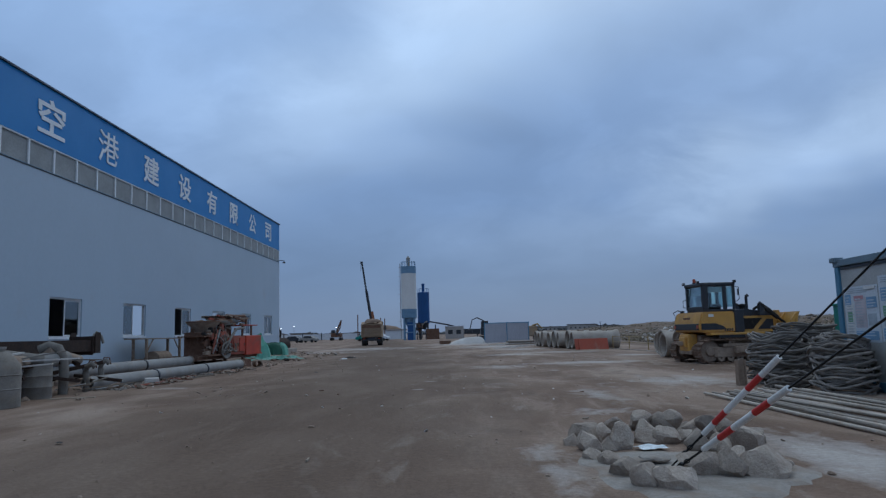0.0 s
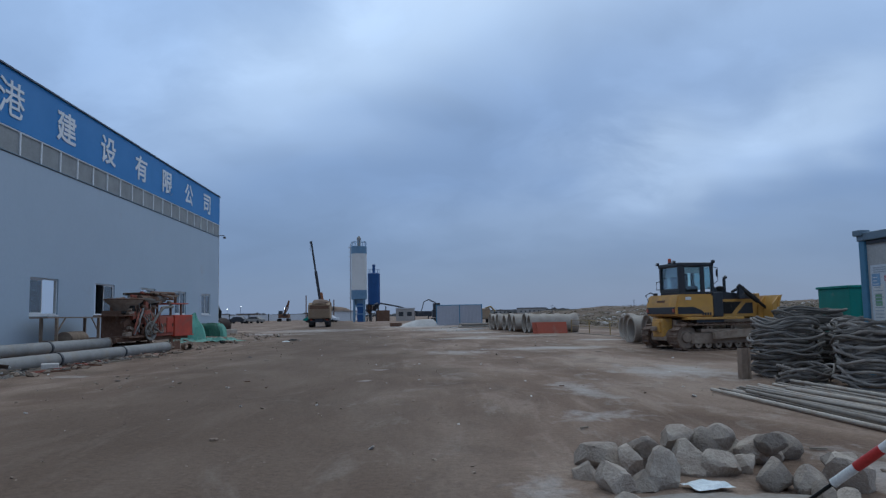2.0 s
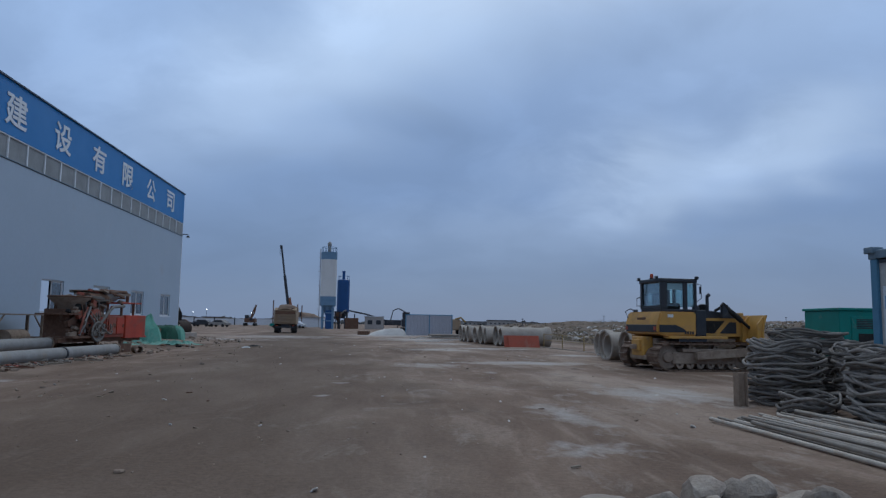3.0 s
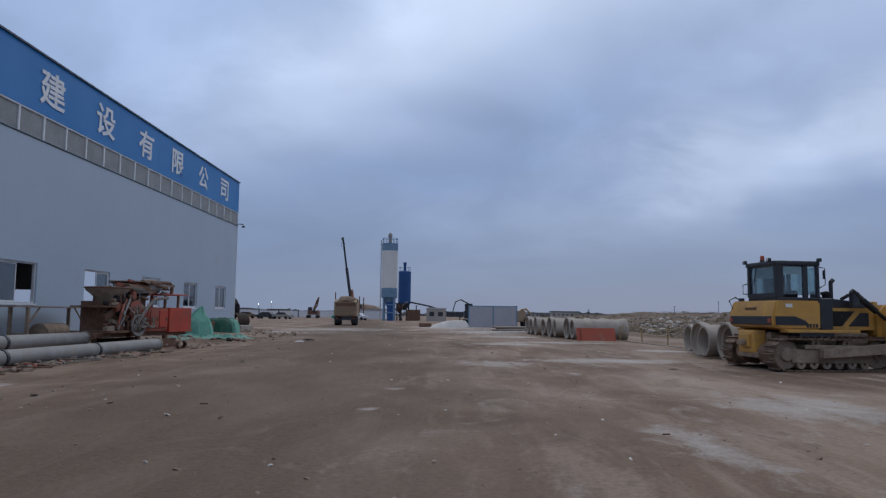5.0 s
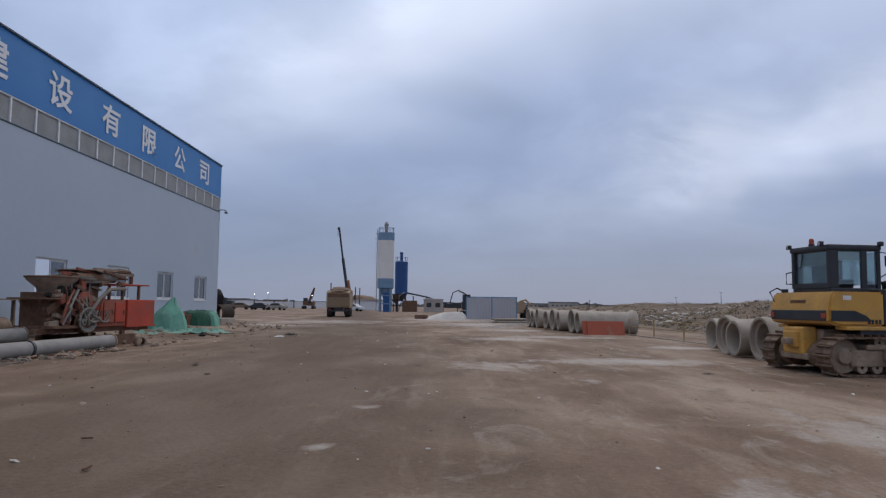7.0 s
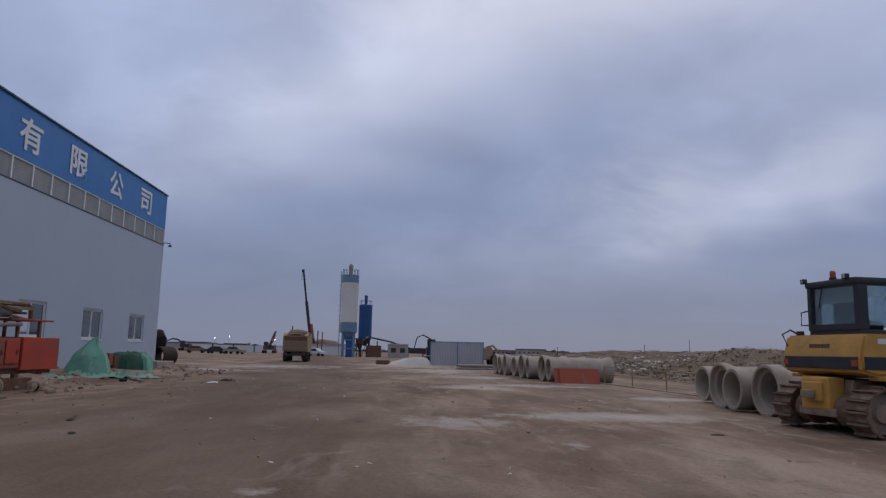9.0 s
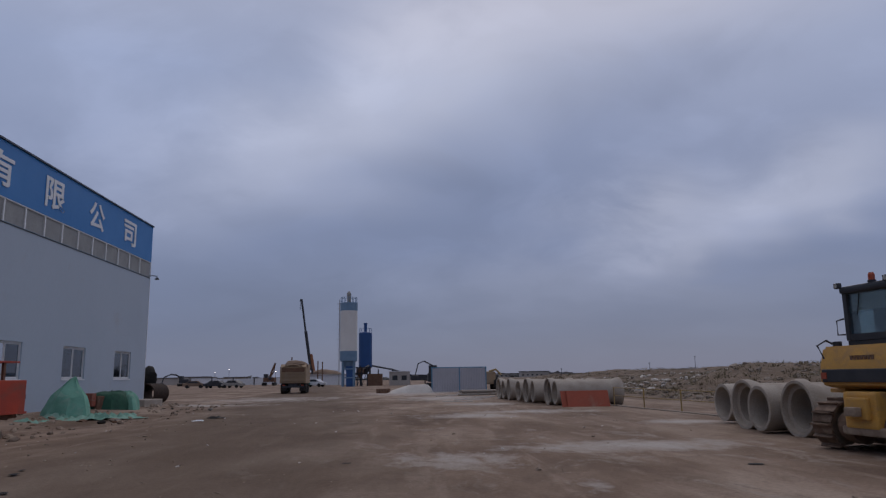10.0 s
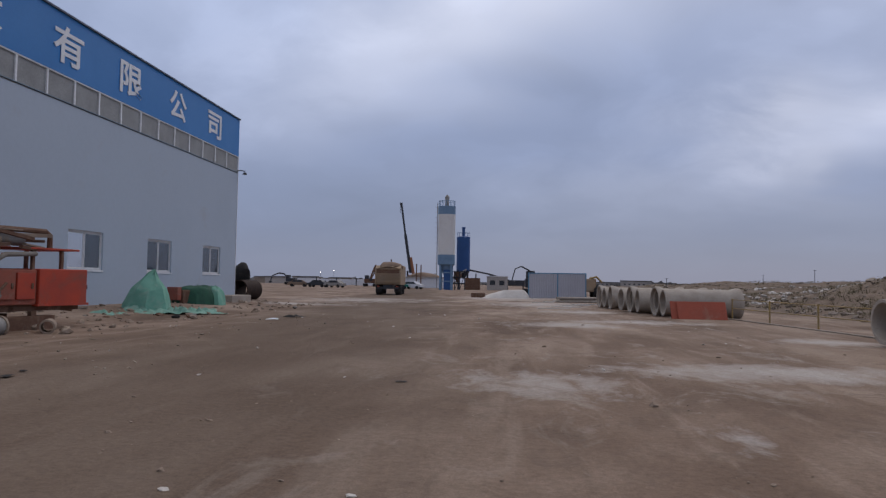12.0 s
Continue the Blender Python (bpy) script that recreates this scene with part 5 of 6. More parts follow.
def build_tarps():
    solid("covered_pump", drape(0.9, 0.8, 1.55, (0.22, 0.1), 5.2, flat=1.25), TARP, pose(-12.5, 44.9, 0.08, 0, 0, 15), "peaked machine covered with a green dust net", "tarpaulin", smooth=True, crease=24)
    solid("dust_net", ripple_sheet(1.9, 1.2, 2.0, 0.26), TARP_PALE, pose(-11.5, 44.6, 0.02, 0, 0, 40), "crumpled pale green dust net on the ground", "tarpaulin", smooth=True)
    solid("dust_net", ripple_sheet(0.9, 0.7, 6.0, 0.14), TARP_PALE, pose(-12.4, 41.8, 0.04, 0, 0, 80), "crumpled pale green dust net beside the pump", "tarpaulin", smooth=True)
    mc = thing("covered_machine", pose(-13.2, 50.9, 0.04, 0, 0, 62) @ Matrix.Diagonal((0.82, 0.82, 0.92, 1)), "low machine half covered by a dark green net", "machine")
    part("machine_body", box(B(), -1.3, 1.0, -0.5, 0.6, 0.05, 0.86, bevel=0.08), RUST, mc)
    part("red_end", box(B(), -1.62, -1.36, -0.45, 0.5, 0.35, 1.0, bevel=0.03), REDOLD, mc, "dull red end plate")
    part("cover", drape(1.45, 0.85, 1.02, (0, 0), 4.1, flat=5.0), TARPDARK, mc, "dark green dust net", True)
    part("cover_fold", drape(0.62, 0.8, 1.0, (0.1, 0), 7.7, flat=3.0), TARP, mc, "green dust net fold", True).location = (1.0, -0.2, 0)
    solid("concrete_block", box(B(), -0.5, 0.5, -1.0, 1.0, -0.05, 0.5, bevel=0.05), CONC, pose(-13.1, 55.2, 0.02, 0, 0, -8), "low mossy grey concrete block by the wall", "block")
    bm = lathe(B(), [(0.62, 0), (0.68, 0.0), (0.68, 1.7), (0.62, 1.7)], Matrix.Rotation(math.pi / 2, 4, "X"), 30, closed=True)
    solid("rusty_culvert", bm, RUSTDARK, pose(-15.95, 66.0, 0.66, 0, 0, -14), "wide dark rusty culvert pipe beyond the corner", "pipe", smooth=True)
    bm = stone(1.25, 515, 1.35, 9)
    solid("black_cover", bm, BLACK, pose(-16.75, 65.4, 1.55, 0, 0, 20), "black sheeted heap behind the corner", "tarpaulin", smooth=True)
    rng = random.Random(31)
    for k in range(16):
        s = rng.uniform(0.1, 0.3)
        solid("yard_debris", stone(s, 400 + k, 0.5, 6), (MUDSTEEL, SLURRY, RUST, BLACK)[k % 4], pose(rng.uniform(-12.5, -8.5), rng.uniform(40, 54), 0.05), "small piece of debris on dirt", "rubble", "yard debris", smooth=True)
    solid("white_sheet", ripple_sheet(0.22, 0.15, 9.0, 0.03, 12), PAPER, pose(-6.55, 42.2, 0.0, 0, 0, 20), "crumpled white sheet lying on dirt", "litter", smooth=True)
    solid("plastic_bag", ripple_sheet(0.17, 0.12, 4.0, 0.10, 26), PAPER, pose(2.5, 8.25, 0.02, 0, 0, 12), "crumpled white plastic bag among rocks", "litter", smooth=True)
    solid("dark_rag", ripple_sheet(0.4, 0.3, 11.0, 0.12, 12), BLACK, pose(-6.4, 44.0, 0.0, 0, 0, 60), "dark rag lying on dirt", "litter", smooth=True)


build_concrete_pump()
build_steel_pipes()
build_junk()
build_tarps()


# ---- east side: hose coils, tubes, cabin ----
def build_coils():
    loops = []
    for k in range(8):
        rng = random.Random(50 + k)
        pts = []
        for i in range(30):
            a = i * math.tau / 30
            w = 1 + 0.05 * math.sin(2 * a + k) + 0.035 * math.sin(5 * a + 2 * k)
            pts.append((0.70 * w * math.copysign(abs(math.cos(a)) ** 0.8, math.cos(a)), 0.52 * w * math.copysign(abs(math.sin(a)) ** 0.8, math.sin(a)), 0.045 * math.sin(a * 2 + k) + 0.04 * math.sin(3 * a + 1.7 * k)))
        loops.append(finish(tube(B(), pts, 0.026, 7, True), "hose_loop", HOSE, True))
    rng = random.Random(60)
    for x, y, h, s, a in ((7.95, 17.15, 1.12, 0.95, 8), (9.15, 18.3, 1.34, 1.08, -6), (8.05, 14.45, 1.06, 0.95, 78), (9.35, 16.9, 1.1, 0.85, 40), (7.55, 15.75, 0.30, 0.8, 30)):
        c = thing("hose_coil", pose(x, y, 0.02, 0, 0, a), "tall stack of old grey rubber hose coils", "hose", "stacked hose coils")
        layers = int(h / 0.05)
        for j in range(layers):
            for shrink in (1.0, 0.84):
                o = new("hose_loop", rng.choice(loops))
                o.parent = c
                k = s * shrink * (1 + rng.uniform(-0.09, 0.08)) * (1 - 0.06 * (j / layers) ** 2)
                o.matrix_basis = Matrix.LocRotScale((rng.uniform(-0.06, 0.06), rng.uniform(-0.06, 0.06), 0.05 + j * 0.05), Euler((radians(rng.uniform(-5, 5)), radians(rng.uniform(-5, 5)), radians(rng.choice((0, 180)) + rng.uniform(-14, 14)))), (k, k, 1.0))


def build_tubes():
    rng = random.Random(70)
    for k in range(30):
        layer = 0 if k < 20 else 1
        i = k if k < 20 else (k - 20) * 1.6 + 2
        x = 5.32 + i * 0.115
        r = 0.021 if k % 4 else 0.030
        tip = 14.3 + 0.06 * i + rng.uniform(-0.6, 0.5) - (0.3 if layer else 0)
        a = rng.uniform(-1.5, 1.5) * (2.2 if layer else 1.0)
        bm = lathe(B(), [(r, 0), (r, 10.5), (r - 0.006, 10.5), (r - 0.006, 0)], Matrix.Rotation(math.pi / 2, 4, "X"), 10, closed=True)
        solid("scaffold_tube", bm, RODS, pose(x, tip, r + 0.008 + (0.055 if layer else 0.0), 0, 0, a + 2.5), "long grey scaffold tube in a loose pile", "scaffold tube", "pile of scaffold tubes", smooth=True)
    st = thing("steel_stub", pose(6.88, 16.75, -0.02, 0, 0, 12), "short grey steel channel post standing in dirt", "post")
    part("web", box(B(), -0.09, 0.09, -0.012, 0.012, 0, 0.62), MUDSTEEL, st)
    for x in (-0.09, 0.09):
        part("flange", box(B(), x - 0.012, x + 0.012, -0.07, 0.07, 0, 0.62), MUDSTEEL, st)


def build_cabin():
    cb = thing("site_cabin", pose(8.62, 15.56, 0.0, 0, 0, 0), "light blue framed grey site cabin with posters", "cabin")
    L, W, H = 6.0, 2.9, 2.76
    part("wall", box(B(), 0.05, 0.11, -L + 0.15, -0.15, 0.2, H - 0.18), CABINWALL, cb, "grey-white panel wall")
    part("end_wall", box(B(), 0.15, W - 0.15, -0.11, -0.05, 0.2, H - 0.18), CABINWALL, cb)
    part("back_wall", box(B(), W - 0.11, W - 0.05, -L + 0.15, -0.15, 0.2, H - 0.18), CABINWALL, cb)
    part("end_wall", box(B(), 0.15, W - 0.15, -L + 0.05, -L + 0.11, 0.2, H - 0.18), CABINWALL, cb)
    for x in (0.0, W - 0.16):
        for y in (-L, -0.16):
            part("corner_post", box(B(), x, x + 0.16, y, y + 0.16, 0.2, H - 0.16, bevel=0.015), CABINBLUE, cb)
    for y in (-L, -0.16):
        part("roof_beam", box(B(), -0.02, W + 0.02, y - 0.02, y + 0.18, H - 0.16, H, bevel=0.02), CABINBEAM, cb)
        part("base_beam", box(B(), 0, W, y, y + 0.16, 0.0, 0.2, bevel=0.015), CABINBLUE, cb)
    for x in (0.0, W - 0.16):
        part("roof_beam", box(B(), x - 0.02, x + 0.18, -L + 0.18, -0.18, H - 0.155, H - 0.005, bevel=0.02), CABINBEAM, cb)
        part("base_beam", box(B(), x, x + 0.16, -L + 0.16, -0.16, 0.0, 0.2, bevel=0.015), CABINBLUE, cb)
    part("roof_sheet", box(B(), 0.1, W - 0.1, -L + 0.1, -0.1, H - 0.10, H - 0.04), CABINWALL, cb)
    part("roof_corner", box(B(), -0.07, 0.14, -0.16, 0.06, H - 0.06, H + 0.05, bevel=0.02), CABINBEAM, cb)
    part("drip_edge", box(B(), 0.02, 0.05, -L + 0.2, -0.2, H - 0.23, H - 0.17), CABGREY, cb)
    # two notice boards side by side, the second hung higher
    inks = {"red": INK_RED, "blue": INK_BLUE, "green": INK_GREEN, "grey": INK_GREY, "pale": WHITE, "pink": INK_PINK}
    rng = random.Random(5)
    for near, wide, low, high, panels in (
        (0.24, 1.24, 0.98, 2.14, (("pale", 0.05, 0.30, 0.06, 0.74), ("green", 0.10, 0.18, 0.42, 0.22), ("blue", 0.04, 0.22, 0.78, 0.22), ("pink", 0.40, 0.40, 0.30, 0.62), ("red", 0.38, 0.34, 0.86, 0.10), ("blue", 0.38, 0.78, 0.05, 0.18), ("blue", 0.84, 0.34, 0.70, 0.22), ("grey", 0.86, 0.28, 0.34, 0.24))),
        (1.52, 1.30, 1.00, 2.30, (("blue", 0.06, 0.30, 0.80, 0.26), ("green", 0.10, 0.22, 0.50, 0.20), ("blue", 0.06, 1.16, 0.06, 0.20), ("pink", 0.50, 0.66, 0.36, 0.60), ("red", 0.48, 0.60, 1.04, 0.10), ("grey", 0.10, 0.26, 0.30, 0.14))),
    ):
        po = part("poster", box(B(), 0.035, 0.05, -near - wide, -near, low, high), POSTER, cb, "white notice board with coloured panels")
        for i, (name, a, w, b, h) in enumerate(panels):
            part("poster_panel", box(B(), 0.031 - 0.0012 * i, 0.0345, -near - a - w, -near - a, low + b, low + b + h), inks[name], po)
            for q in range(int(h / 0.06)):
                l = w * rng.uniform(0.5, 0.85)
                part("text_line", box(B(), 0.0285 - 0.0012 * i, 0.0305 - 0.0012 * i, -near - a - 0.03 - l, -near - a - 0.03, low + b + 0.025 + q * 0.06, low + b + 0.042 + q * 0.06), POSTER if name in ("blue", "red") else INK_GREY, po)
        for q in range(3):
            part("text_line", box(B(), 0.031, 0.0345, -near - wide * rng.uniform(0.6, 0.9), -near - 0.08, high - 0.06 - 0.04 * q, high - 0.04 - 0.04 * q), INK_GREY, po)
    part("torn_sheet", box(B(), 0.015, 0.03, -1.42, -1.02, 2.06, 2.12), WHITE, cb)
    gb = thing("generator_box", pose(13.9, 24.2, 0.0, 0, 0, -3), "teal green generator enclosure on the ground", "generator")
    part("body", box(B(), 0, 4.2, 0, 1.9, 0.25, 1.98, bevel=0.03), GREENBOX, gb)
    part("lid", box(B(), -0.05, 4.25, -0.05, 1.95, 1.98, 2.06, bevel=0.02), GREENBOX, gb)
    part("skid", box(B(), 0.1, 4.1, 0.1, 1.8, 0.0, 0.25), CABGREY, gb)
    for x in (0.35, 1.6, 2.9):
        dr = part("panel_door", box(B(), x, x + 1.0, -0.025, 0.0, 0.4, 1.8, bevel=0.01), GREENBOX, gb)
        for k in range(6):
            part("louvre", box(B(), x + 0.15, x + 0.85, -0.04, -0.026, 1.45 + k * 0.05, 1.475 + k * 0.05), CABGREY, dr)
    part("vent", box(B(), 0.55, 1.1, -0.045, -0.026, 0.95, 1.3), BLACK, gb)


def build_rail():
    rl = thing("yellow_rail", pose(11.0, 49.8, 0.0), "worn yellow steel guard rail along a white kerb", "guard rail")
    a, b = Vector((0, 0, 0)), Vector((1.5, -17.5, 0))
    n = 6
    for k in range(n):
        p = a.lerp(b, k / (n - 1))
        part("rail_post", cyl(B(), (p.x, p.y, -0.05), (p.x, p.y, 0.85), 0.032, seg=10), YELLOW2, rl)
    for z in (0.45, 0.82):
        part("rail_bar", cyl(B(), (a.x, a.y, z), (b.x, b.y, z - 0.04), 0.018, seg=8), YELLOW2, rl)
    kb = box(B(), -0.09, 0.09, -18.5, 0, -0.05, 0.035, bevel=0.01)
    solid("kerb", kb, RUBBLE, pose(10.75, 49.8, 0.0, 0, 0, 5), "pale low concrete kerb", "kerb", kind="structure")


build_coils()
build_tubes()
build_cabin()
build_rail()


# ---- spoil heaps and rubble on the east side ----
def scatter(name, material, count, seed, spot, sizes, label, category, flat=0.6, cuts=5):
    """Many loose pieces in one mesh, each its own island, lying on the ground."""
    rng = random.Random(seed)
    forms = []
    for k in range(6):
        bm = B()
        bmesh.ops.create_icosphere(bm, subdivisions=1, radius=1.0)
        for v in bm.verts:
            v.co *= 0.72 + 0.5 * rng.random()
            v.co.z *= flat
        bm.verts.ensure_lookup_table()
        forms.append(([v.co.copy() for v in bm.verts], [[v.index for v in f.verts] for f in bm.faces]))
        bm.free()
    verts, faces = [], []
    for _ in range(count):
        x, y = spot(rng)
        s = rng.uniform(*sizes) * rng.choice((0.5, 0.7, 1.0, 1.0, 1.5))
        t = Matrix.Translation((x, y, ground_height(x, y) + s * 0.12)) @ Euler((rng.uniform(-0.5, 0.5), rng.uniform(-0.5, 0.5), rng.uniform(0, 6.3))).to_matrix().to_4x4() @ Matrix.Diagonal((s * rng.uniform(0.7, 1.3), s * rng.uniform(0.5, 1.0), s * rng.uniform(0.5, 1.0), 1))
        vs, fs = rng.choice(forms)
        base = len(verts)
        verts += [tuple(t @ v) for v in vs]
        faces += [[base + i for i in f] for f in fs]
    me = bpy.data.meshes.new(name)
    me.from_pydata(verts, [], faces)
    me.materials.append(material)
    return tagged(new(name, me), label, category, kind="stuff")


def tufts(name, material, count, seed, spot, sizes, label):
    """Dry grass and twiggy scrub: clumps of leaning blades."""
    rng = random.Random(seed)
    verts, faces = [], []
    for _ in range(count):
        x, y = spot(rng)
        g = ground_height(x, y)
        h = rng.uniform(*sizes)
        for _ in range(20):
            a = rng.uniform(0, math.tau)
            r, w = h * 1.3 * rng.random(), h * rng.uniform(0.03, 0.08)
            px, py = x + r * math.cos(a), y + r * math.sin(a)
            lean, tall = rng.uniform(0.2, 1.2) * h, h * rng.uniform(0.25, 0.8)
            sx, sy = -math.sin(a) * w, math.cos(a) * w
            base = len(verts)
            verts += [(px - sx, py - sy, g - 0.03), (px + sx, py + sy, g - 0.03), (px + lean * math.cos(a), py + lean * math.sin(a), g + tall)]
            faces.append((base, base + 1, base + 2))
    me = bpy.data.meshes.new(name)
    me.from_pydata(verts, [], faces)
    me.materials.append(material)
    return tagged(new(name, me), label, "scrub", kind="stuff")


def east(rng):
    y = 36 + 150 * rng.random() ** 1.5
    return 15.0 + max(0.0, y - 40) * 0.09 + rng.random() ** 1.2 * (18 + y * 0.75), y


def row_band(rng):
    y = rng.choice((70, 78, 88, 105, 125)) + rng.gauss(0, 1.4)
    return 15 + (y - 40) * 0.12 + rng.random() * (y * 0.75), y


scatter("rubble_field", RUBBLE, 8500, 81, east, (0.05, 0.20), "broken pale rubble strewn over spoil heaps", "rubble")
scatter("rubble_bank", CHALK, 1500, 82, row_band, (0.08, 0.28), "whitish concrete rubble dumped in banks", "rubble")
tufts("scrub", SHRUB, 8500, 83, east, (0.12, 0.42), "low dry brown scrub on spoil heaps")
scatter("gravel", MUDSTEEL, 1100, 84, lambda r: (r.uniform(-9, 10), 2 + 45 * r.random() ** 1.4), (0.01, 0.026), "loose small stones on packed dirt", "gravel")
scatter("pipe_debris", SLURRY, 520, 86, lambda r: (-10.75 + 1.25 * r.random(), 20.5 + 12.5 * r.random()), (0.03, 0.10), "dark grey broken scraps along a pipe", "debris", 0.5)
scatter("wall_debris", MUDSTEEL, 420, 85, lambda r: (-14.4 + 5.5 * r.random() ** 1.6, r.uniform(15, 60)), (0.05, 0.16), "small rubble at the foot of the wall", "rubble")
for k, (x, y, s) in enumerate(((27.0, 58.0, 0.6), (30.0, 61.0, 0.8), (33.5, 57.0, 0.8), (24.5, 66.0, 0.6), (37.0, 66.0, 0.9))):
    solid("broken_slab", stone(s, 600 + k, 0.34, 5), RUBBLE, pose(x, y, ground_height(x, y) + 0.1, 14 * (-1) ** k, 10, 50 * k), "broken concrete slab lying on a spoil heap", "rubble", "broken slabs", smooth=True)
for k in range(9):
    rng = random.Random(700 + k)
    x, y = 13.6 + rng.random() * 2.5, 40 + rng.random() * 6
    l = rng.uniform(0.8, 1.8)
    solid("scrap_timber", box(B(), -l / 2, l / 2, -0.06, 0.06, 0, 0.05), TIMBER, pose(x, y, ground_height(x, y) + 0.03 + 0.03 * k, 0, rng.uniform(-6, 6), rng.uniform(0, 180)), "scrap timber heaped beside the rail", "timber", "scrap timber heap")


# ---- far end of the yard ----
def build_truck():
    tr = thing("dump_truck", pose(-10.7, 90.0, 0.0, 0, 0, 4), "dusty tan dump truck seen from behind", "truck")
    W = 1.28
    bm = prism(B(), [(0.0, 1.05), (-0.15, 2.7), (0.6, 3.0), (5.6, 3.0), (5.6, 1.05)], -W, W)
    t = Matrix(((0, 1, 0, 0), (1, 0, 0, 0), (0, 0, 1, 0), (0, 0, 0, 1)))
    bmesh.ops.transform(bm, matrix=t, verts=bm.verts[:])
    part("dump_body", bm, TAN, tr, "tan steel dump body")
    bm = B()
    pts = [(-W + 0.1 + (2 * W - 0.2) * k / 12, -0.2, 2.62 + 0.3 * math.sin(math.pi * k / 12)) for k in range(13)]
    part("top_hoop", tube(bm, pts, 0.06, 8), TAN, tr)
    # Body is solid; this dark panel stands in for its shaded inside.
    part("dark_opening_panel", box(B(), -W + 0.13, W - 0.13, -0.14, -0.08, 2.22, 2.72), RUST, tr, "rust-coloured panel standing in for the shaded inside of the body")
    part("tailgate", box(B(), -W + 0.1, W - 0.1, -0.20, -0.08, 1.1, 2.25, m=Matrix.Rotation(radians(-3), 4, "X"), bevel=0.02), TAN, tr, "dusty tailgate")
    part("load", stone(2.6, 77, 0.36, 5), SPOIL, tr, "brown heaped load", True).matrix_basis = pose(0, 1.4, 2.85)
    for z in (1.35, 1.75, 2.1):
        part("gate_rib", box(B(), -W + 0.2, W - 0.2, -0.27, -0.2, z - 0.04, z + 0.04), TAN, tr)
    for x in (-W + 0.05, W - 0.05):
        part("corner_pillar", box(B(), x - 0.08, x + 0.08, -0.24, -0.02, 1.05, 2.72, bevel=0.02), TAN, tr)
    part("under_run_bar", box(B(), -1.1, 1.1, -0.1, 0.0, 0.62, 0.78), CABGREY, tr)
    part("chassis", box(B(), -0.45, 0.45, 0.0, 7.4, 0.7, 1.05), CABGREY, tr)
    part("driver_cab", box(B(), -1.22, 1.22, 5.9, 7.7, 1.0, 3.1, bevel=0.12), TAN, tr)
    for x in (-1.45, 1.45):
        part("wing_mirror", box(B(), x - 0.1, x + 0.1, 7.4, 7.46, 2.0, 2.6), CABGREY, tr)
    for y in (0.9, 2.25, 6.6):
        for x in (-1.0, 1.0):
            wd = 0.28 if y < 5 else 0.16
            wh = part("wheel", lathe(B(), [(0.25, -wd), (0.48, -wd), (0.53, -wd * 0.7), (0.53, wd * 0.7), (0.48, wd), (0.25, wd)], Matrix.Translation((x, y, 0.53)) @ Matrix.Rotation(math.pi / 2, 4, "Y"), 22), BLACK, tr, "", True)
            part("rim", cyl(B(), (x - wd * 0.7, y, 0.53), (x + wd * 0.7, y, 0.53), 0.25, seg=16), MUDSTEEL, wh)
    for x in (-0.95, 0.95):
        part("mud_flap", box(B(), x - 0.3, x + 0.3, 0.05, 0.07, 0.3, 0.9), BLACK, tr)
        part("tail_lamp", box(B(), x - 0.12, x + 0.12, -0.12, -0.1, 0.82, 0.92), BEACON, tr)


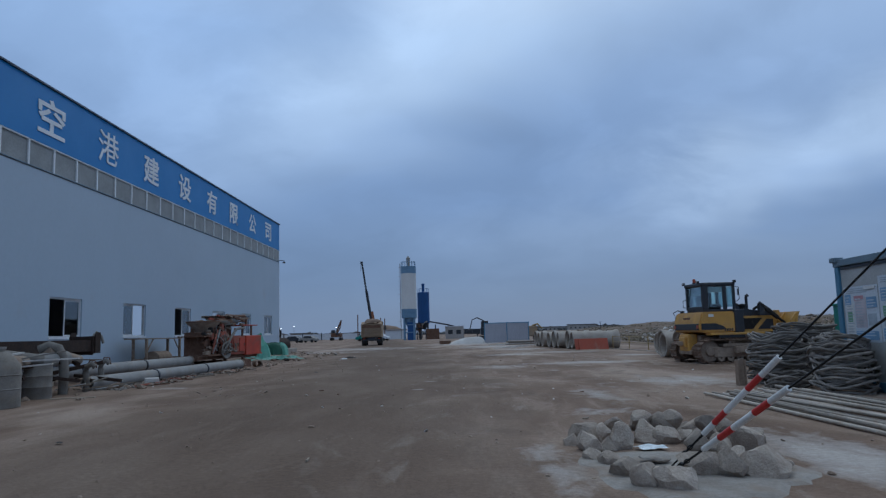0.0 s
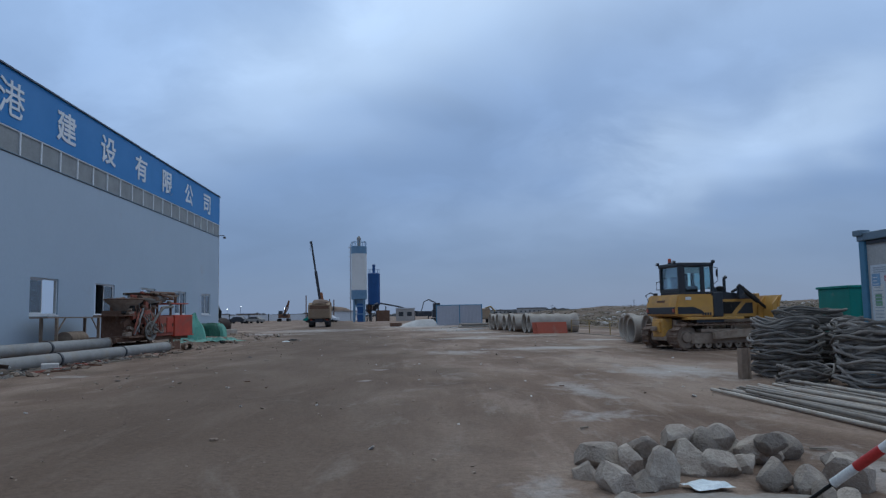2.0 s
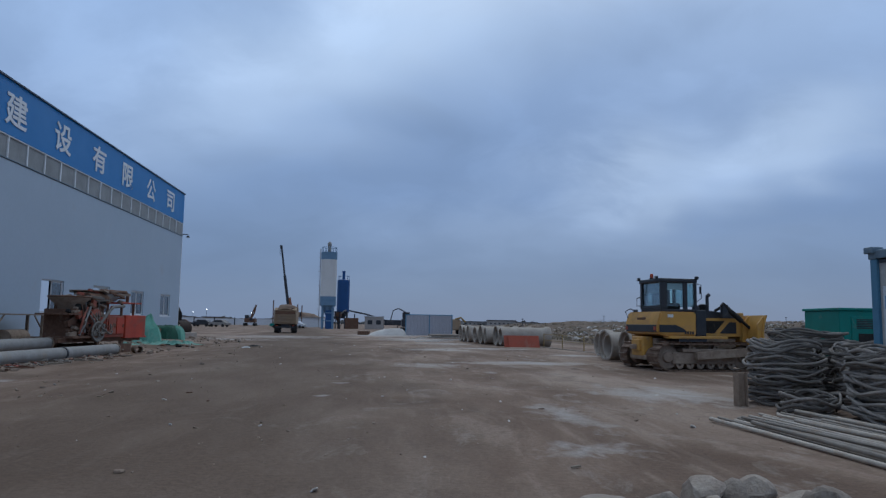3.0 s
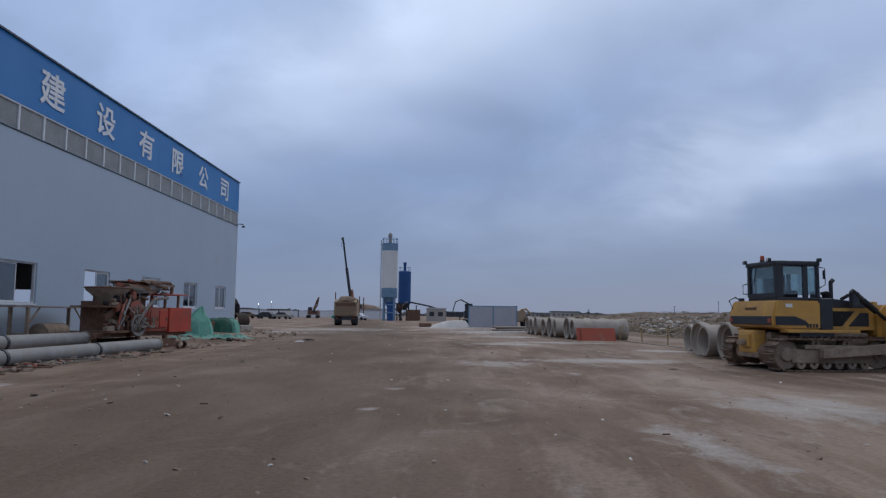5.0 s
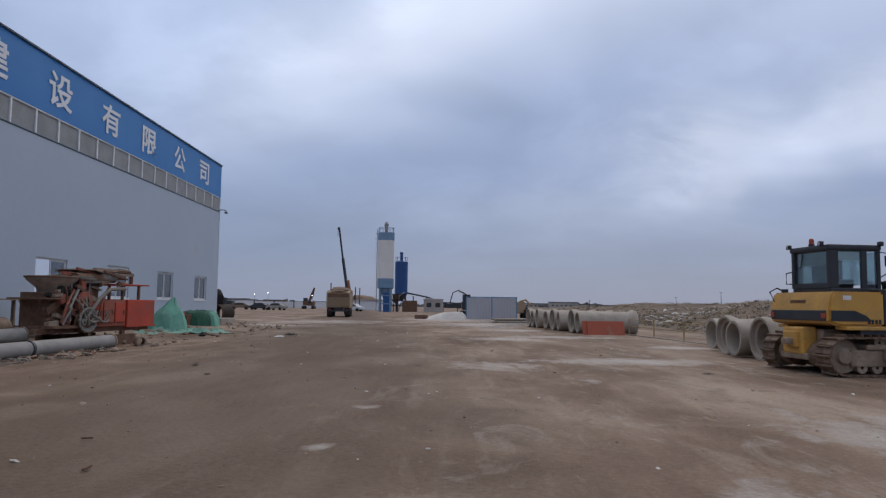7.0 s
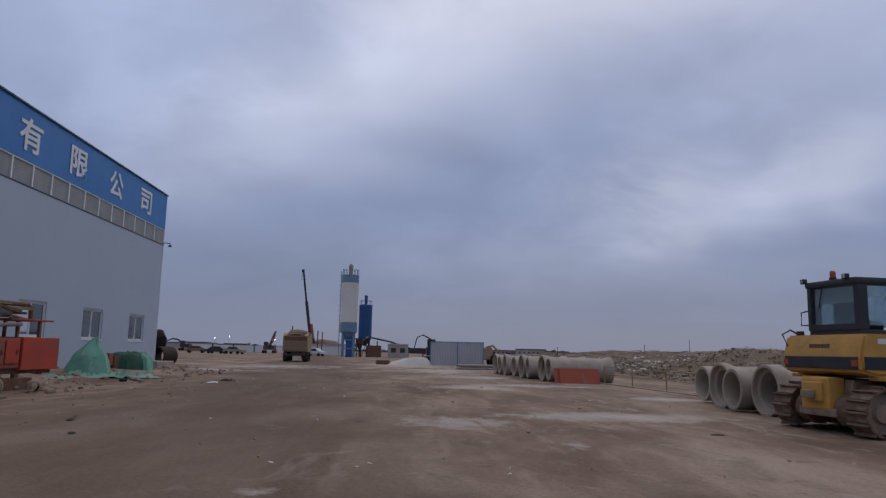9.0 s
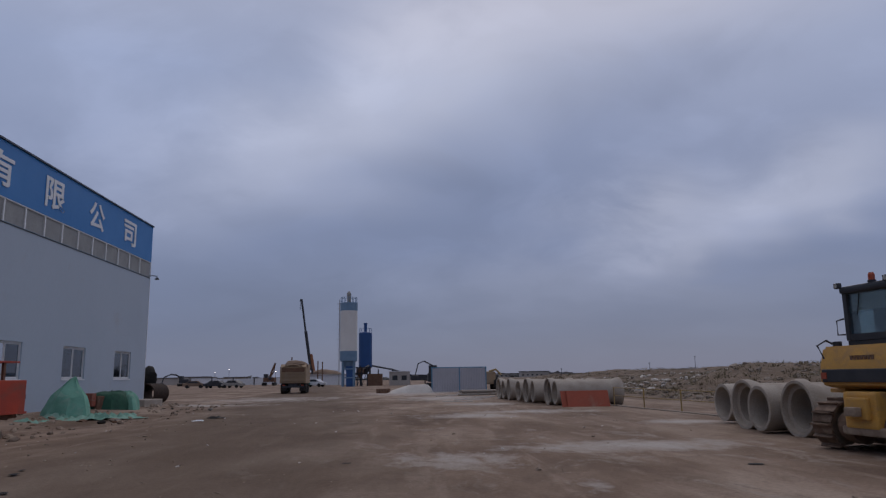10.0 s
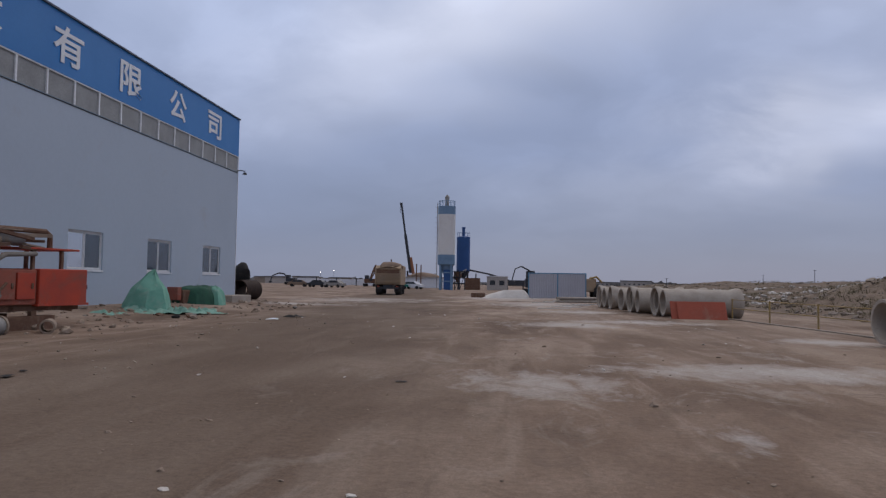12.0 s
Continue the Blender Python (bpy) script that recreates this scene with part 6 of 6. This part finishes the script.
def build_silos():
    s1 = thing("cement_silo", pose(-10.0, 150, 0.0), "tall white cement silo with light blue top and base", "silo")
    part("shell", lathe(B(), [(1.6, 6.5), (1.6, 14.0)], None, 32), SILOWHITE, s1, "white silo shell", True)
    for z in (8.0, 9.5, 11.0, 12.5):
        part("seam", lathe(B(), [(1.6, z - 0.03), (1.63, z - 0.02), (1.63, z + 0.02), (1.6, z + 0.03)], None, 32), SILOWHITE, s1)
    part("top_ring", lathe(B(), [(1.6, 14.0), (1.62, 14.0), (1.62, 15.5), (0.0, 15.7)], None, 32), SILOBLUE, s1, "light blue top section", True)
    part("skirt", lathe(B(), [(1.6, 6.5), (1.61, 6.5), (1.61, 4.7), (1.2, 4.4)], None, 32), SILOBLUE, s1, "", True)
    part("cone", lathe(B(), [(1.2, 4.4), (0.3, 2.4), (0.3, 2.0), (0.0, 2.0)], None, 24), SILOBLUE, s1, "", True)
    for k in range(4):
        a = math.pi / 4 + k * math.pi / 2
        x, y = 1.45 * math.cos(a), 1.45 * math.sin(a)
        part("leg", box(B(), x - 0.16, x + 0.16, y - 0.16, y + 0.16, -0.1, 4.8), SILOBLUE, s1)
    for z in (1.6, 3.2):
        for y in (-1.02, 1.02):
            part("leg_brace", box(B(), -1.0, 1.0, y - 0.08, y + 0.08, z - 0.1, z + 0.1), SILOBLUE, s1)
    part("base_cabin", box(B(), -0.35, 0.95, -1.0, 0.4, 0.0, 3.7), SILODEEP, s1, "blue base housing")
    part("vent_filter", lathe(B(), [(0.35, 15.6), (0.35, 16.9), (0.42, 16.9), (0.42, 17.3), (0.15, 17.7), (0.0, 17.7)], None, 16), PIPEGREY, s1)
    for k in range(12):
        a = k * math.tau / 12
        part("guard_post", cyl(B(), (1.5 * math.cos(a), 1.5 * math.sin(a), 15.5), (1.5 * math.cos(a), 1.5 * math.sin(a), 16.5), 0.045, seg=6), SILOBLUE, s1)
    part("guard_ring", tube(B(), [(1.5 * math.cos(k * math.tau / 24), 1.5 * math.sin(k * math.tau / 24), 16.5) for k in range(24)], 0.045, 6, True), SILOBLUE, s1)
    ld = part("ladder", box(B(), -1.80, -1.72, -0.3, -0.22, 0.2, 16.2), PIPEGREY, s1)
    part("ladder_rail", box(B(), -1.80, -1.72, 0.22, 0.3, 0.2, 16.2), PIPEGREY, ld)
    rung = finish(box(B(), -1.78, -1.74, -0.22, 0.22, -0.02, 0.02), "rung", PIPEGREY)
    hoop = finish(tube(B(), [(-1.76 - 0.4 * math.sin(k * math.pi / 8), -0.35 + 0.7 * k / 8, 0) for k in range(9)], 0.025, 5), "safety_hoop", PIPEGREY)
    for k in range(40):
        o = new("rung", rung)
        o.parent, o.location = ld, (0, 0, 0.5 + k * 0.39)
    for k in range(14):
        o = new("safety_hoop", hoop)
        o.parent, o.location = ld, (0, 0, 3.0 + k * 0.95)
    s2 = thing("blue_silo", pose(-7.35, 158, 0.0), "deep blue cement silo on steel legs", "silo")
    part("shell", lathe(B(), [(1.32, 3.6), (1.32, 10.3), (0.9, 10.5), (0.0, 10.6)], None, 30), SILODEEP, s2, "", True)
    part("cone", lathe(B(), [(1.32, 3.6), (0.3, 2.2), (0.0, 2.2)], None, 24), CABGREY, s2, "", True)
    for k in range(4):
        a = math.pi / 4 + k * math.pi / 2
        x, y = 1.25 * math.cos(a), 1.25 * math.sin(a)
        part("leg", box(B(), x - 0.14, x + 0.14, y - 0.14, y + 0.14, -0.1, 3.9), CABGREY, s2)
    part("filter", lathe(B(), [(0.3, 10.5), (0.3, 12.0), (0.36, 12.0), (0.36, 12.3), (0.0, 12.4)], None, 14), SILODEEP, s2)
    part("top_rail", tube(B(), [(1.2 * math.cos(k * math.tau / 20), 1.2 * math.sin(k * math.tau / 20), 11.2) for k in range(20)], 0.03, 5, True), SILODEEP, s2)
    for k in range(8):
        a = k * math.tau / 8
        part("rail_post", cyl(B(), (1.2 * math.cos(a), 1.2 * math.sin(a), 10.3), (1.2 * math.cos(a), 1.2 * math.sin(a), 11.2), 0.03, seg=5), SILODEEP, s2)
    # weighing frame, pipes and a screw feeder crowded round the silo feet
    wf = thing("weighing_frame", pose(-8.6, 153.5, 0.0), "dark steel weighing frame between the silo feet", "steel frame")
    for x in (-0.9, 0.0, 0.9, 1.9):
        part("frame_post", box(B(), x - 0.09, x + 0.09, -0.6, -0.42, 0.0, 3.6), CABGREY, wf)
    for z in (1.2, 2.4, 3.5):
        part("frame_bar", box(B(), -0.8, 1.8, -0.42, -0.3, z - 0.08, z + 0.08), CABGREY, wf)
    for x in (-0.9, 0.0, 0.9):
        part("frame_brace", cyl(B(), (x + 0.1, -0.5, 0.2), (x + 0.8, -0.5, 2.3), 0.05, seg=6), CABGREY, wf)
    part("weigh_hopper", lathe(B(), [(0.75, 3.4), (0.75, 2.6), (0.25, 1.5), (0.0, 1.5)], Matrix.Translation((0.5, 0.4, 0)), 16), RUST, wf)
    part("screw_feeder", cyl(B(), (-1.0, -0.2, 1.9), (2.2, 0.2, 3.9), 0.16, seg=10), PIPEGREY, wf, "grey screw feeder tube")
    cv = thing("batching_conveyor", pose(-5.6, 158, 0.0), "dark inclined batching conveyor beside the silos", "conveyor")
    part("belt_frame", tube(B(), [(-0.6, 0, 3.9), (3.5, 0, 3.1), (10.5, 0, 0.9)], 0.17, 6), CABGREY, cv)
    for x, h in ((0.8, 3.2), (3.6, 2.9), (7.0, 1.8), (10.0, 0.9)):
        part("leg", box(B(), x - 0.1, x + 0.1, -0.5, 0.5, -0.1, h), CABGREY, cv)
    part("mixer_house", box(B(), -1.2, 1.6, -1.5, 1.5, 0.0, 2.3), RUST, cv)
    part("hopper_bin", box(B(), 7.2, 10.8, -1.4, 1.4, 0.9, 2.0), CABGREY, cv)
    hut = thing("control_hut", pose(-2.6, 156, 0.0), "small pale control hut with dark window", "hut")
    part("wall", box(B(), 0, 4.0, 0, 2.4, 0, 2.6), FARGREY, hut)
    part("roof", box(B(), -0.15, 4.15, -0.15, 2.55, 2.6, 2.75), FARWHITE, hut)
    for x in (0.6, 2.4):
        part("window", box(B(), x, x + 1.0, -0.03, 0.0, 1.0, 1.9), CABGREY, hut)
    hut2 = thing("control_hut", pose(5.8, 158, 0.0), "small pale hut near the conveyor", "hut")
    part("wall", box(B(), 0, 2.6, 0, 2.4, 0, 2.2), FARGREY, hut2)
    part("roof", box(B(), -0.15, 2.75, -0.15, 2.55, 2.2, 2.35), FARWHITE, hut2)
    part("window", box(B(), 0.8, 1.6, -0.03, 0.0, 0.9, 1.7), CABGREY, hut2)


def build_crane():
    cr = thing("mobile_crane", pose(-25.9, 220, 0.0) @ Matrix.Scale(1.294, 4), "mobile crane with raised dark telescopic boom", "crane")
    part("carrier", box(B(), -1.1, 1.1, -5, 4, 0.6, 1.4, bevel=0.1), ORANGE, cr)
    part("crane_cab", box(B(), -0.7, 0.7, -1.5, 1.5, 1.4, 2.6, bevel=0.15), ORANGE, cr)
    part("boom_base", tube(B(), [(0.4, 0, 2.4), (-0.35, 0, 6.5)], 0.34, 8), ORANGE, cr, "orange boom root")
    part("boom", tube(B(), [(-0.3, 0, 3.0), (-1.6, 0, 11.5)], 0.34, 8), CABGREY, cr)
    part("boom_tip", tube(B(), [(-1.55, 0, 11.0), (-2.6, 0, 18.4)], 0.22, 8), CABGREY, cr)
    part("sheave", box(B(), -2.95, -2.4, -0.15, 0.15, 18.1, 18.6), CABGREY, cr)
    part("hook_line", tube(B(), [(-2.85, 0, 18.2), (-2.85, 0, 16.3)], 0.05, 5), WIRE, cr)
    for y in (-4, -2.6, 1.5, 3):
        for x in (-1.0, 1.4):
            part("wheel", cyl(B(), (x - 0.2, y, 0.55), (x + 0.2, y, 0.55), 0.55, seg=16), BLACK, cr)
    for x, y, z, h in ((-24.0, 172, 0.0, 6.2), (-18.9, 176, 0.0, 5.4), (-17.9, 176, 0.0, 5.2)):
        solid("pile_casing", cyl(B(), (0, 0, 0), (0, 0, h), 0.13, seg=10), RUST, pose(x, y, z), "dark upright steel casing", "casing", "steel casings")


def excavator(at, colour, boom, label, thick=0.24):
    e = thing("excavator", at, label, "excavator")
    part("track", box(B(), -1.6, -0.9, -1.8, 1.8, 0.0, 0.8, bevel=0.2), BLACK, e)
    part("track", box(B(), 0.9, 1.6, -1.8, 1.8, 0.0, 0.8, bevel=0.2), BLACK, e)
    part("upper_body", box(B(), -1.4, 1.4, -1.2, 2.0, 0.9, 2.0, bevel=0.15), colour, e)
    part("operator_cab", box(B(), -1.3, -0.3, -1.2, 0.3, 2.0, 2.9, bevel=0.1), CABGREY, e)
    part("boom", tube(B(), boom[:3], thick, 6), colour, e)
    part("arm", tube(B(), boom[2:], thick * 0.75, 6), colour, e)
    part("bucket", box(B(), boom[-1][0] - 0.4, boom[-1][0] + 0.4, -1.6, -0.8, boom[-1][2] - 0.5, boom[-1][2] + 0.1, bevel=0.1), CABGREY, e)


def build_far():
    # sheet fence with two bays
    fn = thing("sheet_fence", pose(3.38, 85, 0.0, 0, 0, 1), "grey-blue corrugated sheet fence in a blue frame", "fence")
    for x0, x1 in ((0.05, 2.62), (2.72, 5.2)):
        bm = B()
        line = []
        x = x0
        while x < x1 - 0.05:
            line += [(x, -0.02), (x + 0.09, -0.02), (x + 0.10, 0.015), (x + 0.15, 0.015)]
            x += 0.16
        rows = [[bm.verts.new((px, py + d, z)) for px, py in line] for d, z in ((0, 0.05), (0, 2.30), (0.012, 2.30), (0.012, 0.05))]
        for j in range(4):
            one, two = rows[j], rows[(j + 1) % 4]
            for i in range(len(line) - 1):
                bm.faces.new((one[i], one[i + 1], two[i + 1], two[i]))
        part("sheet", bm, SHEET, fn, "ribbed grey-blue sheet")
    for x in (-0.05, 2.62, 5.2):
        part("fence_post", box(B(), x, x + 0.1, -0.06, 0.06, -0.05, 2.42), CABINBLUE, fn)
    part("top_rail", box(B(), 0.05, 2.62, -0.045, 0.045, 2.31, 2.4), CABINBLUE, fn)
    part("top_rail", box(B(), 2.72, 5.2, -0.045, 0.045, 2.31, 2.4), CABINBLUE, fn)
    part("return_sheet", box(B(), 5.2, 5.26, 0.06, 5.0, 0.0, 2.28), SHEET, fn)
    # white powder mound, bundle of poles, dark sleepers
    bm = B()
    rows = []
    for j in range(14):
        row = []
        for i in range(26):
            u, v = i / 25 * 2 - 1, j / 13 * 2 - 1
            e = max(abs(u) ** 2.5, abs(v) ** 2.0)
            h = 0.78 * min(1.0, 0.15 + 0.9 * (u + 1)) * min(1.0, 2.6 * max(0.0, 1 - max(abs(u + 0.12 * v) ** 1.3, abs(v) ** 1.6))) * (0.9 + 0.12 * u) + 0.05 * noise.noise(Vector((u * 6, v * 4, 1)))
            row.append(bm.verts.new((u * 2.3, v * 2.0, max(-0.05, h * (1.0 if e < 0.98 else 0) - (0.05 if e > 0.97 else 0)))))
        rows.append(row)
    for j in range(13):
        for i in range(25):
            bm.faces.new((rows[j][i], rows[j][i + 1], rows[j + 1][i + 1], rows[j + 1][i]))
    solid("lime_heap", bm, CHALK, pose(1.2, 86.5, 0.0), "low heap of white powder on dirt", "heap", smooth=True)
    for k in range(5):
        solid("sleeper", box(B(), -0.11, 0.11, -0.8, 0.8, 0, 0.42, bevel=0.02), RUST, pose(-1.9 + k * 0.27, 86.0, 0.0, 0, 0, 5), "dark timber sleeper stacked by the heap", "sleeper", "sleepers")
    rng = random.Random(91)
    for k in range(10):
        solid("pole", cyl(B(), (-2.0, 0, 0), (2.0, 0, 0), 0.11, seg=10), RODS, pose(7.2 + rng.uniform(-0.3, 0.3), 72.5 + (k % 5) * 0.26, 0.11 + 0.19 * (k // 5), 0, 0, 14 + rng.uniform(-2, 2)), "long pale pole in a stacked bundle", "pole", "bundle of poles", smooth=True)
    for k in range(9):
        x, y = -4 + k * 1.9, 70 + 6 * (k % 3)
        solid("pale_board", box(B(), -0.9, 0.9, -0.12, 0.12, 0, 0.05), CHALK, pose(4.0 + 0.9 * (k % 4), 58 + 4.0 * k * 0.8, 0.0, 0, 0, 8 * k), "pale board lying on the yard", "board", "pale boards")
    # hoarding across the far end
    ho = thing("hoarding", pose(-60, 222, 0.0, 0, 0, 0), "long white site hoarding with dark posts", "hoarding")
    x = 0.0
    while x < 41:
        part("hoarding_panel", box(B(), x, x + 5.6, 0, 0.08, 0.15, 1.9), FARWHITE, ho)
        part("hoarding_post", box(B(), x + 5.6, x + 5.9, -0.05, 0.15, 0, 2.3), CABGREY, ho)
        x += 5.9
    wb = thing("pale_shed", pose(-24.5, 186, 0.0), "low white shed behind the crane", "shed")
    part("wall", box(B(), 0, 11, 0, 5, 0, 2.4), FARWHITE, wb)
    part("roof", box(B(), -0.3, 11.3, -0.3, 5.3, 2.4, 2.6), FARGREY, wb)
    solid("earth_mound", stone(9, 820, 0.55, 5), SPOIL, pose(-20.5, 203, 0.9), "brown spoil heap behind the shed", "heap", smooth=True)
    for k, (x, y, c) in enumerate(((-19.5, 152, GREENBOX), (-16.6, 153, FARWHITE), (-37, 160, CABGREY), (-42.5, 165, SPOIL), (-33, 158, PIPEGREY))):
        ca = thing("parked_car", pose(x, y, 0.0, 0, 0, (12, -20, 170, 8, 160)[k]), "small dusty parked car far across the yard", "car", "parked cars")
        bm = prism(B(), [(-2.2, 0.35), (-2.2, 0.85), (-1.6, 0.95), (-1.0, 1.46), (0.7, 1.46), (1.3, 0.96), (2.1, 0.84), (2.2, 0.4)], -0.85, 0.85)
        bmesh.ops.bevel(bm, geom=bm.edges[:], offset=0.06, segments=2, affect="EDGES")
        part("car_body", bm, c, ca)
        part("side_glass", prism(B(), [(-1.35, 0.99), (-0.95, 1.38), (0.6, 1.38), (1.05, 0.99)], -0.86, 0.86), CABGREY, ca)
        for wx in (-1.3, 1.3):
            for wy in (-0.8, 0.8):
                part("wheel", cyl(B(), (wx, wy - 0.1, 0.33), (wx, wy + 0.1, 0.33), 0.33, seg=12), BLACK, ca)
    excavator(pose(-34.0, 200, 0.0), RUST, [(0, -1, 1.6), (0.9, -1.2, 4.0), (1.6, -1.2, 5.6), (1.2, -1.2, 3.4), (0.4, -1.2, 2.0)], "dark rust-coloured excavator with folded boom, far off")
    excavator(pose(-63.0, 226, 0.0), CABGREY, [(0, -1, 1.6), (-2.0, -1.2, 3.2), (-3.5, -1.2, 3.4), (-5.5, -1.2, 2.6), (-6.0, -1.2, 1.0)], "excavator behind the hoarding, far off")
    excavator(pose(4.9, 104, 0.0), CABGREY, [(-0.2, -1, 1.5), (-0.9, -1.2, 2.9), (-1.9, -1.2, 3.4), (-2.6, -1.2, 3.1), (-3.0, -1.2, 1.6)], "dark excavator behind the sheet fence", 0.09)
    lc = thing("loader", pose(9.6, 96, 0.0), "dusty yellow loader behind the sheet fence", "loader")
    part("body", box(B(), -1.2, 1.2, -1, 3, 0.6, 2.0, bevel=0.2), TAN, lc)
    part("arm", tube(B(), [(0.5, -0.8, 2.0), (1.2, -1.0, 2.2), (1.8, -1.0, 1.6)], 0.12, 6), YELLOW2, lc)
    for y in (-0.4, 2.4):
        for x in (-1.2, 1.2):
            part("wheel", cyl(B(), (x - 0.25, y, 0.7), (x + 0.25, y, 0.7), 0.7, seg=16), BLACK, lc)
    # thin poles and low far buildings along the horizon
    for k in range(15):
        x, y = 30 + k * 19 + 6 * math.sin(k * 2.1), 150 + 18 * math.sin(k * 1.3) + k * 4
        pl = solid("utility_pole", cyl(B(), (0, 0, 0), (0, 0, 1.9 + 0.4 * (k % 3)), 0.06, 0.045, 8), CABGREY, pose(x, y, ground_height(x, y) - 0.1), "thin utility pole far across the field", "pole", "utility poles")
        part("cross_arm", box(B(), -0.3, 0.3, -0.03, 0.03, 1.75 + 0.4 * (k % 3), 1.8 + 0.4 * (k % 3)), CABGREY, pl)
    rng = random.Random(95)
    for k in range(26):
        x = -170 + k * 21 + rng.uniform(-6, 6)
        if -70 < x - 0 < -5:
            continue
        y = rng.uniform(480, 640)
        h, w = rng.uniform(2.2, 4.2), rng.uniform(10, 26)
        fb = thing("distant_building", pose(x, y, 0.0), "low grey building on the horizon", "building", "horizon buildings")
        part("wall", box(B(), 0, w, 0, 9, -0.5, h), FARGREY, fb)
        part("roof", box(B(), -0.4, w + 0.4, -0.4, 9.4, h, h + 0.5), FARTREES, fb)
        n = int(w / 3.2)
        for i in range(n):
            part("window", box(B(), 0.9 + i * 3.1, 2.1 + i * 3.1, -0.06, 0.0, h * 0.4, h * 0.4 + 0.9), CABGREY, fb)

    def belt(rng2):
        x = rng2.uniform(-350, 900)
        return x, 560 + rng2.uniform(-40, 220)
    scatter("tree_belt", FARTREES, 3200, 96, belt, (1.6, 3.6), "dark low tree belt along the horizon", "trees", 0.8)
    for k, (x, y) in enumerate(((-82, 330), (-77, 334), (-58, 340))):
        fl = thing("flood_light", pose(x, y, 0.0), "lit flood light on a far mast", "flood light", "flood lights")
        part("mast", cyl(B(), (0, 0, 0), (0, 0, 5.0 + k % 2), 0.06, seg=8), CABGREY, fl)
        part("lamp", box(B(), -0.12, 0.12, -0.08, 0.08, 5.0 + k % 2, 5.2 + k % 2), NIGHTLAMP, fl, "bright white lamp")
    for k in range(6):
        x = -130 + k * 11
        sh = thing("site_shed", pose(x, 300 + 9 * (k % 3), 0.0), "low pale shed in the far yard", "shed", "far sheds")
        part("wall", box(B(), 0, 9, 0, 5, 0, 2.6), (FARGREY, FARWHITE, RUBBLE)[k % 3], sh)
        part("roof", box(B(), -0.3, 9.3, -0.3, 5.3, 2.6, 2.9), FARTREES, sh)


build_truck()
build_silos()
build_crane()
build_far()


# ---- small litter on the yard ----
def build_litter():
    rng = random.Random(123)
    for k in range(34):
        x, y = rng.uniform(-7.5, 8.0), 5.5 + 38 * rng.random() ** 1.3
        if abs(x - 1.2) < 0.8 and y < 20:
            x += 2.0
        if k % 3 == 0:
            l = rng.uniform(0.07, 0.18)
            solid("stray_stick", box(B(), -l / 2, l / 2, -0.012, 0.012, 0, 0.018), (TIMBER, RUST)[k % 2], pose(x, y, 0.01, 0, 0, rng.uniform(0, 180)), "short stick trodden into the dirt", "stick", "yard litter")
        elif k % 3 == 1:
            s = rng.uniform(0.05, 0.14)
            solid("stray_stone", stone(s, 900 + k, 0.55, 7), (ROCK, MUDSTEEL, SLURRY)[k % 3], pose(x, y, s * 0.12, 0, 0, rng.uniform(0, 360)), "small stone lying on packed dirt", "stone", "yard litter", smooth=True, crease=20)
        else:
            w = rng.uniform(0.05, 0.12)
            solid("paper_scrap", ripple_sheet(w, w * 0.6, 20.0 + k, 0.02, 6), (PAPER, CHALK, BLACK)[k % 3], pose(x, y, 0.004, 0, 0, rng.uniform(0, 360)), "small scrap of litter on dirt", "litter", "yard litter", smooth=True)


build_litter()
scatter("trodden_scraps", TIMBER, 150, 87, lambda r: (r.uniform(-9.5, -4.0), r.uniform(17, 50)), (0.02, 0.07), "splinters and scraps trodden into dirt", "debris", 0.3)
scatter("pale_scraps", CHALK, 90, 88, lambda r: (r.uniform(-9.5, 8.5), r.uniform(10, 50)), (0.015, 0.05), "pale crumbs of cement on dirt", "debris", 0.4)
